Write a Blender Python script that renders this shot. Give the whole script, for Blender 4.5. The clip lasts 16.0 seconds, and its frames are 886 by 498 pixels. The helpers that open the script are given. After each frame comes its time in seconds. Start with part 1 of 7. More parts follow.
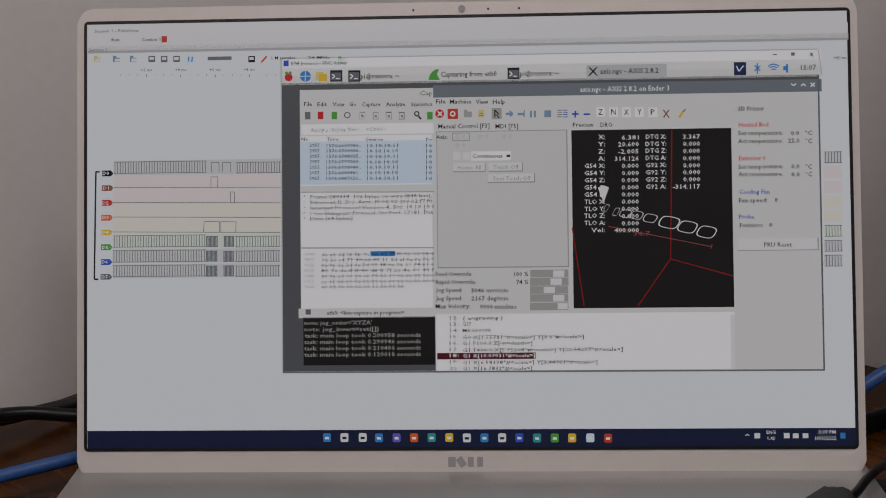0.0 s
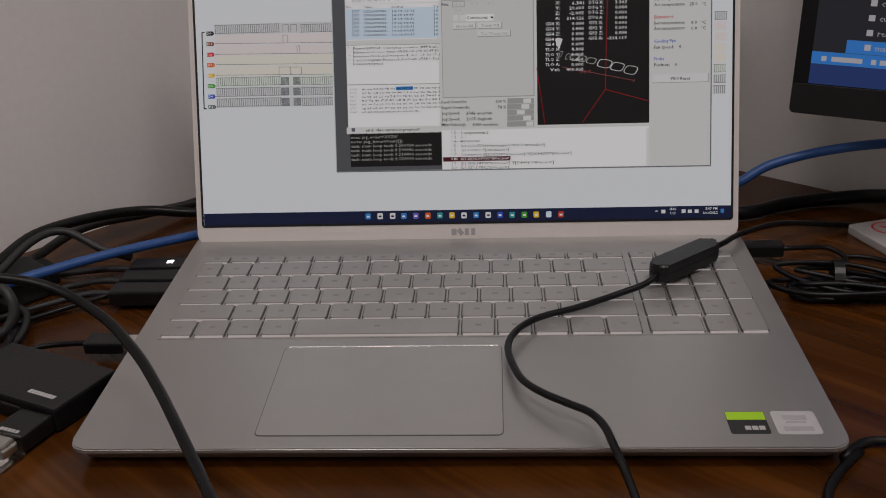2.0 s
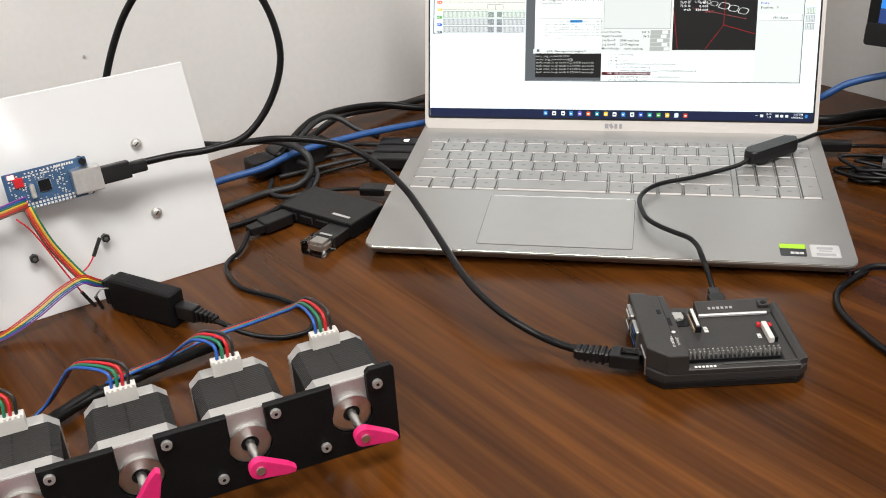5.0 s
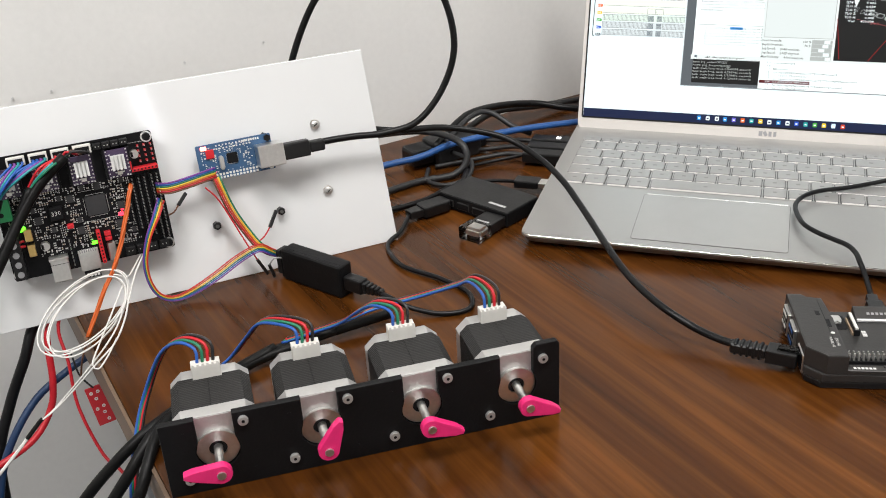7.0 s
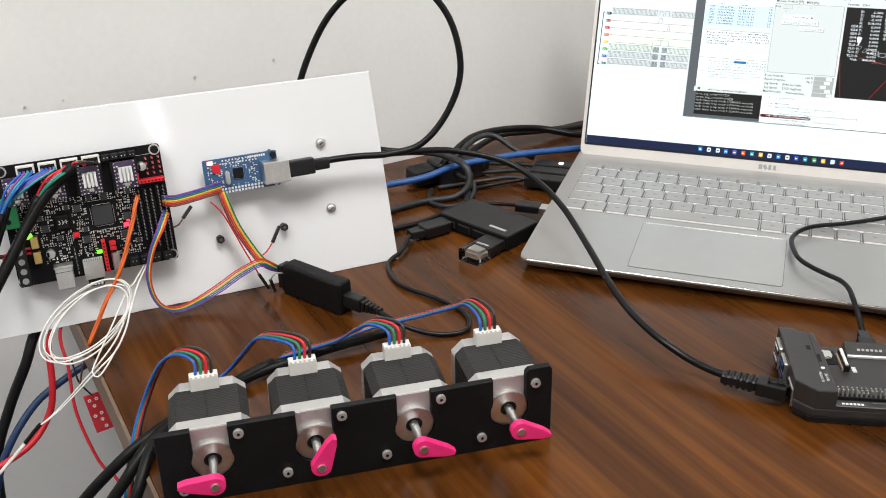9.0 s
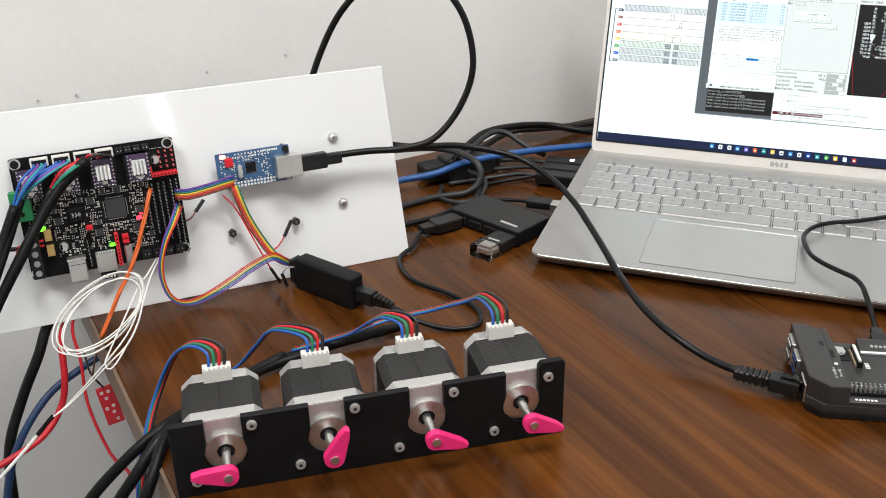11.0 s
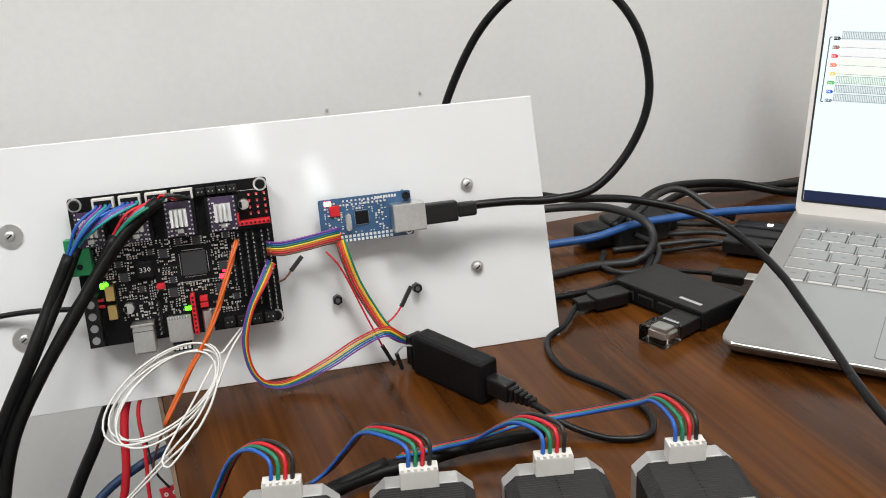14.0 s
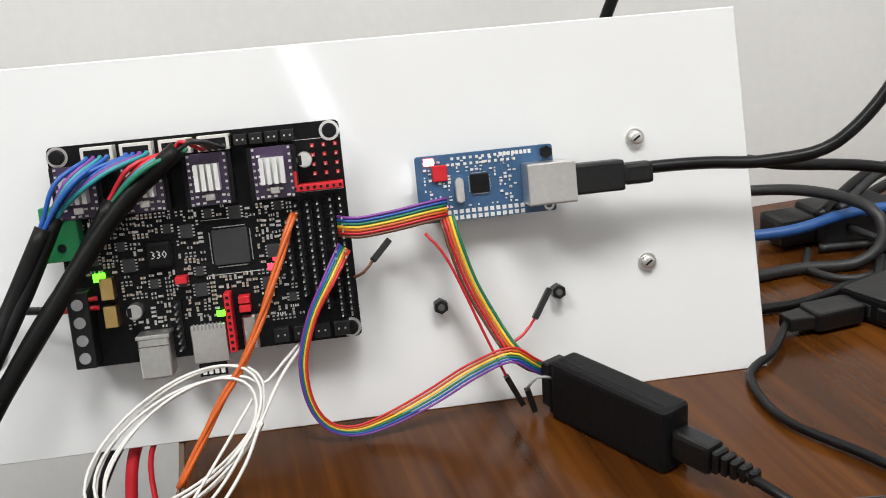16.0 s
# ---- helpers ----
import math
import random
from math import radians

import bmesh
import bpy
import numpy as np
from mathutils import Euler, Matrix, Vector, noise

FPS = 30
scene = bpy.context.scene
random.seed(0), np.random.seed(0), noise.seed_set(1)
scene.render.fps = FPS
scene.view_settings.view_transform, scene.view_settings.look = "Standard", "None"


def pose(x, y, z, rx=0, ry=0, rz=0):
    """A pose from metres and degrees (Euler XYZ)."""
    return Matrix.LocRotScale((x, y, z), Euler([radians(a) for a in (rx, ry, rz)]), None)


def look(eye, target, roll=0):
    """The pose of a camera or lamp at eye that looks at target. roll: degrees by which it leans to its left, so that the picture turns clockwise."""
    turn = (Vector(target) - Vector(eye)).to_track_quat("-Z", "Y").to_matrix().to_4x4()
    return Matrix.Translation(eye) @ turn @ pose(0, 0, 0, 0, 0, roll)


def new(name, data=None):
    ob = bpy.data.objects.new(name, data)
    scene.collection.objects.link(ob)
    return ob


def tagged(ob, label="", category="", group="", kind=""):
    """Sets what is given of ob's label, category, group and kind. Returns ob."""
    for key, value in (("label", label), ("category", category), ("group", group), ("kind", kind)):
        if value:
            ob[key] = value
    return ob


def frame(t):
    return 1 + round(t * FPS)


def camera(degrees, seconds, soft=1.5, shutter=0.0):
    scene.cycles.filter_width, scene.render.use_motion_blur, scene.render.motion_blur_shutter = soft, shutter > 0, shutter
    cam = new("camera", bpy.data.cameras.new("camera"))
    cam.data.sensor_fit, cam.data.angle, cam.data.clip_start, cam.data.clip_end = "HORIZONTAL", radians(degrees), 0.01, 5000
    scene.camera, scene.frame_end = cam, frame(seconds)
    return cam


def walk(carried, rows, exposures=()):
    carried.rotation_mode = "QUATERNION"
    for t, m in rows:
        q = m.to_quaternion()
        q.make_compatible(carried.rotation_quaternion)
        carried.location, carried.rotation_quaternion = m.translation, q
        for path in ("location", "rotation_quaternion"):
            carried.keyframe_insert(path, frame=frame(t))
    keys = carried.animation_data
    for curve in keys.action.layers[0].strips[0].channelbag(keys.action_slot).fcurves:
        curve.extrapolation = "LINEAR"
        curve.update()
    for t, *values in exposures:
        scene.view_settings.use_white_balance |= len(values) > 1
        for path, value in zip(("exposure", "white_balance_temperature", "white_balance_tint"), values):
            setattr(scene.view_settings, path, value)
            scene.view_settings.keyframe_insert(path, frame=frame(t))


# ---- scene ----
cam = camera(48.5, 16.0, soft=1.0)
PATH = [
    (0, (0.006, -0.172, 0.241), (-0.064, 1.746, -0.325), -1.2),
    (0.5, (0.005, -0.169, 0.242), (-0.061, 1.729, -0.385), -1.2),
    (1, (0.009, -0.249, 0.226), (-0.071, 1.650, -0.392), -1.1),
    (1.5, (0.027, -0.305, 0.243), (-0.107, 1.552, -0.489), -2.5),
    (2, (0.022, -0.370, 0.273), (-0.089, 1.458, -0.529), -2.2),
    (2.5, (0.016, -0.444, 0.302), (-0.076, 1.367, -0.541), -1.8),
    (3, (0.040, -0.505, 0.321), (-0.133, 1.286, -0.552), -3.1),
    (3.2, (0.034, -0.521, 0.321), (-0.131, 1.270, -0.554), -3.0),
    (5.3, (0.029, -0.642, 0.363), (-0.409, 1.062, -0.589), -3.9),
    (5.5, (0.025, -0.646, 0.363), (-0.435, 1.052, -0.589), -3.9),
    (6, (0.020, -0.655, 0.365), (-0.501, 1.028, -0.581), -4.1),
    (6.5, (0.011, -0.664, 0.363), (-0.560, 1.013, -0.564), -4.1),
    (7, (0.002, -0.675, 0.361), (-0.605, 0.997, -0.555), -3.4),
    (7.5, (0.003, -0.679, 0.364), (-0.618, 0.990, -0.547), -2.7),
    (8, (0.005, -0.681, 0.366), (-0.613, 0.995, -0.534), -2.0),
    (8.5, (0.006, -0.681, 0.367), (-0.611, 0.999, -0.527), -1.5),
    (9, (0.007, -0.681, 0.369), (-0.609, 1.003, -0.517), -1.4),
    (9.5, (0.007, -0.682, 0.368), (-0.612, 1.004, -0.512), -1.3),
    (12, (-0.001, -0.690, 0.365), (-0.654, 0.979, -0.522), -1.3),
    (12.5, (-0.004, -0.695, 0.365), (-0.743, 0.987, -0.425), -1.9),
    (13, (-0.012, -0.665, 0.344), (-0.830, 1.011, -0.378), -2.4),
    (13.5, (-0.032, -0.593, 0.313), (-0.919, 1.053, -0.396), -2.9),
    (14, (-0.051, -0.543, 0.289), (-0.992, 1.067, -0.435), -3.4),
    (14.5, (-0.083, -0.474, 0.241), (-1.116, 1.104, -0.424), -4.2),
    (15, (-0.114, -0.428, 0.216), (-1.229, 1.108, -0.415), -5.2),
    (15.5, (-0.153, -0.397, 0.206), (-1.271, 1.119, -0.467), -4.9),
    (16, (-0.163, -0.402, 0.206), (-1.272, 1.118, -0.472), -4.5),
]
walk(cam, [(t, look(e, a, r)) for t, e, a, r in PATH],
     exposures=[(0.0, -1.52, 6800, 22), (0.5, -1.62, 6850, 20), (1.0, -1.48, 6850, 22), (1.5, -1.66, 6850, 22), (2.0, -1.40, 6900, 22), (2.5, -1.02, 6950, 19), (3.0, -0.10, 6950, 18), (5.3, 0.04, 6650, 11), (9.5, 0.06, 6500, 10), (13.0, 0.07, 6450, 9), (14.0, -0.06, 6450, 9), (14.5, -0.12, 6450, 9), (15.0, -0.08, 6450, 9), (15.5, 0.04, 6450, 9), (16.0, 0.06, 6450, 9)])

# ---- world and light ----
world = bpy.data.worlds.new("room_air")
scene.world = world
world.use_nodes = True
world.node_tree.nodes["Background"].inputs[0].default_value = (0.9, 0.95, 1.0, 1)
world.node_tree.nodes["Background"].inputs[1].default_value = 0.05


def area(name, m, w, h, power, color):
    data = bpy.data.lights.new(name, "AREA")
    data.shape, data.size, data.size_y, data.energy, data.color = "RECTANGLE", w, h, power, color
    ob = new(name, data)
    ob.matrix_world = m
    return ob


# two unseen ceiling lights, assumed, that light the whole room
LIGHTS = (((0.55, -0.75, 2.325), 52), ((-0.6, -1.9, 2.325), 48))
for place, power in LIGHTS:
    area("assumed_ceiling_lamp", look(place, (place[0], place[1], 0)), 1.1, 0.5, power, (1.0, 0.985, 0.965))

# ---- materials ----


def material(name, color=(0.5, 0.5, 0.5), rough=0.5, metal=0.0, noise_scale=0.0, vary=0.0, bump=0.0, coat=0.0, rough_vary=0.0, spec=0.5):
    """A principled surface with two scales of noise in its colour, gloss and relief."""
    m = bpy.data.materials.new(name)
    m.use_nodes = True
    nt = m.node_tree
    b = nt.nodes["Principled BSDF"]
    b.inputs["Base Color"].default_value = (*color, 1)
    b.inputs["Roughness"].default_value = rough
    b.inputs["Metallic"].default_value = metal
    b.inputs["Coat Weight"].default_value = coat
    b.inputs["Specular IOR Level"].default_value = spec
    if noise_scale:
        tc = nt.nodes.new("ShaderNodeTexCoord")
        fine, broad = nt.nodes.new("ShaderNodeTexNoise"), nt.nodes.new("ShaderNodeTexNoise")
        fine.inputs["Scale"].default_value, broad.inputs["Scale"].default_value = noise_scale, noise_scale / 14
        fine.inputs["Detail"].default_value = 4
        for n in (fine, broad):
            nt.links.new(tc.outputs["Object"], n.inputs["Vector"])
        add = nt.nodes.new("ShaderNodeMath")
        add.operation = "ADD"
        nt.links.new(fine.outputs["Fac"], add.inputs[0])
        nt.links.new(broad.outputs["Fac"], add.inputs[1])
        mr = nt.nodes.new("ShaderNodeMapRange")
        mr.inputs["From Min"].default_value, mr.inputs["From Max"].default_value = 0.6, 1.4
        mr.inputs["To Min"].default_value, mr.inputs["To Max"].default_value = 1 - vary, 1 + vary
        nt.links.new(add.outputs[0], mr.inputs["Value"])
        mul = nt.nodes.new("ShaderNodeVectorMath")
        mul.operation = "SCALE"
        mul.inputs[0].default_value = color
        nt.links.new(mr.outputs[0], mul.inputs["Scale"])
        nt.links.new(mul.outputs[0], b.inputs["Base Color"])
        if rough_vary:
            rr = nt.nodes.new("ShaderNodeMapRange")
            rr.inputs["From Min"].default_value, rr.inputs["From Max"].default_value = 0.6, 1.4
            rr.inputs["To Min"].default_value, rr.inputs["To Max"].default_value = rough - rough_vary, rough + rough_vary
            nt.links.new(add.outputs[0], rr.inputs["Value"])
            nt.links.new(rr.outputs[0], b.inputs["Roughness"])
        if bump:
            bp = nt.nodes.new("ShaderNodeBump")
            bp.inputs["Strength"].default_value, bp.inputs["Distance"].default_value = bump, 0.0005
            nt.links.new(fine.outputs["Fac"], bp.inputs["Height"])
            nt.links.new(bp.outputs[0], b.inputs["Normal"])
    return m


def glow(name, color, strength):
    """A lit display element or lamp."""
    m = bpy.data.materials.new(name)
    m.use_nodes = True
    b = m.node_tree.nodes["Principled BSDF"]
    b.inputs["Base Color"].default_value = (0.01, 0.01, 0.01, 1)
    b.inputs["Roughness"].default_value = 0.35
    b.inputs["Specular IOR Level"].default_value = 0.22
    b.inputs["Emission Color"].default_value = (*color, 1)
    b.inputs["Emission Strength"].default_value = strength
    return m


def wood_material():
    """Dark walnut laminate: long grain along the desk, pores and a soft satin coat."""
    m = bpy.data.materials.new("walnut_laminate")
    m.use_nodes = True
    nt = m.node_tree
    b = nt.nodes["Principled BSDF"]
    tc = nt.nodes.new("ShaderNodeTexCoord")
    outs = []
    for scale, detail, dist in (((30.0, 1.6, 1.0), 6, 1.3), ((240.0, 7.0, 1.0), 3, 0.3), ((5.0, 2.0, 1.0), 2, 0.4)):
        mp = nt.nodes.new("ShaderNodeMapping")
        mp.inputs["Scale"].default_value = scale
        nz = nt.nodes.new("ShaderNodeTexNoise")
        nz.inputs["Scale"].default_value, nz.inputs["Detail"].default_value, nz.inputs["Distortion"].default_value = 1.0, detail, dist
        nt.links.new(tc.outputs["Object"], mp.inputs["Vector"])
        nt.links.new(mp.outputs[0], nz.inputs["Vector"])
        outs.append(nz)
    ramp = nt.nodes.new("ShaderNodeValToRGB")
    el = ramp.color_ramp.elements
    el[0].position, el[0].color = 0.30, (0.014, 0.0042, 0.0009, 1)
    el[1].position, el[1].color = 0.72, (0.140, 0.0465, 0.0078, 1)
    mid = el.new(0.5)
    mid.color = (0.060, 0.0188, 0.0030, 1)
    mixf = nt.nodes.new("ShaderNodeMath")
    mixf.operation, mixf.inputs[1].default_value = "MULTIPLY_ADD", 0.62
    sub = nt.nodes.new("ShaderNodeMath")
    sub.operation, sub.inputs[1].default_value = "MULTIPLY", 0.22
    sub2 = nt.nodes.new("ShaderNodeMath")
    sub2.operation, sub2.inputs[1].default_value = "MULTIPLY_ADD", 0.16
    nt.links.new(outs[1].outputs["Fac"], sub.inputs[0])
    nt.links.new(outs[2].outputs["Fac"], sub2.inputs[0])
    nt.links.new(sub.outputs[0], sub2.inputs[2])
    nt.links.new(outs[0].outputs["Fac"], mixf.inputs[0])
    nt.links.new(sub2.outputs[0], mixf.inputs[2])
    nt.links.new(mixf.outputs[0], ramp.inputs[0])
    nt.links.new(ramp.outputs[0], b.inputs["Base Color"])
    b.inputs["Specular IOR Level"].default_value = 0.22
    rr = nt.nodes.new("ShaderNodeMapRange")
    rr.inputs["To Min"].default_value, rr.inputs["To Max"].default_value = 0.15, 0.31
    nt.links.new(outs[1].outputs["Fac"], rr.inputs["Value"])
    nt.links.new(rr.outputs[0], b.inputs["Roughness"])
    bp = nt.nodes.new("ShaderNodeBump")
    bp.inputs["Strength"].default_value, bp.inputs["Distance"].default_value = 0.12, 0.0003
    nt.links.new(outs[1].outputs["Fac"], bp.inputs["Height"])
    nt.links.new(bp.outputs[0], b.inputs["Normal"])
    return m


WOOD = wood_material()
PAINT = material("wall_paint", (0.74, 0.735, 0.72), 0.7, 0, 160, 0.035, 0.25)
# grey chosen for the unseen walls, to cut bounced light and deepen contrast
LOWBOUNCE = material("low_bounce_grey", (0.40, 0.395, 0.385), 0.7, 0, 160, 0.04, 0.2)
FLOOR = material("grey_carpet", (0.16, 0.16, 0.165), 0.95, 0, 400, 0.25, 0.6)
CEIL = material("ceiling_tile", (0.62, 0.62, 0.60), 0.9, 0, 90, 0.05, 0.3)
TANPART = material("tan_ceramic", (0.30, 0.22, 0.15), 0.5, 0, 900, 0.1)
EDGE = material("edge_band", (0.13, 0.085, 0.055), 0.5, 0, 200, 0.06)
SILVER = material("silver_paint", (0.415, 0.41, 0.40), 0.38, 0.75, 900, 0.035, 0.08, 0, 0.05)
LIDSILVER = material("lid_frame_silver", (0.66, 0.63, 0.60), 0.5, 0.2, 900, 0.03, 0.05)
KEYSILVER = material("key_silver", (0.36, 0.355, 0.346), 0.40, 0.55, 700, 0.05, 0.1)
KEYWELL = material("key_well", (0.10, 0.097, 0.093), 0.6, 0.2, 700, 0.1)
KEYGAP = material("key_gap_grey", (0.085, 0.083, 0.081), 0.5, 0.2, 700, 0.1)
CHIPGREY = material("chip_dark_grey", (0.030, 0.030, 0.032), 0.45, 0, 900, 0.15, 0.1)
SINK = material("heat_sink_silver", (0.80, 0.80, 0.79), 0.42, 0.45, 400, 0.06, 0.1)
KEYLEGEND = material("key_legend_grey", (0.24, 0.235, 0.23), 0.6)
TOUCH = material("touchpad_silver", (0.40, 0.395, 0.385), 0.35, 0.6, 900, 0.03, 0.03)
BRIGHT = material("polished_edge", (0.78, 0.77, 0.75), 0.22, 0.9, 300, 0.03)
BLACK = material("black_plastic", (0.006, 0.006, 0.0065), 0.40, 0, 500, 0.25, 0.25, 0, 0.08, 0.4)
MATBLACK = material("matt_black_plastic", (0.005, 0.005, 0.0055), 0.50, 0, 500, 0.2, 0.4, 0, 0.05, 0.20)
CABLE = material("black_cable_jacket", (0.005, 0.005, 0.0055), 0.34, 0, 120, 0.3, 0.15, 0, 0.1, 0.24)
CABLEGREY = material("dark_grey_cable_jacket", (0.014, 0.014, 0.015), 0.5, 0, 120, 0.3, 0.15)
NAVYCABLE = material("dark_blue_cable_jacket", (0.006, 0.028, 0.085), 0.45, 0, 120, 0.2, 0.1)
STITCH = material("dark_stitch", (0.002, 0.002, 0.002), 0.7)
BLUECABLE = material("blue_cable_jacket", (0.014, 0.075, 0.25), 0.42, 0, 120, 0.15, 0.1)
SLEEVE = material("heatshrink_black", (0.004, 0.004, 0.004), 0.45, 0, 200, 0.3, 0.5, 0, 0.1, 0.18)
WHITEBOARD = material("white_acrylic", (0.76, 0.77, 0.775), 0.07, 0, 40, 0.012, 0.0, 0.0, 0.02)
WHITEPL = material("white_nylon", (0.62, 0.605, 0.57), 0.45, 0, 300, 0.05, 0.1)
STEEL = material("steel", (0.78, 0.77, 0.75), 0.34, 1.0, 400, 0.12, 0.1, 0, 0.08)
ALU = material("cast_aluminium", (0.56, 0.555, 0.545), 0.45, 0.75, 500, 0.07, 0.25, 0, 0.08)
LAM = material("black_laminations", (0.020, 0.0195, 0.0190), 0.52, 0.1, 300, 0.35, 0.5, 0, 0.08, 0.28)
PINK = material("pink_print", (0.68, 0.020, 0.15), 0.45, 0, 300, 0.08, 0.2)
GUNMETAL = material("gunmetal_case", (0.056, 0.054, 0.053), 0.42, 0.6, 600, 0.1, 0.2, 0, 0.06)
PCBBLACK = material("black_solder_mask", (0.006, 0.006, 0.007), 0.42, 0, 600, 0.35, 0.2, 0, 0.1, 0.14)
PCBBLUE = material("blue_solder_mask", (0.035, 0.095, 0.20), 0.32, 0, 600, 0.15, 0.2)
PCBPURPLE = material("purple_solder_mask", (0.040, 0.022, 0.060), 0.35, 0, 600, 0.2, 0.2)
PCBRED = material("red_solder_mask", (0.50, 0.02, 0.03), 0.35, 0, 600, 0.12, 0.2)
CHIP = material("chip_black", (0.008, 0.008, 0.009), 0.5, 0, 900, 0.15, 0.1, 0, 0.0, 0.16)
SILK = material("white_silkscreen", (0.68, 0.68, 0.66), 0.6)
GOLD = material("gold_pin", (0.75, 0.52, 0.20), 0.3, 1.0)
TIN = material("tinned_metal", (0.72, 0.71, 0.69), 0.3, 0.95, 500, 0.1, 0.1)
REDPL = material("red_plastic", (0.55, 0.012, 0.02), 0.4, 0, 300, 0.1)
GREENPL = material("green_terminal", (0.012, 0.20, 0.065), 0.42, 0, 300, 0.1)
WIRES = {
    "red": material("red_wire", (0.50, 0.012, 0.022), 0.42),
    "orange": material("orange_wire", (0.52, 0.095, 0.010), 0.42),
    "yellow": material("yellow_wire", (0.75, 0.50, 0.04), 0.42),
    "green": material("green_wire", (0.010, 0.16, 0.085), 0.42),
    "blue": material("blue_wire", (0.014, 0.085, 0.36), 0.42),
    "purple": material("purple_wire", (0.17, 0.04, 0.26), 0.42),
    "brown": material("brown_wire", (0.12, 0.045, 0.02), 0.45),
    "white": material("white_wire", (0.66, 0.645, 0.62), 0.45),
    "black": material("black_wire", (0.014, 0.014, 0.015), 0.4),
    "grey": material("grey_wire", (0.30, 0.30, 0.30), 0.45),
    "teal": material("teal_wire", (0.02, 0.25, 0.28), 0.42),
}
LIMELABEL = material("lime_label", (0.33, 0.62, 0.02), 0.4)
LABELBLACK = material("label_black", (0.02, 0.02, 0.022), 0.4)
LABELSILVER = material("label_silver", (0.62, 0.62, 0.62), 0.35, 0.4)
SATIN = material("satin_pale_plastic", (0.40, 0.39, 0.38), 0.16, 0.0, 300, 0.04, 0.05)
LABELGREY = material("label_grey", (0.33, 0.33, 0.34), 0.5)


def clear_material():
    m = bpy.data.materials.new("clear_plastic")
    m.use_nodes = True
    b = m.node_tree.nodes["Principled BSDF"]
    b.inputs["Base Color"].default_value = (0.86, 0.86, 0.84, 1)
    b.inputs["Roughness"].default_value = 0.05
    b.inputs["Transmission Weight"].default_value = 1.0
    b.inputs["IOR"].default_value = 1.38
    return m


CLEAR = clear_material()

# ---- mesh helpers ----


def finish(name, bm, mat, parent=None, label="", smooth=False):
    me = bpy.data.meshes.new(name)
    bmesh.ops.recalc_face_normals(bm, faces=bm.faces)
    bm.to_mesh(me)
    bm.free()
    me.materials.append(mat)
    if smooth:
        me.polygons.foreach_set("use_smooth", [True] * len(me.polygons))
    ob = new(name, me)
    if parent is not None:
        ob.parent = parent
    if label:
        ob["label"] = label
    return ob


def part(name, bm, mat, parent, label="", smooth=False):
    """One mesh object under a thing or under a part, in the thing's own axes."""
    return finish(name, bm, mat, parent, label, smooth)


def thing(name, m, label, category, group="", kind=""):
    ob = new(name)
    ob.matrix_world = m
    ob.empty_display_size = 0.02
    return tagged(ob, label, category, group, kind)


def box(x0, x1, y0, y1, z0, z1, bevel=0.0, seg=2, bm=None):
    """A box between those limits, bevelled, added to bm."""
    b = bmesh.new()
    v = bmesh.ops.create_cube(b, size=1.0)["verts"]
    for p in v:
        p.co = Vector(((x0 + x1) / 2 + p.co.x * (x1 - x0), (y0 + y1) / 2 + p.co.y * (y1 - y0), (z0 + z1) / 2 + p.co.z * (z1 - z0)))
    if bevel:
        bmesh.ops.bevel(b, geom=list(b.edges), offset=bevel, segments=seg, affect="EDGES", profile=0.6)
    return join(bm, b)


def join(bm, b):
    if bm is None:
        return b
    me = bpy.data.meshes.new("joined")
    b.to_mesh(me)
    b.free()
    bm.from_mesh(me)
    bpy.data.meshes.remove(me)
    return bm


def moved(b, m):
    bmesh.ops.transform(b, matrix=m, verts=b.verts)
    return b


def prism(outline, z0, z1, bevel=0.0, seg=2, bm=None):
    """An outline in x and y raised from z0 to z1, with bevelled rims."""
    b = bmesh.new()
    low = [b.verts.new((x, y, z0)) for x, y in outline]
    high = [b.verts.new((x, y, z1)) for x, y in outline]
    n = len(outline)
    top, bottom = b.faces.new(high), b.faces.new(low[::-1])
    for i in range(n):
        b.faces.new((low[i], low[(i + 1) % n], high[(i + 1) % n], high[i]))
    if bevel:
        rim = [e for f in (top, bottom) for e in f.edges]
        bmesh.ops.bevel(b, geom=rim, offset=bevel, segments=seg, affect="EDGES", profile=0.6)
    return join(bm, b)


def rounded(x0, x1, y0, y1, r, n=5):
    """A rectangle's outline with round corners."""
    pts = []
    for cx, cy, a0 in ((x1 - r, y1 - r, 0), (x0 + r, y1 - r, 90), (x0 + r, y0 + r, 180), (x1 - r, y0 + r, 270)):
        for k in range(n + 1):
            a = radians(a0 + 90 * k / n)
            pts.append((cx + r * math.cos(a), cy + r * math.sin(a)))
    return pts


def drum(r, z0, z1, seg=24, bevel=0.0, bm=None, r2=None):
    """A round bar along z."""
    b = bmesh.new()
    bmesh.ops.create_cone(b, cap_ends=True, segments=seg, radius1=r, radius2=r if r2 is None else r2, depth=z1 - z0)
    bmesh.ops.translate(b, verts=b.verts, vec=(0, 0, (z0 + z1) / 2))
    if bevel:
        rim = [e for e in b.edges if abs(e.verts[0].co.z - e.verts[1].co.z) < 1e-7]
        bmesh.ops.bevel(b, geom=rim, offset=bevel, segments=2, affect="EDGES", profile=0.6)
    return join(bm, b)


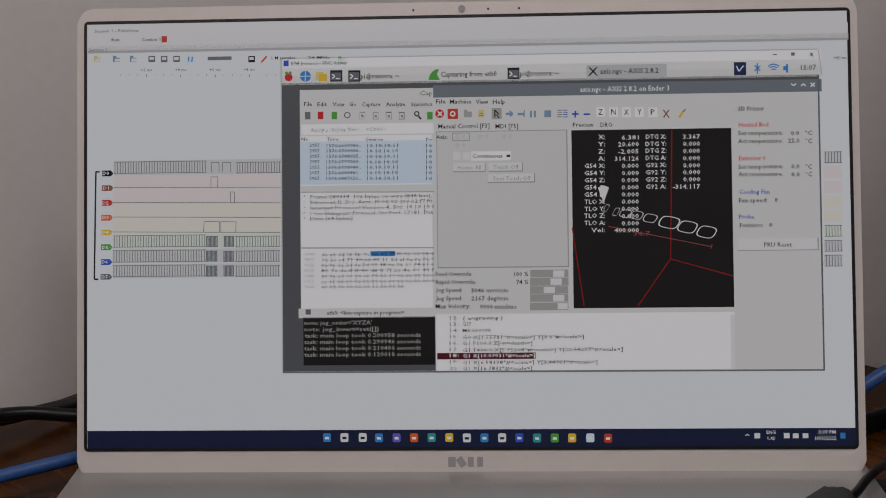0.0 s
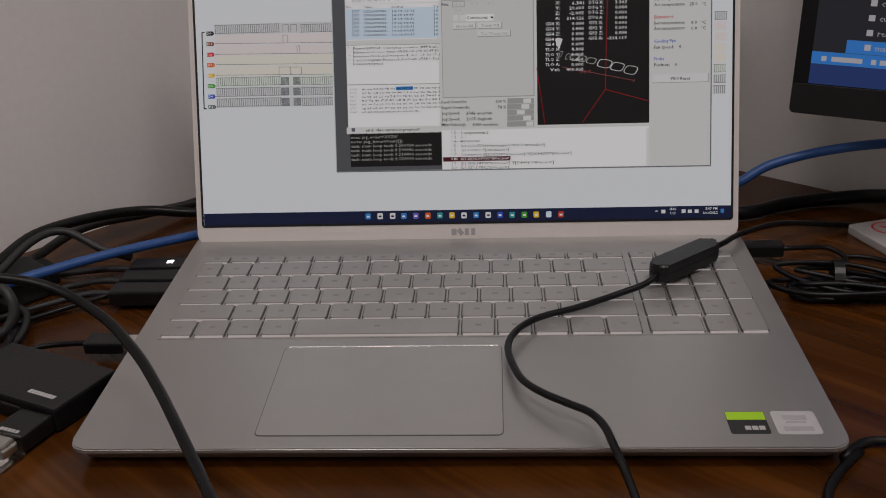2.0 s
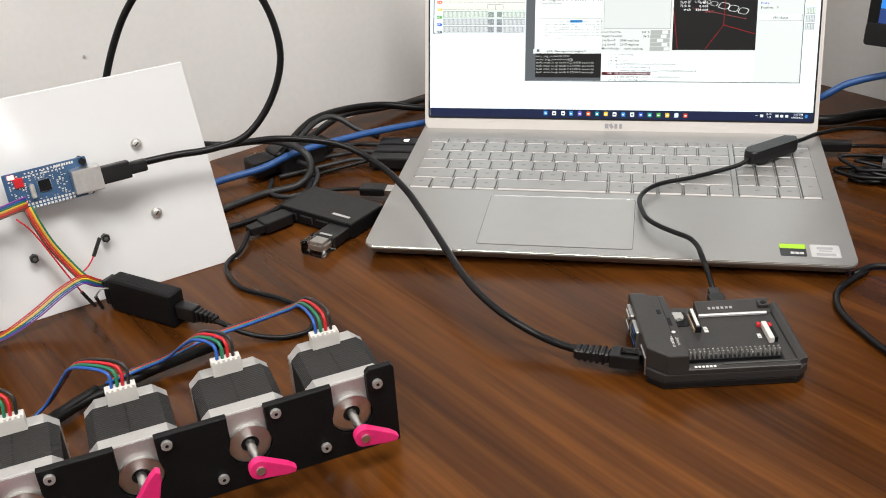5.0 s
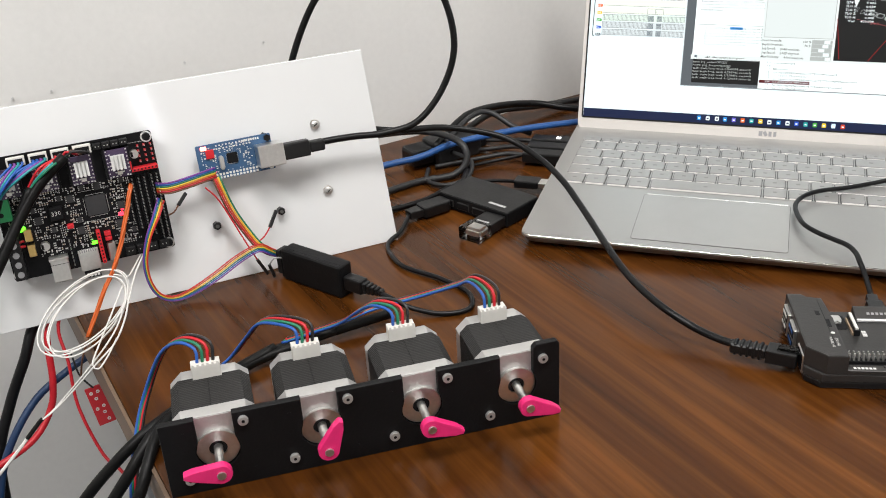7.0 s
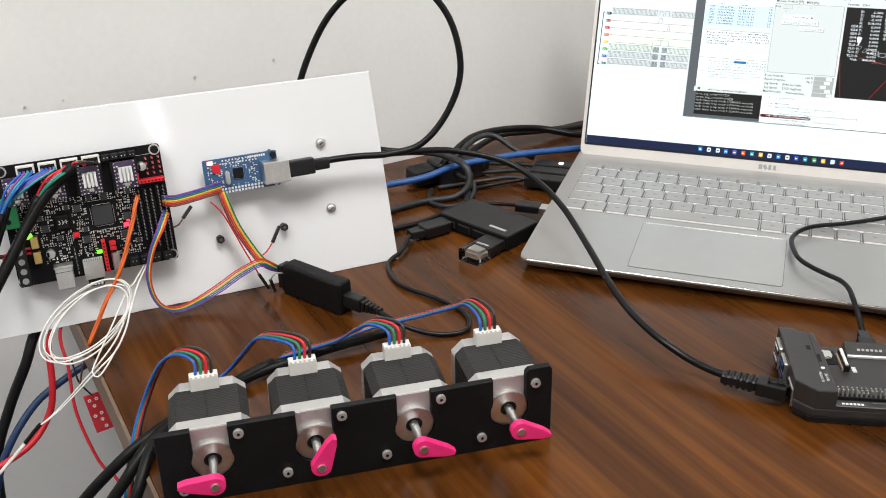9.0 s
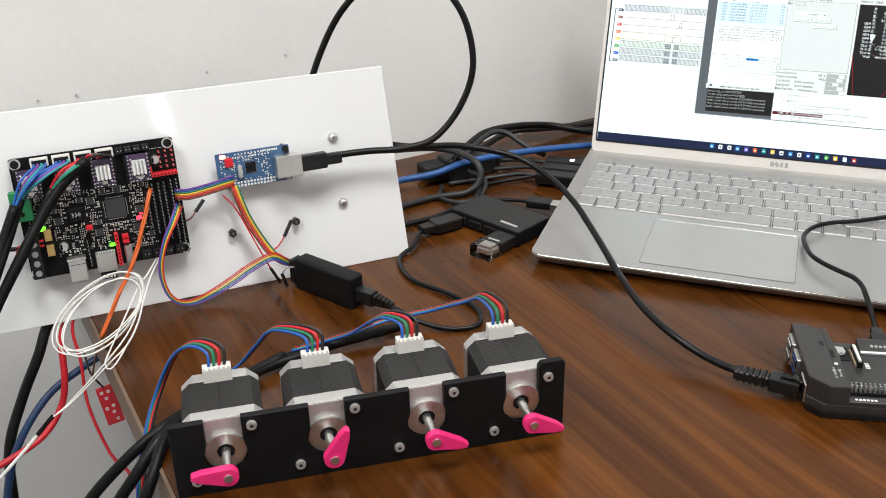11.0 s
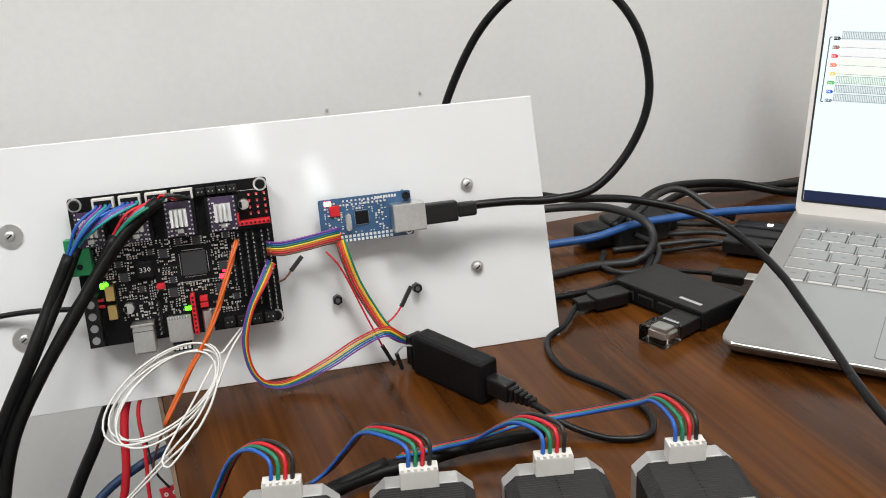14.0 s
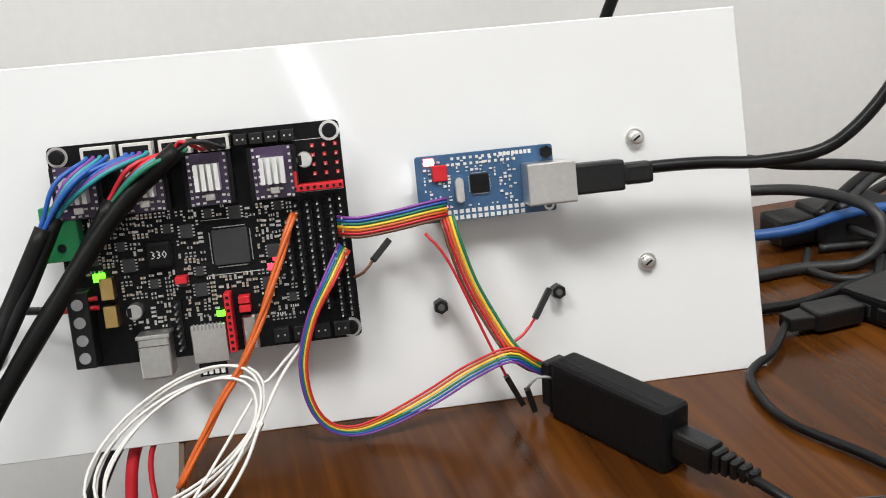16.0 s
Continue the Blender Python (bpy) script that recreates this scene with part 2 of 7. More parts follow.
def ring(r0, r1, z0, z1, seg=28, bm=None):
    """A washer along z."""
    b = bmesh.new()
    loops = []
    for r, z in ((r0, z0), (r1, z0), (r1, z1), (r0, z1)):
        loops.append([b.verts.new((r * math.cos(2 * math.pi * k / seg), r * math.sin(2 * math.pi * k / seg), z)) for k in range(seg)])
    for i in range(4):
        a, c = loops[i], loops[(i + 1) % 4]
        for k in range(seg):
            b.faces.new((a[k], a[(k + 1) % seg], c[(k + 1) % seg], c[k]))
    return join(bm, b)


def glide(points, step=0.004):
    """Points along a smooth curve through the given ones."""
    pts = [Vector(p) for p in points]
    pts = [pts[0] * 2 - pts[1]] + pts + [pts[-1] * 2 - pts[-2]]
    out = []
    for i in range(1, len(pts) - 2):
        p0, p1, p2, p3 = pts[i - 1 : i + 3]
        n = max(2, int((p2 - p1).length / step))
        for k in range(n):
            t = k / n
            out.append(0.5 * ((2 * p1) + (p2 - p0) * t + (2 * p0 - 5 * p1 + 4 * p2 - p3) * t * t + (3 * p1 - p0 - 3 * p2 + p3) * t**3))
    out.append(pts[-2])
    return out


def tube(points, r, sides=10, step=0.004, bm=None, r_end=None):
    """A round cable through the points."""
    path = glide(points, step)
    b = bmesh.new()
    up, loops = Vector((0.13, 0.21, 0.97)).normalized(), []
    for i, p in enumerate(path):
        way = (path[min(i + 1, len(path) - 1)] - path[max(i - 1, 0)]).normalized()
        side = way.cross(up)
        if side.length < 1e-4:
            side = way.orthogonal()
        side.normalize()
        up = side.cross(way).normalized()
        rr = r if r_end is None else r + (r_end - r) * i / (len(path) - 1)
        loops.append([b.verts.new(p + rr * (math.cos(2 * math.pi * k / sides) * side + math.sin(2 * math.pi * k / sides) * up)) for k in range(sides)])
    for a, c in zip(loops, loops[1:]):
        for k in range(sides):
            b.faces.new((a[k], a[(k + 1) % sides], c[(k + 1) % sides], c[k]))
    b.faces.new(loops[0][::-1])
    b.faces.new(loops[-1])
    return join(bm, b)


def single(name, bm, mat, label, category, group="", kind="", smooth=False, m=None):
    """A thing that is one mesh."""
    ob = finish(name, bm, mat, None, "", smooth)
    if m is not None:
        ob.matrix_world = m
    return tagged(ob, label, category, group, kind)


def lettering(text, h, mat, parent, m, align="CENTER"):
    """A line of print, its capitals h high, centred on m's origin in m's x and y."""
    data = bpy.data.curves.new("text", "FONT")
    data.body, data.resolution_u, data.size, data.align_x, data.align_y, data.offset = text, 1, h / 0.69, align, "CENTER", 0.0
    ob = bpy.data.objects.new("text", data)
    me = bpy.data.meshes.new_from_object(ob)
    bpy.data.objects.remove(ob)
    bpy.data.curves.remove(data)
    me.transform(m)
    me.materials.clear()
    me.materials.append(mat)
    made = new("writing", me)
    made.parent = parent
    return made


# ---- structure ----
# The desk stands in the room's corner; its axes run along the two walls.
CORNER = Vector((-0.011, 0.609, 0))
TURN = 49.0
ROOM = Matrix.Translation(CORNER) @ pose(0, 0, 0, 0, 0, TURN)  # x runs on past the corner along the left wall, y to the left of it
DESK_H = 0.74


def slab(name, x0, x1, y0, y1, z0, z1, mat, label, category, bevel=0.0):
    return single(name, box(x0, x1, y0, y1, z0, z1, bevel), mat, label, category, kind="structure", m=ROOM)


slab("floor", -3.6, 0.1, -3.2, 0.1, -DESK_H - 0.05, -DESK_H, FLOOR, "grey carpet floor under the desk", "floor")
slab("ceiling", -3.6, 0.1, -3.2, 0.1, 2.36, 2.42, CEIL, "plain white office ceiling", "ceiling")
slab("wall_left", -3.6, 0.1, 0.0, 0.1, -DESK_H, 2.36, PAINT, "off-white painted wall beside the desk", "wall")
slab("wall_back", 0.0, 0.1, -3.2, 0.0, -DESK_H, 2.36, PAINT, "off-white painted wall behind the laptop", "wall")
# two leaning glow strips in the unseen wall across the room, added for a reflection
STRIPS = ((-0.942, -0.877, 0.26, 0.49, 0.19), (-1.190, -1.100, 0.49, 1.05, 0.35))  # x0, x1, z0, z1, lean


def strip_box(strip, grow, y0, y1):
    """A leaning upright box the size of a glow strip."""
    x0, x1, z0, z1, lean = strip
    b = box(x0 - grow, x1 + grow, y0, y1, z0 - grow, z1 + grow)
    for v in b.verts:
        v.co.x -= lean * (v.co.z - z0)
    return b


def strip_wall():
    """The far wall, cut round the two strips."""
    (a0, a1, az0, az1, al), (b0, b1, bz0, bz1, bl) = STRIPS
    top, foot, y0, y1 = 2.36, -DESK_H, -3.3, -3.2
    at, bt = al * (az1 - az0), bl * (bz1 - bz0)
    wall = bmesh.new()
    box(-3.6, 0.1, y0, y1, foot, az0, 0, 1, wall)
    box(-3.6, 0.1, y0, y1, bz1, top, 0, 1, wall)
    for lo, hi, z0, z1 in (
        ((-3.6, a0), (-3.6, a0 - at), az0, az1), ((a1, 0.1), (a1 - at, 0.1), az0, az1),
        ((-3.6, b0), (-3.6, b0 - bt), bz0, bz1), ((b1, 0.1), (b1 - bt, 0.1), bz0, bz1)):
        b = bmesh.new()
        ring_lo = [b.verts.new((x, y, z0)) for x, y in ((lo[0], y0), (lo[1], y0), (lo[1], y1), (lo[0], y1))]
        ring_hi = [b.verts.new((x, y, z1)) for x, y in ((hi[0], y0), (hi[1], y0), (hi[1], y1), (hi[0], y1))]
        b.faces.new(ring_lo[::-1])
        b.faces.new(ring_hi)
        for i in range(4):
            b.faces.new((ring_lo[i], ring_lo[(i + 1) % 4], ring_hi[(i + 1) % 4], ring_hi[i]))
        join(wall, b)
    return wall


single("wall_right", strip_wall(), LOWBOUNCE, "plain grey wall with two narrow windows", "wall", kind="structure", m=ROOM)
# no such windows are known; the glow only makes the panel's bright streak
STREAKGLOW = glow("daylit_frosted_glass", (0.95, 0.98, 1.0), 9)
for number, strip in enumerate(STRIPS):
    window = thing("window_%d" % (number + 1), ROOM, "added glowing strip, unseen, reflected as a streak in the white panel", "window", kind="structure")
    part("pane", strip_box(strip, -0.0005, -3.262, -3.256), STREAKGLOW, window)
# frames added round the assumed lamps, out of view
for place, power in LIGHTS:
    fitting = thing("assumed_ceiling_light", pose(place[0], place[1], 2.36), "unseen ceiling light frame, added round an assumed lamp", "ceiling light", "ceiling lights", "structure")
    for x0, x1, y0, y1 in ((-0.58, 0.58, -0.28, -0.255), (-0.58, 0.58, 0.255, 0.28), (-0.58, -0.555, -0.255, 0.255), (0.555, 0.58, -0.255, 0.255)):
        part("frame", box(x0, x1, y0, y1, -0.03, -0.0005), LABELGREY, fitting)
slab("wall_front", -3.7, -3.6, -3.2, 0.1, -DESK_H, 2.36, LOWBOUNCE, "unseen wall behind the viewer, grey to cut bounced light", "wall")
nail_marks = ((-0.851, 0.120), (-0.882, 0.120), (-0.737, 0.122), (-0.662, 0.126))

# ---- desk ----
desk = thing("desk", ROOM, "dark walnut laminate corner desk along two walls", "desk")
part("desktop", box(-0.893, -0.002, -1.7, -0.002, -0.03, 0.0, 0.0012), WOOD, desk)
part("edge_band", box(-0.8955, -0.8932, -1.7, -0.002, -0.029, -0.001), EDGE, desk, "pale worn edge band")
for lx in (-0.84, -0.06):
    for ly in (-1.64, -0.06):
        part("leg", box(lx - 0.025, lx + 0.025, ly - 0.025, ly + 0.025, -DESK_H, -0.03, 0.002), LABELGREY, desk)

# ---- laptop ----
laptop = thing("laptop", pose(0, 0, 0), "open silver laptop with lit screen on the desk", "laptop")


def deck_z(y):
    return 0.0125 + 0.035 * y


def base_body():
    """The wedge of the base: thin at the front, undercut, with round front corners."""
    b = bmesh.new()
    outline = rounded(-0.178, 0.178, 0.0, 0.2345, 0.008, 6)
    tops = [b.verts.new((x, y, deck_z(y))) for x, y in outline]
    mids = [b.verts.new((x * 1.0, y, deck_z(y) - 0.0025)) for x, y in outline]
    lows = [b.verts.new((x * 0.985, 0.006 + (y * 0.975), 0.0035)) for x, y in outline]
    n = len(outline)
    top = b.faces.new(tops)
    b.faces.new(lows[::-1])
    for a, c in ((lows, mids), (mids, tops)):
        for i in range(n):
            b.faces.new((a[i], a[(i + 1) % n], c[(i + 1) % n], c[i]))
    bmesh.ops.bevel(b, geom=list(top.edges), offset=0.0007, segments=2, affect="EDGES")
    return b


part("base", base_body(), SILVER, laptop, "silver painted palm rest and deck")
part("front_edge", moved(box(-0.171, 0.171, -0.0006, 0.0006, -0.0002, 0.0002, 0.0001, 1), pose(0, 0.0003, 0.0120, 52, 0, 0)), BRIGHT, laptop, "polished front edge")
for fx in (-0.14, 0.14):
    for fy in (0.025, 0.205):
        part("rubber_foot", box(fx - 0.02, fx + 0.02, fy - 0.004, fy + 0.004, 0.0, 0.004, 0.001), MATBLACK, laptop)
DECK = pose(0, 0, 0.0125, math.degrees(math.atan(0.035)), 0, 0)  # x, y along the deck, z off it

well = part("key_tray", moved(prism(rounded(-0.1668, 0.1678, 0.0975, 0.2005, 0.002), 0.00003, 0.00025), DECK), SILVER, laptop)
shapes = {}
# glow that imitates the bright line along each key's front edge
KEYGLINT = glow("key_edge_glint", (1.0, 0.96, 0.92), 0.8)


def key(x0, x1, y0, y1):
    """A flat chiclet key with its dark gap round it."""
    w, h = round(x1 - x0, 5), round(y1 - y0, 5)
    if (w, h) not in shapes:
        me = bpy.data.meshes.new("key")
        b = prism(rounded(-w / 2, w / 2, -h / 2, h / 2, 0.0012, 2), 0.0003, 0.0017, 0.0005, 2)
        b.to_mesh(me)
        b.free()
        me.materials.append(KEYSILVER)
        gap = bpy.data.meshes.new("key_gap")
        b = prism(rounded(-w / 2 - 0.0006, w / 2 + 0.0006, -h / 2 - 0.0006, h / 2 + 0.0006, 0.0014, 2), 0.0002, 0.00034)
        b.to_mesh(gap)
        b.free()
        gap.materials.append(KEYGAP)
        leg = bpy.data.meshes.new("legend")
        lw = min(w * 0.3, 0.0032)
        b = box(-lw / 2, lw / 2, -0.0011, 0.0011, 0.00168, 0.00173)
        b.to_mesh(leg)
        b.free()
        leg.materials.append(KEYLEGEND)
        # glowing strip in place of the highlight at the key's front
        rim = bpy.data.meshes.new("backlight")
        b = box(-w / 2 + 0.0006, w / 2 - 0.0006, -h / 2 - 0.0013, -h / 2 - 0.0001, 0.00036, 0.0011)
        b.to_mesh(rim)
        b.free()
        rim.materials.append(KEYGLINT)
        shapes[(w, h)] = me, gap, leg, rim
    k = new("key", shapes[(w, h)][0])
    k.parent = laptop
    k.matrix_basis = DECK @ pose((x0 + x1) / 2, (y0 + y1) / 2, 0)
    for data in shapes[(w, h)][1:]:
        g = new(data.name.split(".")[0], data)
        g.parent = k


KX, UNIT, KY, ROW, GAP = -0.1652, 0.01862, 0.0985, 0.0181, 0.0021


def key_row(y0, y1, widths, x=KX, unit=UNIT):
    for w in widths:
        if w > 0:
            key(x + GAP / 2, x + w * unit - GAP / 2, y0 + GAP / 2, y1 - GAP / 2)
        x += abs(w) * unit


key_row(KY + 5 * ROW, KY + 5 * ROW + 0.0098, [0.95] * 15)
key_row(KY + 4 * ROW, KY + 5 * ROW, [0.82] + [1] * 12 + [1.43])
key_row(KY + 3 * ROW, KY + 4 * ROW, [1.27] + [1] * 12 + [0.98])
key_row(KY + 2 * ROW, KY + 3 * ROW, [1.45] + [1] * 11 + [1.80])
key_row(KY + ROW, KY + 2 * ROW, [1.90] + [1] * 10 + [2.35])
key_row(KY, KY + ROW, [1, 1, 1, 1, 4.92, 1.06, 1.08, 1.06, 1.06, 1.06])
NX, NU = 0.1028, 0.0160
key_row(KY + 5 * ROW, KY + 5 * ROW + 0.0098, [1, 1, 1, 1], NX, NU)
key_row(KY + 4 * ROW, KY + 5 * ROW, [1, 1, 1, 1], NX, NU)
key_row(KY + 3 * ROW, KY + 4 * ROW, [1, 1, 1], NX, NU)
key_row(KY + 2 * ROW, KY + 3 * ROW, [1, 1, 1], NX, NU)
key_row(KY + 2 * ROW, KY + 4 * ROW, [-3, 1], NX, NU)
key_row(KY + ROW, KY + 2 * ROW, [1, 1, 1], NX, NU)
key_row(KY, KY + ROW, [1.9, 1.1], NX, NU)
key_row(KY, KY + 2 * ROW, [-3, 1], NX, NU)


def grille():
    """The speaker strip: rows of small dark holes behind the keys."""
    b = bmesh.new()
    for r in range(4):
        for c in range(170):
            x, y = -0.162 + c * 0.00191 + (r % 2) * 0.00095, 0.2108 + r * 0.0017
            q = [b.verts.new((x + 0.00045 * math.cos(a), y + 0.00045 * math.sin(a), 0.00006)) for a in (0, 1.57, 3.14, 4.71)]
            b.faces.new(q)
    return moved(b, DECK)


part("speaker_grille", grille(), KEYSILVER, laptop, "fine perforated speaker strip")
part("touchpad", moved(prism(rounded(-0.0922, 0.0232, 0.0095, 0.0872, 0.0025), 0.0001, 0.0004, 0.00012, 1), DECK), TOUCH, laptop, "smooth silver touchpad")
part("touchpad_gap", moved(prism(rounded(-0.0926, 0.0236, 0.0091, 0.0877, 0.0028), 0.00002, 0.00016), DECK), KEYWELL, laptop)
# highlight on the touchpad's upper edge, put in as a bright strip
part("touchpad_highlight", moved(box(-0.0905, 0.0215, 0.0878, 0.0889, 0.00003, 0.00030, 0.0001, 1), DECK), BRIGHT, laptop, "bright strip for the highlight along the touchpad's upper edge")
sticker = part("sticker", moved(prism(rounded(0.1335, 0.1515, 0.0090, 0.0260, 0.001, 2), 0.00005, 0.0002), DECK @ pose(-0.0068, 0.0008, 0)), LABELBLACK, laptop, "black and lime sticker")
part("colour_band", moved(box(0.1337, 0.1513, 0.0195, 0.0257, 0.00016, 0.00026), DECK @ pose(-0.0068, 0.0008, 0)), LIMELABEL, sticker)
for k in range(3):
    part("print_bar", moved(box(0.1405 + 0.0032 * k, 0.1432 + 0.0032 * k, 0.0118, 0.0148, 0.00016, 0.00026), DECK @ pose(-0.0068, 0.0008, 0)), LABELSILVER, sticker)
sticker = part("sticker", moved(prism(rounded(0.1545, 0.1745, 0.0085, 0.0262, 0.0015, 3), 0.00005, 0.0002), DECK @ pose(-0.0068, 0.0008, 0)), LABELSILVER, laptop, "silver sticker with grey print")
for y0, y1, x0, x1 in ((0.0195, 0.0228, 0.1590, 0.1700), (0.0168, 0.0182, 0.1600, 0.1690), (0.0108, 0.0142, 0.1580, 0.1712)):
    part("print_bar", moved(box(x0, x1, y0, y1, 0.00016, 0.00026), DECK @ pose(-0.0068, 0.0008, 0)), LABELGREY, sticker)

# the lid, leaning back
LID_TILT = 18.0
LID = pose(0, 0.222, 0.018, 90 - LID_TILT, 0, 0)  # x along the hinge, y up the lid, z towards the viewer
LID_H = 0.2147
lid_frame = prism(rounded(-0.177, 0.177, 0.0, LID_H, 0.007, 5), -0.0065, 0.0, 0.0012, 2)
lid = part("lid", moved(lid_frame, LID), LIDSILVER, laptop, "silver lid with a thin bezel")
SCREEN = LID @ pose(-0.1722, 0.0135, 0.0)  # the display's lower left corner
SW, SH = 0.3444, 0.1937
part("gasket", moved(prism(rounded(-0.0015, SW + 0.0015, -0.0015, SH + 0.0015, 0.002, 3), 0.0, 0.0004), SCREEN), BLACK, lid, "thin black gasket round the display")
part("webcam", moved(drum(0.0016, 0.0, 0.0004, 16), LID @ pose(0, LID_H - 0.0032, 0)), LABELGREY, lid, "webcam with a sliding cover")
for wx in (-0.022, 0.012, 0.026):
    part("microphone_hole", moved(drum(0.0005, 0.0, 0.0003, 8), LID @ pose(wx, LID_H - 0.0035, 0)), BLACK, lid)
hinge = drum(0.0045, -0.12, 0.12, 16)
part("hinge", moved(hinge, pose(0, 0.2262, 0.0165, 0, 90, 0)), KEYWELL, laptop, "dark hinge bar")
# maker's mark as plain strokes
mark = bmesh.new()
for k, (w, tilt) in enumerate(((0.0033, 0), (0.0030, 35), (0.0026, 0), (0.0026, 0))):
    x = -0.0064 + k * 0.0042
    moved_box = moved(box(-w / 2, w / 2, -0.0022, 0.0022, 0.00005, 0.00025), pose(x, 0, 0, 0, 0, tilt))
    join(mark, moved_box)
part("maker_mark", moved(mark, LID @ pose(0, 0.0068, 0)), LABELGREY, lid, "dark grey maker's mark")

# ---- white panel ----
# leans back over the desk's end; x runs to its lower right corner, y up its face, z off it
PANEL = Matrix.Translation((-0.279, -0.008, 0.0)) @ pose(0, 0, 0, 79, 0, 42)
panel = thing("backing_board", PANEL, "glossy white acrylic panel leaning back on the desk", "panel")
sheet = prism([(-0.351, 0.0), (0.0, 0.0), (-0.007, 0.156), (-0.352, 0.158)], -0.004, 0.0, 0.0004, 1)
part("sheet", sheet, WHITEBOARD, panel)


def panel_screw(x, y, big=False):
    s = part("screw", moved(drum(0.0029, 0.0006, 0.0030, 18, 0.0009), pose(x, y, 0)), STEEL, panel, "domed steel screw", True)
    part("washer", moved(ring(0.0026, 0.0070 if big else 0.0040, 0.0, 0.0009), pose(x, y, 0)), TIN, s)
    part("slot", moved(box(-0.0017, 0.0017, -0.0004, 0.0004, 0.0029, 0.0031), pose(x, y, 0, 0, 0, 35)), CHIP, s)


panel_screw(-0.053, 0.106)
panel_screw(-0.0512, 0.0530)
panel_screw(-0.322, 0.108, True)
panel_screw(-0.324, 0.047, True)
for hx, hy in ((-0.1415, 0.0450), (-0.0915, 0.0455)):
    st = part("standoff", moved(drum(0.0031, 0.0, 0.0060, 6, 0.0003), pose(hx, hy, 0)), BLACK, panel, "black nylon hex standoff")
    part("thread", moved(drum(0.0014, 0.0058, 0.0062, 12), pose(hx, hy, 0)), KEYWELL, st)

def studs(x0, x1, y0, y1, nx, ny, size, h, z, bm=None):
    """Rows of small pins or pads."""
    bm = bmesh.new() if bm is None else bm
    for i in range(nx):
        for j in range(ny):
            x = x0 + (x1 - x0) * (i / (nx - 1) if nx > 1 else 0.5)
            y = y0 + (y1 - y0) * (j / (ny - 1) if ny > 1 else 0.5)
            b = bmesh.new()
            bmesh.ops.create_cube(b, size=1.0)
            moved(b, Matrix.Translation((x, y, z + h / 2)) @ Matrix.Diagonal((size, size, h, 1)))
            join(bm, b)
    return bm


# ---- motor stand ----
STAND = pose(-0.2646, -0.3161, 0, 0, 0, 34.15)  # x along the plate, y to its back
PITCH, MID = 0.0573, 0.0255
stand = thing("motor_stand", STAND, "black bracket with four stepper motors and pink pointers", "motor stand")


def plate_outline():
    """The front plate, notched round each motor's boss, with a raised ear at one end."""
    pts = [(-0.029, 0.0), (0.198, 0.0), (0.198, 0.0500), (0.1965, 0.0520), (0.184, 0.0520), (0.182, 0.0500)]
    for k in (3, 2, 1, 0):
        cx = k * PITCH
        top = 0.0480
        pts += [(cx + 0.0100, top)] if k != 3 else [(cx + 0.0100, 0.0490)]
        for a in range(-36, 217, 12):
            pts.append((cx + 0.0123 * math.cos(radians(a)), MID - 0.0123 * math.sin(radians(a))))
        pts.append((cx - 0.0100, top))
    pts += [(-0.029, 0.0480)]
    return pts


UPRIGHT = pose(0, 0, 0, 90, 0, 0)  # x stays, y becomes up, z becomes towards the front
part("plate", moved(prism(plate_outline(), -0.0045, 0.0, 0.0006, 2), UPRIGHT), MATBLACK, stand, "matt black printed front plate")
part("foot_plate", box(-0.029, 0.198, 0.0046, 0.040, 0.0, 0.0035, 0.0006), MATBLACK, stand)
ANGLES = (172, 65, -20, -20)  # how each pointer stands


def octagon(h, c):
    return [(-h, -h + c), (-h + c, -h), (h - c, -h), (h, -h + c), (h, h - c), (h - c, h), (-h + c, h), (-h, h - c)]


def laminations():
    """The stack between the end caps, with the fine joints of its sheets."""
    b = bmesh.new()
    outline = octagon(0.02115, 0.0045)
    loops = []
    n = 36
    for k in range(n + 1):
        r = 1.0 if k % 2 else 0.992
        loops.append([b.verts.new((x * r, 0.0135 + 0.0300 * k / n, MID + z * r)) for x, z in outline])
    for a, c in zip(loops, loops[1:]):
        for i in range(8):
            b.faces.new((a[i], a[(i + 1) % 8], c[(i + 1) % 8], c[i]))
    b.faces.new(loops[0])
    b.faces.new(loops[-1])
    return b


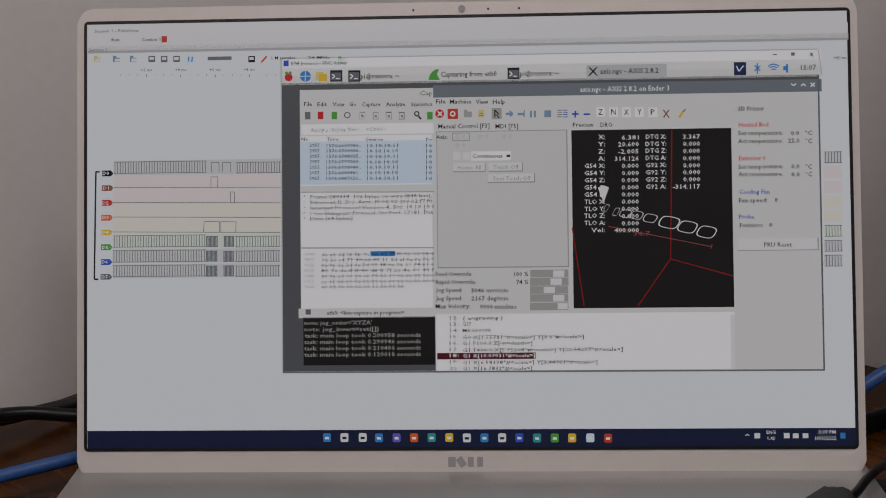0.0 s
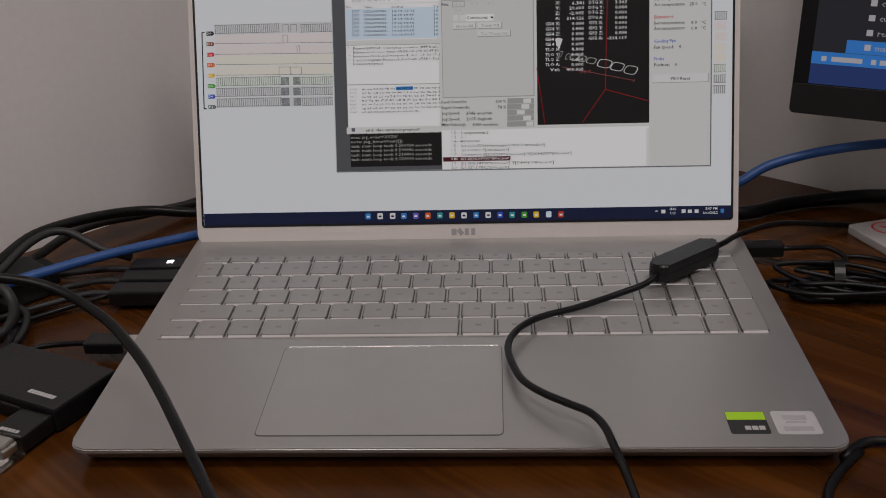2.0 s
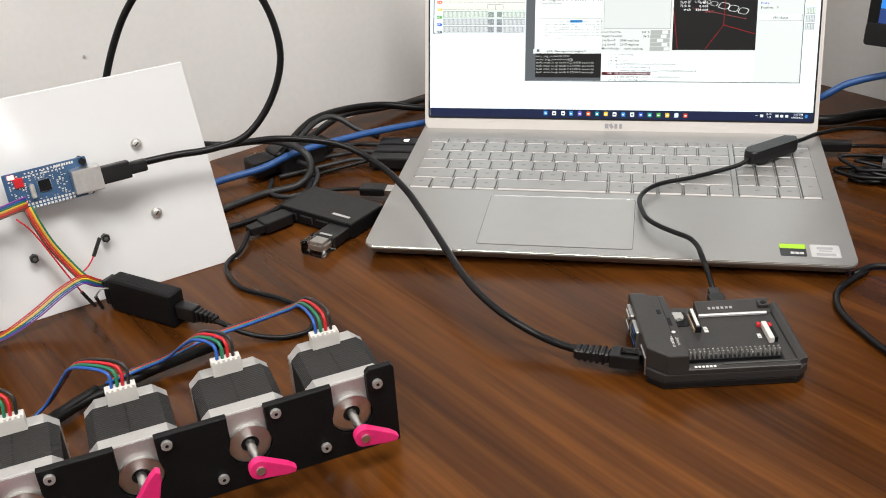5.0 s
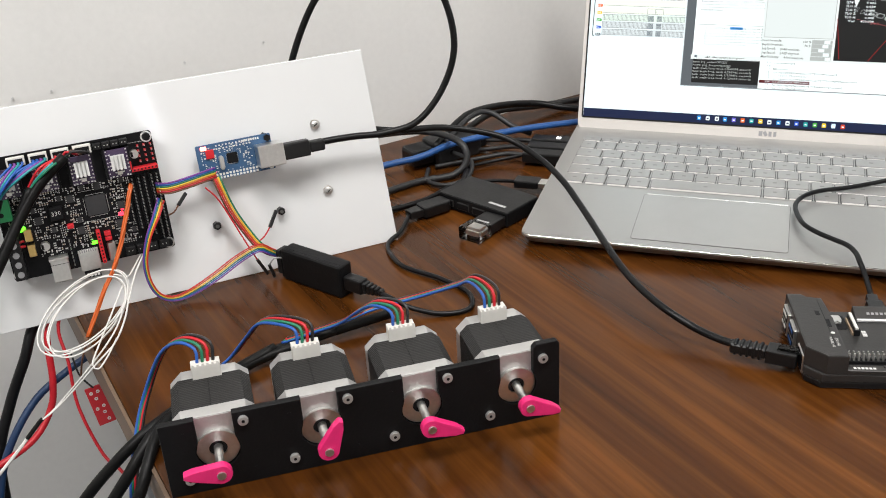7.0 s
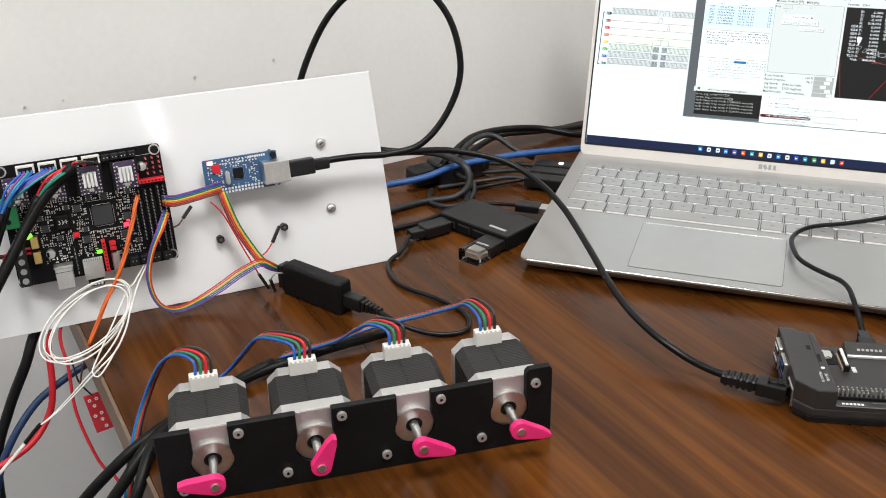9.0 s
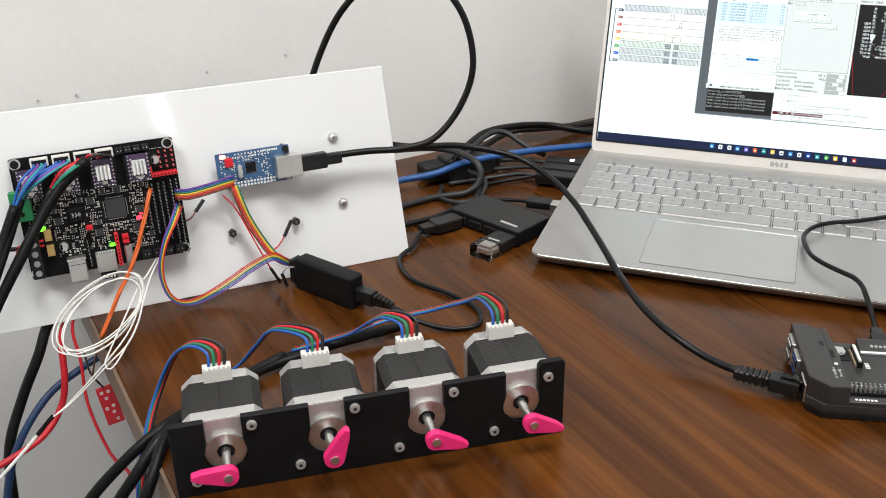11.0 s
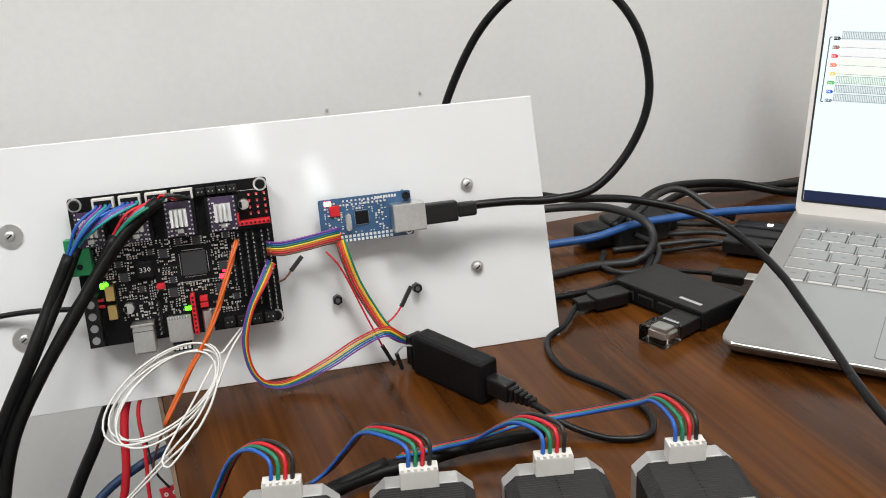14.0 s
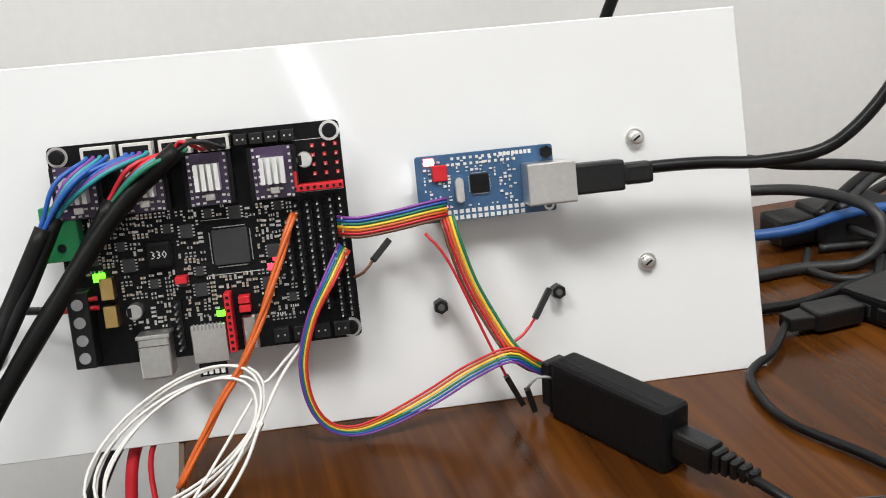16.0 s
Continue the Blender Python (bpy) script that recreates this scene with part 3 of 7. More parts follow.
def motor(cx, angle):
    at = pose(cx, 0, 0)
    wide = Matrix.Translation((0.0007, 0, 0)) @ Matrix.Diagonal((1.055, 1, 1, 1))
    body = part("motor", moved(laminations(), at @ wide), LAM, stand, "square stepper motor with a black core")
    tall = pose(cx, 0, MID, 90, 0, 0)  # z points to the front
    part("front_cap", moved(prism(octagon(0.02115, 0.0045), -0.0136, -0.0046, 0.0006, 2), tall @ wide), ALU, body, "cast aluminium end cap")
    part("rear_cap", moved(prism(octagon(0.02115, 0.0065), -0.0525, -0.0435, 0.0008, 2), tall @ wide), ALU, body, "cast aluminium end cap")
    part("face", moved(prism(rounded(-0.0150, 0.0150, -0.013, 0.0205, 0.003), -0.0047, -0.0043, 0.0001, 1), tall), ALU, body)
    part("boss", moved(ring(0.0050, 0.0115, -0.0045, -0.0022, 36), tall), STEEL, body, "turned steel boss")
    part("bearing", moved(ring(0.0026, 0.0050, -0.0046, -0.0032, 28), tall), CHIP, body)
    part("shaft", moved(drum(0.0025, -0.006, 0.0225, 18, 0.0003), tall), STEEL, body)
    arm = []
    for k in range(13):
        a = radians(90 + 180 * k / 12)
        arm.append((0.0058 * math.cos(a), 0.0058 * math.sin(a)))
    arm += [(0.0150, -0.0030), (0.0195, -0.0012), (0.0195, 0.0012), (0.0150, 0.0030)]
    pointer = part("pointer", moved(prism(arm, 0.0165, 0.0215, 0.0006, 2), tall @ pose(0, 0, 0, 0, 0, angle)), PINK, body, "pink printed pointer")
    stitch = studs(cx, cx, 0.0150, 0.0425, 1, 12, 0.0007, 0.0003, MID + 0.02112)
    tagged(part("stitch_marks", stitch, STITCH, body, "row of tiny weld marks across the core"), kind="stuff")
    conn = box(-0.0082, 0.0082, 0.0, 0.0074, -0.0010, 0.0088, 0.0006)
    socket = part("socket", moved(conn, pose(cx, 0.0410, 0.0465)), WHITEPL, body, "white plug socket")
    for k in range(6):
        x = cx - 0.0069 + k * 0.00275
        part("rib", box(x - 0.0006, x + 0.0006, 0.0411, 0.0424, 0.0550, 0.0563), WHITEPL, socket)
    return body


for k in range(4):
    motor(k * PITCH, ANGLES[k])


def cap_screw(x, z):
    m = pose(x, 0, z, 90, 0, 0)
    s = part("screw", moved(drum(0.0029, 0.0, 0.0022, 18, 0.0004), m), ALU, stand, "steel cap screw", False)
    part("socket_hole", moved(drum(0.0010, 0.0021, 0.00235, 6), m), CHIP, s)


for k in range(4):
    cap_screw(k * PITCH + 0.0155, MID + 0.0172)
    cap_screw(k * PITCH - 0.0175, MID - 0.0150)
for k in range(4):
    for dx, dz in ((-0.0170, 0.0150), (0.0185, -0.0160)):
        part("pin_hole", moved(drum(0.0008, 0.0, 0.0003, 8), pose(k * PITCH + dx, 0, MID + dz, 90, 0, 0)), CHIP, stand)

# ---- the laptop's lit desktop, laid out on its 1920 x 1080 grid ----
SHINE = 1.40
INKS = dict(ink=(12, 13, 15), dim=(112, 114, 118), bar=(222, 223, 225), bar2=(190, 192, 196), band=(176, 176, 178), white=(240, 241, 243), panel=(215, 216, 216), panel2=(209, 210, 210),
            grey=(165, 165, 164), stone=(84, 87, 92), slate=(96, 104, 112), title=(112, 121, 130), night=(12, 12, 13), navy=(22, 38, 84), abyss=(6, 22, 58), sky=(206, 224, 240),
            azure=(40, 130, 200), blue=(44, 84, 190), red=(205, 34, 40), rust=(196, 62, 40), crimson=(150, 12, 16), rose=(150, 70, 72), maroon=(78, 10, 20), orange=(226, 96, 26), gold=(226, 186, 50),
            leaf=(70, 160, 60), teal=(30, 150, 150), brown=(130, 66, 34), sand=(216, 196, 140), steel=(120, 150, 176), violet=(104, 92, 190), tint_grey=(206, 208, 211), tint_rose=(226, 218, 219), tint_sand=(226, 223, 214),
            tint_leaf=(214, 222, 214), desktop=(223, 228, 233))
LIT = {}


def linear(v):
    v /= 255
    return v / 12.92 if v <= 0.04045 else ((v + 0.055) / 1.055) ** 2.4


def lit(c):
    if c not in LIT:
        LIT[c] = glow("lit_" + c, [g * linear(v) for v, g in zip(INKS[c], (0.93, 1.0, 0.985))], SHINE)
    return LIT[c]


GRID = SW / 1920


def on_screen(x, y, z):
    return Vector((x * GRID, SH - y * GRID, 0.0005 + 0.00006 * z))


def quad_part(name, corners, c):
    b = bmesh.new()
    b.faces.new([b.verts.new(p) for p in corners])
    return part(name, moved(b, SCREEN), lit(c), lid)


def ui(x0, y0, x1, y1, c, z, name):
    """A flat lit pane of the desktop."""
    return quad_part(name, [on_screen(x0, y1, z), on_screen(x1, y1, z), on_screen(x1, y0, z), on_screen(x0, y0, z)], c)


def stroke(x0, y0, x1, y1, w, c, z):
    """A thin lit line."""
    a, d = Vector((x0, y0)), Vector((x1, y1))
    n = (d - a).orthogonal().normalized() * (w / 2) if (d - a).length else Vector((w / 2, 0))
    return quad_part("line", [on_screen(*(a - n), z), on_screen(*(d - n), z), on_screen(*(d + n), z), on_screen(*(a + n), z)], c)


def pulses(x0, x1, y0, y1, n, w, c):
    """A train of narrow upright bars."""
    b = bmesh.new()
    for k in range(n):
        x = x0 + (x1 - x0) * (k + 0.5) / n
        b.faces.new([b.verts.new(on_screen(*p, 3)) for p in ((x - w / 2, y1), (x + w / 2, y1), (x + w / 2, y0), (x - w / 2, y0))])
    for y in (y0, y1):
        b.faces.new([b.verts.new(on_screen(*p, 3)) for p in ((x0, y + 0.7), (x1, y + 0.7), (x1, y - 0.7), (x0, y - 0.7))])
    return part("pulse_train", moved(b, SCREEN), lit(c), lid)


def words(x0, x1, y, h, text, c, z):
    """A line of writing from x0 to x1, its capitals h high, about the height y."""
    data = bpy.data.curves.new("text", "FONT")
    data.body, data.resolution_u, data.offset = text, 1, 0.009
    ob = bpy.data.objects.new("text", data)
    me = bpy.data.meshes.new_from_object(ob)
    bpy.data.objects.remove(ob)
    bpy.data.curves.remove(data)
    if not me.vertices:
        return None
    co = np.empty(len(me.vertices) * 3)
    me.vertices.foreach_get("co", co)
    co = co.reshape(-1, 3)
    lo, wide = co[:, 0].min(), max(1e-6, np.ptp(co[:, 0]))
    co[:, 0] = (x0 + (co[:, 0] - lo) / wide * (x1 - x0)) * GRID
    co[:, 1] = SH - (y + h / 2) * GRID + co[:, 1] / 0.69 * h * GRID
    co[:, 2] = 0.0005 + 0.00006 * z
    me.vertices.foreach_set("co", co.ravel())
    me.transform(SCREEN)
    me.materials.clear()
    me.materials.append(lit(c))
    ob = new("writing", me)
    ob.parent = lid
    return ob


def loop(x, y, w, h, c, z):
    """A slanted hollow outline of the drawn toolpath."""
    b, n = bmesh.new(), 20
    rows = []
    for s in (1.0, 0.88):
        rows.append([])
        for k in range(n):
            a = 2 * math.pi * k / n
            u, v = w * s * math.copysign(abs(math.cos(a)) ** 0.6, math.cos(a)), h * s * math.copysign(abs(math.sin(a)) ** 0.6, math.sin(a))
            rows[-1].append(b.verts.new(on_screen(x + u - 0.6 * v, y + v + 0.22 * u, z)))
    for k in range(n):
        b.faces.new((rows[0][k], rows[0][(k + 1) % n], rows[1][(k + 1) % n], rows[1][k]))
    return part("toolpath_outline", moved(b, SCREEN), lit(c), lid)


def disc(x, y, r, c, z, name):
    """A round lit spot."""
    b = bmesh.new()
    b.faces.new([b.verts.new(on_screen(x + r * math.cos(2 * math.pi * k / 16), y + r * math.sin(2 * math.pi * k / 16), z)) for k in range(16)])
    return part(name, moved(b, SCREEN), lit(c), lid)


def fin(x, y, s, c, z):
    """A curved fin shape."""
    b = bmesh.new()
    arc = [(s * (0.95 - 0.95 * math.cos(radians(a))), -s * math.sin(radians(a))) for a in range(0, 91, 15)]
    b.faces.new([b.verts.new(on_screen(x + u, y + v, z)) for u, v in arc + [(s * 0.75, -s * 0.5), (s, 0)]])
    return part("task_icon", moved(b, SCREEN), lit(c), lid)


def waves(x, y, c, z):
    """Three wireless arcs."""
    b = bmesh.new()
    for r in (6, 12, 18):
        rows = [[b.verts.new(on_screen(x + q * math.cos(radians(a)), y - q * math.sin(radians(a)), z)) for a in range(45, 136, 15)] for q in (r, r + 3)]
        for k in range(6):
            b.faces.new((rows[0][k], rows[0][k + 1], rows[1][k + 1], rows[1][k]))
    return part("task_icon", moved(b, SCREEN), lit(c), lid)


def cone(x, y):
    return quad_part("tool_cone", [on_screen(x, y + 34, 9), on_screen(x + 14, y - 4, 9), on_screen(x, y - 10, 9), on_screen(x - 14, y - 4, 9)], "bar")


def icon(x, y, c):
    b = bmesh.new()
    b.faces.new([b.verts.new(on_screen(x + u, y + v, 4)) for u, v in rounded(-10, 10, -11, 11, 4, 3)])
    part("task_icon", moved(b, SCREEN), lit(c), lid)
    return ui(x - 5, y - 2, x + 5, y + 4, "abyss" if c == "bar" else "white", 5, "icon_mark")


ui(0, 0, 1920, 1080, "desktop", 0, "display")
ui(1, 1, 1919, 68, "bar", 1, "title_bar")
ui(1, 29, 1922, 68, "bar", 1, "pane")
ui(2, 56, 1923, 74, "band", 1, "tab_bar")
words(20, 134, 17, 8, 'Session 1 - PulseView', "dim", 4)
words(64, 84, 40, 8, 'Run', "ink", 4)
words(143, 190, 41, 8, 'Session 1', "ink", 4)
ui(193, 33, 207, 49, "rust", 2, "tab_icon")
words(5, 52, 65, 8, 'Session 1', "dim", 4)
ui(18, 85, 35, 96, "sand", 2, "tool_icon")
ui(18, 80, 27, 85, "sand", 2, "tool_icon")
ui(22, 88, 35, 95, "bar", 3, "icon_face")
ui(67, 86, 85, 97, "steel", 2, "tool_icon")
ui(67, 81, 76, 86, "steel", 2, "tool_icon")
ui(72, 89, 85, 96, "bar", 3, "icon_face")
ui(111, 87, 128, 98, "steel", 2, "tool_icon")
ui(111, 82, 120, 87, "steel", 2, "tool_icon")
ui(115, 89, 128, 97, "bar", 3, "icon_face")
ui(159, 83, 176, 99, "dim", 2, "tool_icon")
ui(162, 86, 173, 93, "bar", 3, "icon_face")
ui(191, 84, 208, 100, "dim", 2, "tool_icon")
ui(194, 87, 205, 94, "bar", 3, "icon_face")
ui(223, 84, 240, 100, "dim", 2, "tool_icon")
ui(225, 87, 237, 95, "bar", 3, "icon_face")
ui(257, 84, 277, 103, "sky", 2, "tool_button")
stroke(263, 87, 263, 99, 3, "azure", 3)
stroke(272, 87, 271, 100, 3, "azure", 3)
ui(416, 88, 433, 104, "ink", 2, "tool_icon")
ui(419, 91, 430, 98, "bar", 3, "icon_face")
stroke(449, 105, 463, 89, 4, "rust", 2)
ui(645, 97, 662, 109, "leaf", 2, "tool_icon")
ui(645, 93, 654, 97, "leaf", 2, "tool_icon")
ui(650, 100, 662, 107, "bar", 3, "icon_face")
ui(312, 88, 373, 97, "dim", 4, "print_bar")
words(476, 536, 94, 8, '1 M samples', "ink", 4)
words(569, 625, 95, 8, '24 MHz', "ink", 4)
words(139, 168, 119, 7, '+2 ms', "dim", 4)
words(228, 257, 120, 7, '+4 ms', "dim", 4)
words(316, 345, 121, 7, '+6 ms', "dim", 4)
words(404, 433, 122, 7, '+8 ms', "dim", 4)
words(1884, 1918, 118, 8, '+42 ms', "dim", 4)
stroke(87, 129, 87, 132, 1.5, "dim", 3)
stroke(109, 129, 109, 132, 1.5, "dim", 3)
stroke(131, 130, 131, 133, 1.5, "dim", 3)
stroke(154, 130, 154, 137, 1.5, "dim", 3)
stroke(176, 131, 176, 133, 1.5, "dim", 3)
stroke(198, 131, 198, 134, 1.5, "dim", 3)
stroke(220, 131, 220, 134, 1.5, "dim", 3)
stroke(242, 132, 242, 139, 1.5, "dim", 3)
stroke(264, 132, 264, 135, 1.5, "dim", 3)
stroke(287, 133, 286, 136, 1.5, "dim", 3)
stroke(309, 133, 309, 136, 1.5, "dim", 3)
stroke(331, 134, 331, 141, 1.5, "dim", 3)
stroke(353, 134, 353, 137, 1.5, "dim", 3)
stroke(375, 134, 375, 137, 1.5, "dim", 3)
stroke(397, 135, 397, 138, 1.5, "dim", 3)
stroke(419, 135, 419, 142, 1.5, "dim", 3)
stroke(441, 136, 441, 138, 1.5, "dim", 3)
stroke(463, 136, 463, 139, 1.5, "dim", 3)
stroke(485, 136, 485, 139, 1.5, "dim", 3)
ui(69, 351, 498, 388, "tint_grey", 1, "trace_band")
ui(39, 375, 62, 390, "ink", 2, "channel_tag")
stroke(60, 377, 66, 383, 4, "ink", 2)
stroke(60, 388, 66, 383, 4, "ink", 2)
words(41, 57, 382, 8, 'D0', "white", 4)
ui(1856, 352, 1901, 382, "tint_grey", 1, "trace_band")
ui(69, 389, 498, 425, "tint_rose", 1, "trace_band")
ui(38, 413, 61, 427, "brown", 2, "channel_tag")
stroke(60, 414, 66, 420, 4, "brown", 2)
stroke(60, 426, 66, 420, 4, "brown", 2)
words(41, 57, 420, 8, 'D1', "white", 4)
ui(1855, 388, 1900, 418, "tint_rose", 1, "trace_band")
stroke(69, 419, 498, 425, 1.5, "dim", 3)
ui(68, 427, 497, 463, "tint_rose", 1, "trace_band")
ui(38, 450, 61, 465, "red", 2, "channel_tag")
stroke(59, 452, 65, 458, 4, "red", 2)
stroke(59, 464, 65, 458, 4, "red", 2)
words(40, 56, 458, 8, 'D2', "white", 4)
ui(1855, 425, 1900, 455, "tint_rose", 1, "trace_band")
stroke(68, 457, 497, 463, 1.5, "dim", 3)
ui(68, 464, 497, 500, "tint_sand", 1, "trace_band")
ui(37, 488, 60, 503, "orange", 2, "channel_tag")
stroke(59, 490, 65, 496, 4, "orange", 2)
stroke(59, 501, 65, 496, 4, "orange", 2)
words(40, 56, 495, 8, 'D3', "white", 4)
ui(1854, 462, 1899, 492, "tint_sand", 1, "trace_band")
stroke(68, 494, 497, 500, 1.5, "dim", 3)
ui(67, 502, 496, 538, "tint_sand", 1, "trace_band")
ui(37, 526, 60, 540, "gold", 2, "channel_tag")
stroke(58, 527, 64, 533, 4, "gold", 2)
stroke(58, 539, 64, 533, 4, "gold", 2)
words(39, 55, 533, 8, 'D4', "white", 4)
ui(1854, 498, 1899, 528, "tint_sand", 1, "trace_band")
stroke(67, 532, 496, 538, 1.5, "dim", 3)
ui(67, 540, 495, 575, "tint_leaf", 1, "trace_band")
ui(36, 563, 59, 578, "leaf", 2, "channel_tag")
stroke(58, 565, 64, 571, 4, "leaf", 2)
stroke(58, 577, 64, 571, 4, "leaf", 2)
words(39, 55, 571, 8, 'D5', "white", 4)
ui(1853, 535, 1898, 565, "tint_leaf", 1, "trace_band")
ui(66, 577, 495, 612, "tint_grey", 1, "trace_band")
ui(36, 601, 59, 616, "blue", 2, "channel_tag")
stroke(57, 603, 63, 609, 4, "blue", 2)
stroke(57, 614, 63, 609, 4, "blue", 2)
words(38, 54, 608, 8, 'D6', "white", 4)
ui(1853, 572, 1898, 601, "tint_grey", 1, "trace_band")
ui(66, 615, 494, 650, "tint_grey", 1, "trace_band")
ui(35, 639, 58, 653, "slate", 2, "channel_tag")
stroke(57, 641, 63, 646, 4, "slate", 2)
stroke(57, 652, 63, 646, 4, "slate", 2)
words(38, 54, 646, 8, 'D7', "white", 4)
ui(1852, 608, 1897, 638, "tint_grey", 1, "trace_band")
pulses(69, 308, 354, 383, 35, 1.6, "dim")
pulses(383, 498, 359, 386, 17, 1.6, "dim")
pulses(1857, 1901, 353, 380, 6, 1.6, "dim")
pulses(67, 306, 542, 571, 35, 1.6, "dim")
pulses(381, 496, 547, 574, 17, 1.6, "dim")
pulses(1855, 1898, 536, 563, 6, 1.6, "dim")
pulses(66, 305, 580, 609, 35, 1.6, "dim")
pulses(380, 495, 584, 611, 17, 1.6, "dim")
pulses(1854, 1898, 573, 600, 6, 1.6, "dim")
pulses(66, 305, 618, 646, 35, 1.6, "dim")
pulses(380, 494, 622, 648, 17, 1.6, "dim")
pulses(1854, 1897, 610, 637, 6, 1.6, "dim")
pulses(306, 336, 546, 572, 9, 2.4, "slate")
pulses(351, 378, 546, 572, 8, 2.4, "slate")
pulses(305, 335, 583, 609, 9, 2.4, "slate")
pulses(350, 377, 584, 610, 8, 2.4, "slate")
pulses(305, 335, 621, 647, 9, 2.4, "slate")
pulses(350, 377, 621, 647, 8, 2.4, "slate")
stroke(320, 384, 320, 358, 1.5, "dim", 3)
stroke(320, 358, 340, 358, 1.5, "dim", 3)
stroke(340, 358, 340, 384, 1.5, "dim", 3)
stroke(348, 384, 349, 358, 1.5, "dim", 3)
stroke(349, 358, 370, 359, 1.5, "dim", 3)
stroke(370, 359, 370, 384, 1.5, "dim", 3)
stroke(319, 421, 319, 395, 1.5, "dim", 3)
stroke(319, 395, 337, 395, 1.5, "dim", 3)
stroke(337, 395, 336, 421, 1.5, "dim", 3)
stroke(369, 460, 369, 434, 1.5, "dim", 3)
stroke(369, 434, 379, 434, 1.5, "dim", 3)
stroke(379, 434, 379, 460, 1.5, "dim", 3)
stroke(300, 534, 301, 508, 1.5, "dim", 3)
stroke(301, 508, 341, 509, 1.5, "dim", 3)
stroke(341, 509, 341, 535, 1.5, "dim", 3)
stroke(344, 535, 344, 509, 1.5, "dim", 3)
stroke(344, 509, 383, 510, 1.5, "dim", 3)
stroke(383, 510, 382, 535, 1.5, "dim", 3)
stroke(23, 378, 19, 652, 4, "ink", 3)
stroke(23, 378, 33, 378, 4, "ink", 3)
stroke(19, 652, 29, 652, 4, "ink", 3)
ui(498, 94, 1846, 892, "bar2", 1, "remote_window")
ui(502, 97, 1855, 142, "white", 2, "window_title")
ui(502, 121, 1853, 164, "panel", 2, "remote_taskbar")
ui(501, 159, 1847, 889, "stone", 2, "remote_desktop")
ui(506, 101, 519, 116, "blue", 3, "window_icon")
words(525, 669, 109, 10, 'RPi4 (remora) - VNC Viewer', "ink", 4)
stroke(1736, 107, 1746, 108, 2, "ink", 3)
ui(1781, 103, 1790, 111, "dim", 3, "window_button")
stroke(1828, 104, 1836, 114, 2, "ink", 3)
stroke(1827, 113, 1836, 104, 2, "ink", 3)
disc(519, 144, 10, "red", 3, "task_icon")
disc(514, 133, 4, "leaf", 4, "leaf")
disc(523, 133, 4, "leaf", 4, "leaf")
disc(562, 142, 14, "azure", 3, "task_icon")
stroke(547, 142, 576, 142, 2, "sky", 4)
stroke(562, 128, 561, 156, 2, "sky", 4)
ui(588, 131, 607, 152, "sand", 3, "task_icon")
ui(596, 137, 617, 156, "gold", 4, "task_icon")
ui(625, 128, 656, 157, "ink", 3, "task_icon")
ui(628, 134, 653, 154, "slate", 4, "screen_face")
stroke(630, 138, 637, 144, 3, "white", 5)
stroke(637, 144, 630, 149, 3, "white", 5)
stroke(640, 149, 649, 150, 3, "white", 5)
ui(671, 129, 702, 158, "ink", 3, "task_icon")
ui(673, 134, 699, 155, "slate", 4, "screen_face")
stroke(676, 139, 683, 144, 3, "white", 5)
stroke(683, 144, 676, 150, 3, "white", 5)
stroke(686, 150, 695, 150, 3, "white", 5)
ui(1074, 129, 1104, 158, "ink", 3, "task_icon")
ui(1077, 135, 1102, 155, "slate", 4, "screen_face")
stroke(1079, 139, 1086, 145, 3, "white", 5)
stroke(1086, 145, 1079, 151, 3, "white", 5)
stroke(1089, 151, 1097, 151, 3, "white", 5)
fin(875, 157, 28, "leaf", 3)
words(703, 800, 144, 13, 'pi@remora: ~', "ink", 4)
words(905, 1047, 143, 13, 'Capturing from eth0', "ink", 4)
words(1106, 1202, 144, 13, 'pi@remora: ~', "ink", 4)
ui(1272, 126, 1472, 160, "bar2", 3, "active_task")
words(1276, 1301, 142, 21, 'X', "ink", 4)
words(1306, 1452, 142, 13, 'axis.ngc - AXIS 2.8.2', "ink", 4)
ui(1639, 125, 1669, 158, "navy", 3, "task_icon")
stroke(1645, 134, 1651, 148, 3, "sky", 4)
stroke(1651, 148, 1663, 134, 3, "sky", 4)
stroke(1697, 128, 1697, 155, 3, "azure", 3)
stroke(1690, 134, 1704, 147, 3, "azure", 3)
stroke(1690, 148, 1704, 135, 3, "azure", 3)
waves(1737, 151, "azure", 3)
ui(1761, 137, 1768, 147, "azure", 3, "task_icon")
ui(1768, 132, 1773, 153, "azure", 3, "task_icon")
words(1804, 1842, 141, 13, '15:07', "ink", 4)
ui(547, 177, 887, 755, "panel", 3, "capture_window")
words(852, 885, 190, 11, 'Cap', "dim", 4)
words(558, 578, 213, 10, 'File', "ink", 4)
words(592, 616, 214, 10, 'Edit', "ink", 4)
words(631, 661, 215, 10, 'View', "ink", 4)
words(674, 691, 215, 10, 'Go', "ink", 4)
words(705, 752, 216, 10, 'Capture', "ink", 4)
words(766, 815, 217, 10, 'Analyze', "ink", 4)
words(829, 884, 218, 10, 'Statistics', "ink", 4)
ui(560, 233, 574, 252, "dim", 4, "tool_icon")
ui(593, 233, 607, 252, "red", 4, "tool_icon")
ui(628, 234, 642, 253, "leaf", 4, "tool_icon")
disc(668, 243, 8, "ink", 4, "tool_icon")
ui(699, 235, 713, 254, "grey", 4, "tool_icon")
ui(733, 236, 747, 255, "grey", 4, "tool_icon")
ui(766, 236, 780, 255, "dim", 4, "tool_icon")
ui(799, 237, 813, 256, "dim", 4, "tool_icon")
ui(870, 238, 884, 257, "leaf", 4, "tool_icon")
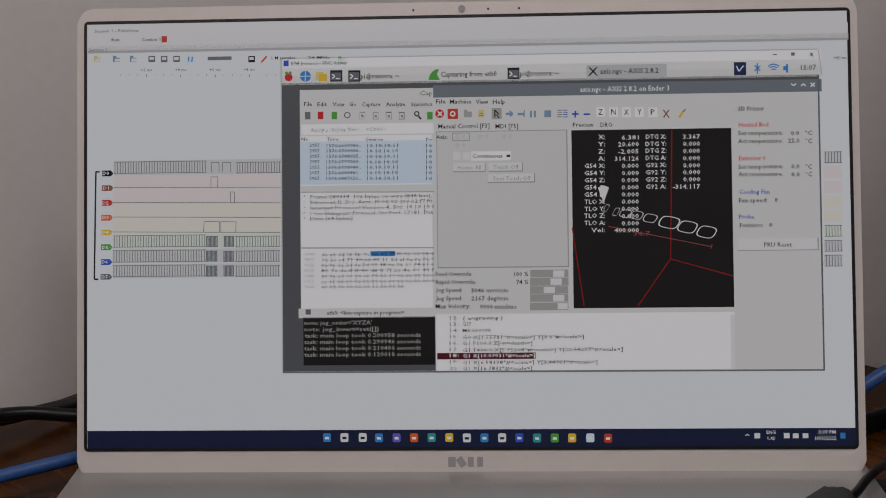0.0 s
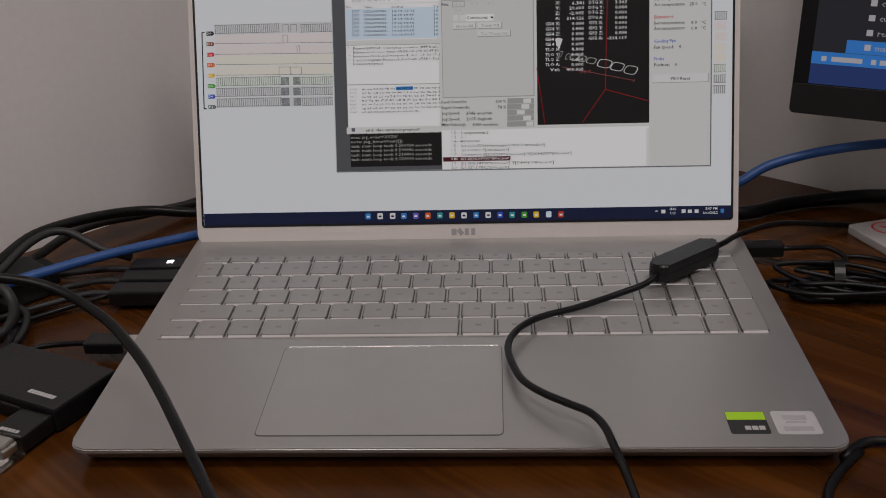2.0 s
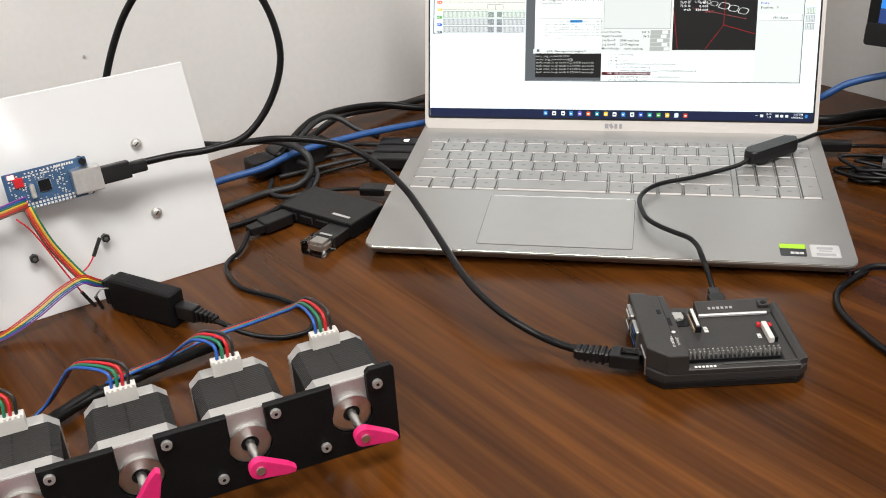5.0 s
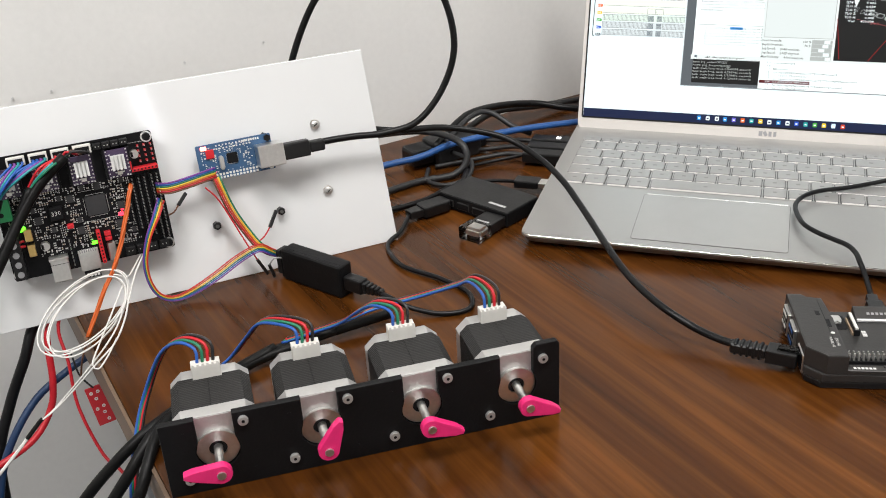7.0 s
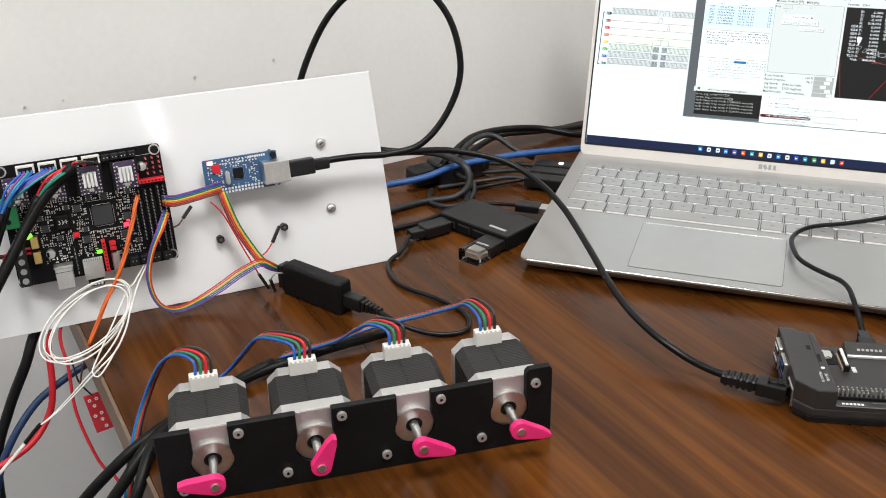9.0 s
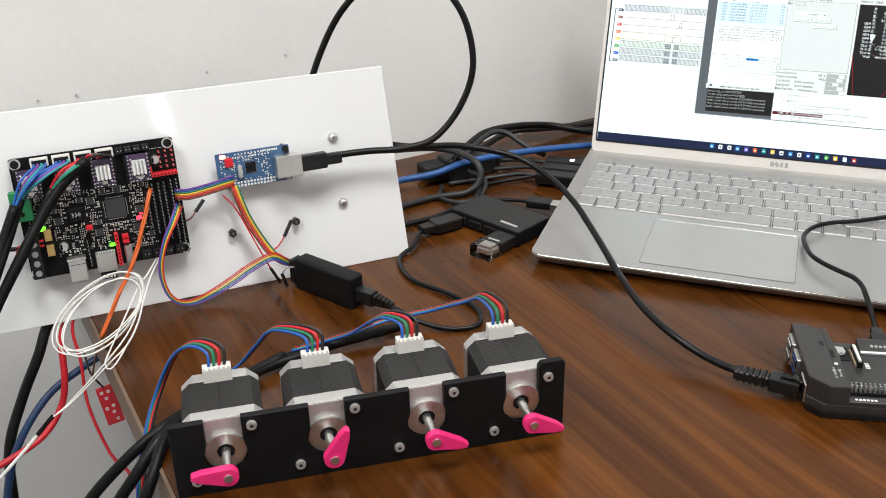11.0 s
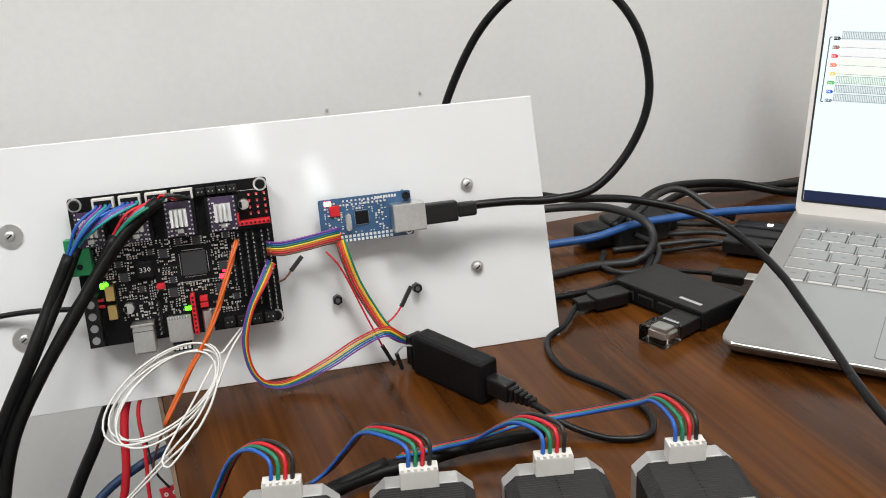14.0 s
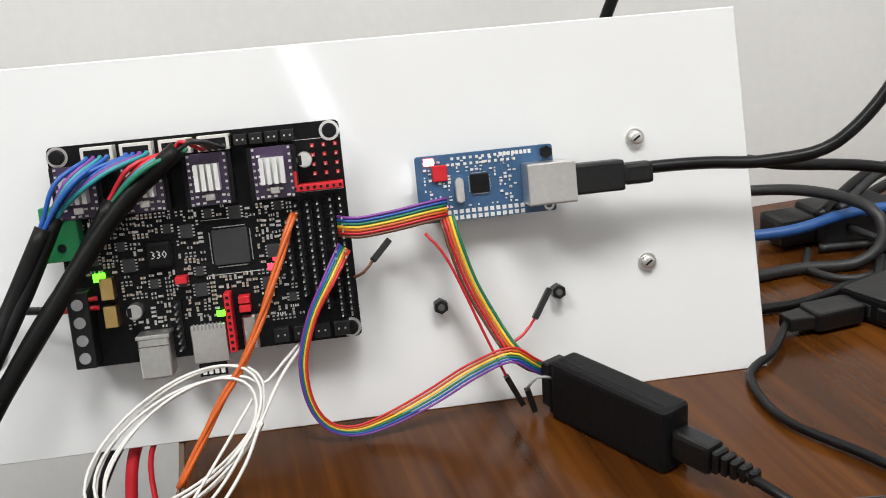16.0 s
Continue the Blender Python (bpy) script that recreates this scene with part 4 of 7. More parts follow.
ui(700, 238, 712, 253, "bar", 5, "icon_face")
stroke(703, 242, 709, 250, 2, "dim", 6)
stroke(703, 250, 709, 243, 2, "dim", 6)
ui(735, 239, 746, 253, "bar", 5, "icon_face")
stroke(737, 243, 743, 250, 2, "dim", 6)
stroke(737, 250, 743, 243, 2, "dim", 6)
ui(767, 239, 779, 254, "bar", 5, "icon_face")
stroke(770, 244, 776, 251, 2, "dim", 6)
stroke(770, 251, 776, 244, 2, "dim", 6)
ui(800, 240, 811, 254, "bar", 5, "icon_face")
stroke(803, 244, 809, 251, 2, "dim", 6)
stroke(803, 251, 809, 244, 2, "dim", 6)
ui(595, 233, 607, 251, "panel", 3, "icon_edge")
disc(668, 243, 6, "panel", 5, "ring")
disc(844, 242, 7, "ink", 4, "tool_icon")
disc(844, 242, 4, "panel", 5, "lens")
stroke(848, 248, 855, 256, 4, "ink", 4)
ui(551, 265, 888, 292, "white", 4, "filter_field")
words(574, 765, 279, 10, 'Apply a display filter ... <Ctrl-/>', "slate", 4)
ui(548, 295, 881, 755, "white", 4, "packet_pane")
words(551, 571, 302, 8, 'No.', "ink", 5)
words(615, 645, 303, 8, 'Time', "ink", 5)
words(715, 758, 305, 8, 'Source', "ink", 5)
words(867, 883, 308, 8, 'De', "ink", 5)
ui(548, 309, 886, 418, "sky", 5, "packet_list")
words(572, 602, 318, 8, '2957..', "ink", 6)
words(615, 702, 320, 8, '1376.6697986..', "ink", 6)
words(718, 796, 321, 8, '10.10.10.11', "ink", 6)
words(867, 883, 323, 8, '10', "ink", 6)
words(572, 602, 332, 8, '2957..', "ink", 6)
words(615, 702, 333, 8, '1376.6706436..', "ink", 6)
words(718, 796, 335, 8, '10.10.10.10', "ink", 6)
words(867, 883, 337, 8, '10', "ink", 6)
words(572, 602, 346, 8, '2957..', "ink", 6)
words(615, 702, 347, 8, '1376.6788035..', "ink", 6)
words(717, 796, 349, 8, '10.10.10.11', "ink", 6)
words(867, 882, 351, 8, '10', "ink", 6)
words(572, 602, 360, 8, '2957..', "ink", 6)
words(614, 702, 361, 8, '1376.6797060..', "ink", 6)
words(717, 796, 363, 8, '10.10.10.10', "ink", 6)
words(867, 882, 365, 8, '10', "ink", 6)
words(571, 601, 374, 8, '2957..', "ink", 6)
words(614, 701, 375, 8, '1376.6798040..', "ink", 6)
words(717, 795, 376, 8, '10.10.10.11', "ink", 6)
words(866, 882, 378, 8, '10', "ink", 6)
words(571, 601, 388, 8, '2957..', "ink", 6)
words(614, 701, 389, 8, '1376.6806401..', "ink", 6)
words(717, 795, 390, 8, '10.10.10.10', "ink", 6)
words(866, 882, 392, 8, '10', "ink", 6)
words(571, 601, 402, 8, '2957..', "ink", 6)
words(614, 701, 403, 8, '1376.6887926..', "ink", 6)
words(717, 795, 404, 8, '10.10.10.11', "ink", 6)
words(866, 882, 406, 8, '10', "ink", 6)
ui(549, 421, 886, 439, "panel", 5, "scroll_bar")
stroke(548, 437, 886, 440, 3, "grey", 5)
stroke(546, 578, 884, 581, 3, "grey", 5)
words(573, 881, 449, 9, 'Frame 289334: 106 bytes on wire (848 bits),', "ink", 5)
words(556, 560, 447, 7, '>', "ink", 5)
words(573, 881, 463, 9, 'Ethernet II, Src: Arm_f0:00:00 (00:02:f7:f0', "ink", 5)
words(556, 560, 461, 7, '>', "ink", 5)
words(573, 884, 477, 9, 'Internet Protocol Version 4, Src: 10.10.10.1', "ink", 5)
words(556, 560, 475, 7, '>', "ink", 5)
words(573, 883, 491, 9, 'User Datagram Protocol, Src Port: 27181, Dst', "ink", 5)
words(555, 560, 489, 7, '>', "ink", 5)
words(572, 680, 504, 9, 'Data (64 bytes)', "ink", 5)
words(555, 560, 503, 7, '>', "ink", 5)
ui(724, 588, 787, 601, "azure", 5, "selection")
words(557, 583, 594, 8, '0000', "grey", 6)
words(600, 885, 595, 8, 'dc a6 32 f3 5b 9c 00 02 f7 f0 00 00 08 0', "ink", 6)
words(557, 582, 607, 8, '0010', "grey", 6)
words(600, 885, 609, 8, '00 5c c4 79 40 00 80 11 0d ef 0a 0a 0a 0', "ink", 6)
words(557, 582, 621, 8, '0020', "grey", 6)
words(599, 884, 622, 8, '0a 0b 6a 2d 6a 2d 00 48 0e 06 61 74 61 6', "ink", 6)
words(556, 582, 635, 8, '0030', "grey", 6)
words(599, 884, 636, 8, '80 7a da ff ff 49 d8 ff 7f 2c 4e 01 40 f', "ink", 6)
words(556, 582, 649, 8, '0040', "grey", 6)
words(599, 884, 650, 8, '00 00 00 00 00 00 00 00 00 00 00 00 00 0', "ink", 6)
words(556, 582, 662, 8, '0050', "grey", 6)
words(599, 884, 664, 8, 'ca 41 00 00 00 00 00 00 00 00 00 00 00 0', "ink", 6)
words(556, 582, 676, 8, '0060', "grey", 6)
words(599, 808, 677, 8, '00 00 00 00 00 00 1e 00 00 00', "ink", 6)
ui(541, 731, 881, 755, "panel", 5, "status_bar")
words(612, 808, 742, 10, 'eth0: <live capture in progress>', "ink", 6)
ui(559, 733, 572, 746, "slate", 6, "status_icon")
ui(553, 753, 885, 874, "night", 5, "terminal")
words(556, 726, 767, 10, "note: jog_order='XYZA'", "grey", 6)
words(556, 744, 783, 10, 'note: jog_invert=set([])', "grey", 6)
words(556, 849, 799, 10, 'task: main loop took 0.200958 seconds', "grey", 6)
words(555, 849, 815, 10, 'task: main loop took 0.290946 seconds', "grey", 6)
words(555, 849, 831, 10, 'task: main loop took 0.210406 seconds', "grey", 6)
words(555, 849, 847, 10, 'task: main loop took 0.120010 seconds', "grey", 6)
ui(886, 172, 1847, 896, "panel", 6, "control_window")
ui(886, 171, 1854, 202, "title", 7, "control_title")
words(1255, 1478, 187, 13, 'axis.ngc - AXIS 2.8.2 on Ender 3', "white", 8)
for x0, y0, x1, y1 in ((1779, 181, 1785, 187), (1785, 187, 1791, 181), (1803, 188, 1809, 182), (1809, 182, 1815, 188), (1827, 180, 1837, 190), (1827, 190, 1837, 180)):
    stroke(x0, y0, x1, y1, 3, "white", 8)
words(893, 917, 212, 11, 'File', "ink", 8)
words(928, 982, 213, 11, 'Machine', "ink", 8)
words(993, 1025, 214, 11, 'View', "ink", 8)
words(1036, 1067, 215, 11, 'Help', "ink", 8)
disc(902, 243, 11, "red", 8, "tool_icon")
stroke(897, 237, 908, 249, 3, "white", 9)
stroke(908, 238, 897, 249, 3, "white", 9)
ui(922, 231, 948, 257, "rust", 8, "tool_icon")
disc(935, 244, 7, "white", 9, "ring")
disc(935, 244, 4, "rust", 10, "dot")
ui(963, 239, 983, 253, "grey", 8, "tool_icon")
ui(963, 234, 972, 239, "grey", 8, "tool_icon")
ui(999, 235, 1014, 254, "sand", 8, "tool_icon")
stroke(1002, 243, 1011, 244, 2, "leaf", 9)
stroke(1001, 249, 1011, 249, 2, "leaf", 9)
ui(1033, 231, 1058, 259, "grey", 8, "tool_button")
stroke(1041, 236, 1041, 254, 3, "ink", 9)
stroke(1041, 236, 1051, 247, 3, "ink", 9)
stroke(1045, 247, 1051, 256, 3, "ink", 9)
stroke(1068, 246, 1085, 246, 6, "steel", 8)
stroke(1078, 239, 1086, 246, 4, "steel", 8)
stroke(1078, 253, 1086, 246, 4, "steel", 8)
stroke(1098, 247, 1113, 247, 6, "steel", 8)
stroke(1115, 238, 1114, 255, 3, "steel", 8)
ui(1129, 239, 1134, 256, "steel", 8, "tool_icon")
ui(1139, 239, 1144, 256, "steel", 8, "tool_icon")
ui(1165, 239, 1182, 256, "steel", 8, "tool_icon")
stroke(1198, 239, 1209, 239, 2, "dim", 8)
stroke(1198, 244, 1209, 244, 2, "dim", 8)
stroke(1197, 250, 1209, 250, 2, "dim", 8)
stroke(1197, 255, 1209, 256, 2, "dim", 8)
stroke(1212, 239, 1223, 239, 2, "blue", 8)
stroke(1212, 244, 1223, 245, 2, "blue", 8)
stroke(1212, 250, 1223, 250, 2, "blue", 8)
stroke(1211, 256, 1223, 256, 2, "blue", 8)
stroke(1234, 249, 1251, 249, 4, "blue", 8)
stroke(1243, 241, 1242, 258, 4, "blue", 8)
stroke(1263, 250, 1280, 250, 4, "blue", 8)
stroke(1462, 261, 1476, 242, 3, "brown", 8)
stroke(1462, 242, 1476, 262, 3, "rose", 8)
stroke(1501, 262, 1510, 248, 6, "gold", 8)
stroke(1510, 248, 1518, 241, 3, "dim", 8)
ui(1295, 233, 1317, 257, "white", 8, "tool_button")
words(1300, 1311, 245, 14, 'Z', "ink", 9)
ui(1327, 234, 1349, 258, "white", 8, "tool_button")
words(1332, 1343, 245, 14, 'N', "ink", 9)
ui(1359, 234, 1381, 259, "white", 8, "tool_button")
words(1364, 1376, 246, 14, 'X', "ink", 9)
ui(1391, 235, 1413, 259, "white", 8, "tool_button")
words(1397, 1408, 246, 14, 'Y', "ink", 9)
ui(1425, 236, 1447, 260, "white", 8, "tool_button")
words(1430, 1441, 247, 14, 'P', "ink", 9)
words(898, 1027, 275, 11, 'Manual Control [F3]', "ink", 8)
words(1042, 1099, 277, 11, 'MDI [F5]', "ink", 8)
ui(893, 288, 1222, 633, "grey", 7, "tab_edge")
ui(895, 290, 1219, 630, "panel2", 8, "tab_page")
words(893, 921, 302, 10, 'Axis:', "ink", 9)
ui(933, 292, 977, 313, "grey", 9, "button_edge")
ui(935, 294, 975, 311, "panel2", 10, "radio_button")
for x, y in ((946, 303), (1004, 303), (1064, 303), (946, 324)):
    disc(x, y, 5, "bar2", 11, "radio_ring")
    disc(x, y, 3, "panel2", 12, "radio_dot")
words(957, 966, 303, 9, 'X', "bar2", 12)
words(1015, 1024, 303, 9, 'Y', "bar2", 12)
words(1075, 1083, 303, 9, 'Z', "bar2", 12)
words(957, 966, 324, 9, 'A', "bar2", 12)
ui(980, 340, 1080, 363, "white", 9, "drop_down")
words(983, 1059, 351, 11, 'Continuous', "ink", 10)
ui(1069, 349, 1078, 355, "ink", 10, "arrow")
ui(935, 341, 953, 360, "bar", 9, "step_button")
ui(959, 341, 977, 360, "bar", 9, "step_button")
ui(935, 369, 1016, 392, "grey", 9, "button_edge")
ui(935, 369, 1014, 389, "bar", 10, "button")
words(946, 1005, 380, 10, 'Home All', "grey", 11)
ui(1024, 369, 1110, 392, "grey", 9, "button_edge")
ui(1024, 369, 1107, 389, "bar", 10, "button")
words(1035, 1099, 380, 10, 'Touch Off', "grey", 11)
ui(1022, 397, 1140, 420, "grey", 9, "button_edge")
ui(1022, 397, 1137, 417, "bar", 10, "button")
words(1033, 1129, 409, 10, 'Tool Touch Off', "grey", 11)
words(1236, 1288, 276, 11, 'Preview', "ink", 8)
words(1305, 1335, 277, 11, 'DRO', "ink", 8)
ui(1232, 290, 1629, 736, "night", 8, "preview")
words(1299, 1316, 308, 11, 'X:', "white", 10)
words(1357, 1400, 310, 11, '6.381', "white", 10)
words(1298, 1316, 326, 11, 'Y:', "white", 10)
words(1348, 1400, 327, 11, '20.600', "white", 10)
words(1298, 1315, 344, 11, 'Z:', "white", 10)
words(1348, 1399, 345, 11, '-2.005', "white", 10)
words(1298, 1315, 362, 11, 'A:', "white", 10)
words(1339, 1399, 363, 11, '314.126', "white", 10)
words(1263, 1315, 380, 11, 'G54 X:', "white", 10)
words(1356, 1399, 381, 11, '0.000', "white", 10)
words(1263, 1315, 398, 11, 'G54 Y:', "white", 10)
words(1356, 1399, 399, 11, '0.000', "white", 10)
words(1263, 1314, 416, 11, 'G54 Z:', "white", 10)
words(1355, 1398, 417, 11, '0.000', "white", 10)
words(1262, 1314, 434, 11, 'G54 A:', "white", 10)
words(1355, 1398, 435, 11, '0.000', "white", 10)
words(1262, 1314, 452, 11, 'G54 B:', "white", 10)
words(1355, 1398, 453, 11, '0.000', "white", 10)
words(1262, 1314, 470, 11, 'TLO X:', "white", 10)
words(1355, 1398, 471, 11, '0.000', "white", 10)
words(1262, 1313, 488, 11, 'TLO Y:', "white", 10)
words(1354, 1397, 489, 11, '0.000', "white", 10)
words(1261, 1313, 505, 11, 'TLO Z:', "white", 10)
words(1354, 1397, 507, 11, '0.000', "white", 10)
words(1261, 1313, 523, 11, 'TLO A:', "white", 10)
words(1354, 1397, 525, 11, '0.000', "white", 10)
words(1278, 1313, 541, 11, 'Vel:', "white", 10)
words(1336, 1397, 542, 11, '400.000', "white", 10)
words(1417, 1468, 309, 11, 'DTG X:', "white", 10)
words(1509, 1552, 310, 11, '3.367', "white", 10)
words(1416, 1468, 327, 11, 'DTG Y:', "white", 10)
words(1509, 1552, 328, 11, '0.000', "white", 10)
words(1416, 1468, 344, 11, 'DTG Z:', "white", 10)
words(1509, 1551, 346, 11, '0.000', "white", 10)
words(1416, 1467, 362, 11, 'DTG A:', "white", 10)
words(1508, 1551, 364, 11, '0.000', "white", 10)
words(1416, 1467, 380, 11, 'G92 X:', "white", 10)
words(1508, 1551, 382, 11, '0.000', "white", 10)
words(1415, 1467, 398, 11, 'G92 Y:', "white", 10)
words(1508, 1551, 399, 11, '0.000', "white", 10)
words(1415, 1467, 416, 11, 'G92 Z:', "white", 10)
words(1508, 1550, 417, 11, '0.000', "white", 10)
words(1415, 1466, 434, 11, 'G92 A:', "white", 10)
words(1482, 1550, 435, 11, '-314.117', "white", 10)
stroke(1482, 294, 1474, 615, 2.5, "crimson", 9)
stroke(1474, 615, 1628, 659, 2.5, "crimson", 9)
stroke(1474, 615, 1391, 732, 2.5, "crimson", 9)
stroke(1231, 534, 1258, 730, 2.5, "crimson", 9)
stroke(1320, 532, 1577, 586, 2, "rose", 9)
stroke(1577, 580, 1574, 591, 2, "rose", 9)
words(1383, 1424, 551, 11, '34.7', "rose", 9)
loop(1316, 487, 5, 10, "bar", 9)
loop(1341, 496, 6, 10, "bar", 9)
loop(1364, 500, 13, 10, "bar", 9)
loop(1392, 505, 14, 10, "bar", 9)
loop(1425, 513, 16, 10, "bar", 9)
loop(1472, 524, 24, 14, "bar", 9)
loop(1517, 536, 22, 14, "bar", 9)
loop(1564, 549, 22, 14, "bar", 9)
cone(1310, 439)
words(1647, 1711, 242, 11, '3D Printer', "ink", 8)
stroke(1642, 242, 1642, 246, 2, "grey", 8)
words(1648, 1721, 282, 11, 'Heated Bed', "red", 8)
words(1647, 1713, 366, 11, 'Extruder 0', "red", 8)
words(1646, 1721, 450, 11, 'Cooling Fan', "blue", 8)
words(1645, 1682, 512, 11, 'Probe', "blue", 8)
words(1646, 1756, 303, 11, 'Set temperature:', "ink", 8)
words(1776, 1797, 305, 11, '0.0', "ink", 8)
words(1811, 1828, 305, 11, '°C', "ink", 8)
words(1646, 1755, 323, 11, 'Act temperature:', "ink", 8)
words(1769, 1797, 324, 11, '25.0', "ink", 8)
words(1811, 1827, 325, 11, '°C', "ink", 8)
words(1645, 1755, 387, 11, 'Set temperature:', "ink", 8)
words(1775, 1796, 388, 11, '0.0', "ink", 8)
words(1810, 1826, 389, 11, '°C', "ink", 8)
words(1645, 1754, 406, 11, 'Act temperature:', "ink", 8)
words(1775, 1796, 408, 11, '0.0', "ink", 8)
words(1810, 1826, 408, 11, '°C', "ink", 8)
words(1645, 1715, 471, 11, 'Fan speed:', "ink", 8)
words(1733, 1741, 471, 11, '0', "ink", 8)
words(1646, 1703, 533, 11, 'Position:', "ink", 8)
words(1718, 1726, 533, 11, '0', "ink", 8)
ui(1641, 566, 1839, 597, "grey", 8, "button_edge")
ui(1641, 566, 1836, 595, "bar", 9, "button")
words(1705, 1773, 582, 11, 'PRU Reset', "ink", 10)
words(888, 980, 647, 11, 'Feed Override:', "ink", 8)
words(1084, 1120, 649, 11, '100 %', "ink", 8)
ui(1125, 639, 1220, 658, "grey", 8, "slider_track")
ui(1182, 641, 1210, 657, "bar", 9, "slider_knob")
words(888, 989, 667, 11, 'Rapid Override:', "ink", 8)
words(1090, 1120, 669, 11, '74 %', "ink", 8)
ui(1124, 659, 1220, 679, "grey", 8, "slider_track")
ui(1175, 661, 1203, 677, "bar", 9, "slider_knob")
words(888, 954, 687, 11, 'Jog Speed:', "ink", 8)
words(977, 1069, 689, 11, '3046 mm/min', "ink", 8)
ui(1124, 680, 1219, 699, "grey", 8, "slider_track")
ui(1158, 682, 1186, 697, "bar", 9, "slider_knob")
words(888, 954, 708, 11, 'Jog Speed:', "ink", 8)
words(977, 1069, 709, 11, '2167 deg/min', "ink", 8)
ui(1124, 700, 1219, 719, "grey", 8, "slider_track")
ui(1181, 702, 1209, 718, "bar", 9, "slider_knob")
words(887, 974, 728, 11, 'Max Velocity:', "ink", 8)
words(998, 1089, 730, 11, '9000 mm/min', "ink", 8)
ui(1123, 721, 1219, 740, "grey", 8, "slider_track")
ui(1192, 723, 1217, 738, "bar", 9, "slider_knob")
ui(888, 748, 1629, 889, "white", 8, "program_listing")
ui(1619, 755, 1629, 889, "bar", 9, "scroll_bar")
ui(890, 845, 1136, 861, "maroon", 9, "current_line")
words(922, 945, 757, 9, '12:', "dim", 10)
words(955, 1055, 758, 9, '( engraving )', "ink", 10)
words(922, 945, 773, 9, '13:', "dim", 10)
words(955, 976, 773, 9, 'G17', "ink", 10)
words(922, 945, 789, 9, '14:', "dim", 10)
words(954, 1025, 789, 9, 'M3 S10000', "ink", 10)
words(922, 944, 804, 9, '15:', "dim", 10)
words(954, 1256, 806, 9, 'G0 X[1.75781*#<scale>] Y[0.5*#<scale>]', "ink", 10)
words(921, 944, 820, 9, '16:', "dim", 10)
words(954, 1128, 821, 9, 'G1 F100.0 Z[-#<depth>]', "ink", 10)
words(921, 944, 836, 9, '17:', "dim", 10)
words(954, 1352, 838, 9, 'G1 F400.0 X[5.95508*#<scale>] Y[20.54297*#<scale>]', "ink", 10)
words(921, 944, 851, 9, '18:', "white", 10)
words(954, 1134, 852, 9, 'G1 X[10.07031*#<scale>]', "white", 10)
words(921, 943, 867, 9, '19:', "dim", 10)
words(953, 1289, 869, 9, 'G1 X[6.58398*#<scale>] Y[3.84961*#<scale>]', "ink", 10)
words(921, 943, 883, 9, '20:', "dim", 10)
words(953, 1127, 884, 9, 'G1 X[16.7832*#<scale>]', "ink", 10)
stroke(1846, 160, 1846, 893, 4, "slate", 10)
stroke(501, 891, 1847, 893, 4, "dim", 10)
stroke(1847, 97, 1855, 160, 3, "bar2", 10)
ui(1, 1036, 1920, 1080, "abyss", 2, "task_bar")
icon(611, 1055, "azure")
icon(655, 1055, "bar")
icon(701, 1055, "bar")
icon(742, 1056, "azure")
icon(786, 1056, "violet")
icon(830, 1056, "orange")
icon(874, 1056, "teal")
icon(918, 1056, "gold")
icon(962, 1057, "bar")
icon(1006, 1057, "azure")
icon(1050, 1057, "bar")
icon(1093, 1057, "blue")
icon(1137, 1058, "teal")
icon(1181, 1058, "leaf")
icon(1224, 1058, "gold")
icon(1269, 1058, "sky")
icon(1313, 1059, "rust")
words(1650, 1662, 1054, 8, '^', "white", 4)
words(1703, 1725, 1046, 8, 'ENG', "white", 4)
words(1705, 1723, 1061, 8, 'US', "white", 4)
words(1830, 1872, 1046, 9, '5:07 PM', "white", 4)
words(1821, 1873, 1061, 9, '1/01/2022', "white", 4)
ui(1673, 1048, 1687, 1061, "bar", 4, "tray_icon")
ui(1745, 1048, 1759, 1061, "bar", 4, "tray_icon")
ui(1767, 1049, 1781, 1061, "bar", 4, "tray_icon")
ui(1791, 1049, 1805, 1061, "bar", 4, "tray_icon")
ui(1883, 1048, 1895, 1062, "azure", 4, "tray_icon")

# ---- controller board on the panel ----
BOARD = PANEL @ pose(-0.286, 0.040, 0.010)
board = thing("controller_board", BOARD, "black motor controller circuit board on the white panel", "circuit board")
pcb = part("pcb", prism(rounded(-0.0010, 0.1108, -0.0012, 0.0862, 0.002, 3), 0.0, 0.0016, 0.0002, 1), PCBBLACK, board)


def chip(name, x0, x1, y0, y1, h, mat, parent=board, z=0.0016, label="", bevel=0.0002):
    return part(name, box(x0, x1, y0, y1, z, z + h, bevel, 1), mat, parent, label)


for cx, cy in ((0.0030, 0.0030), (0.1068, 0.0028), (0.0028, 0.0822), (0.1068, 0.0822)):
    s = part("mount_screw", moved(drum(0.0028, 0.0016, 0.0042, 16, 0.0006), pose(cx, cy, 0)), CHIP, board, "round-headed mounting screw")
    part("pad_ring", moved(ring(0.0029, 0.0040, 0.0016, 0.0019, 20), pose(cx, cy, 0)), TIN, s)
    part("standoff", moved(drum(0.0030, -0.0098, 0.0, 6), pose(cx, cy, 0)), BLACK, s)
mcu = chip("processor", 0.0565, 0.0705, 0.0340, 0.0480, 0.0014, CHIPGREY, label="square processor chip")
legs = studs(0.0575, 0.0695, 0.0331, 0.0489, 25, 2, 0.00034, 0.0005, 0.0016)
tagged(part("chip_legs", studs(0.0556, 0.0714, 0.0350, 0.0470, 2, 25, 0.00034, 0.0005, 0.0016, legs), TIN, mcu), kind="stuff")
usb = chip("usb_socket", 0.0245, 0.0365, -0.0060, 0.0100, 0.0108, TIN, label="square metal USB socket", bevel=0.0006)
chip("flange", 0.0240, 0.0370, 0.0098, 0.0112, 0.0112, TIN, usb)
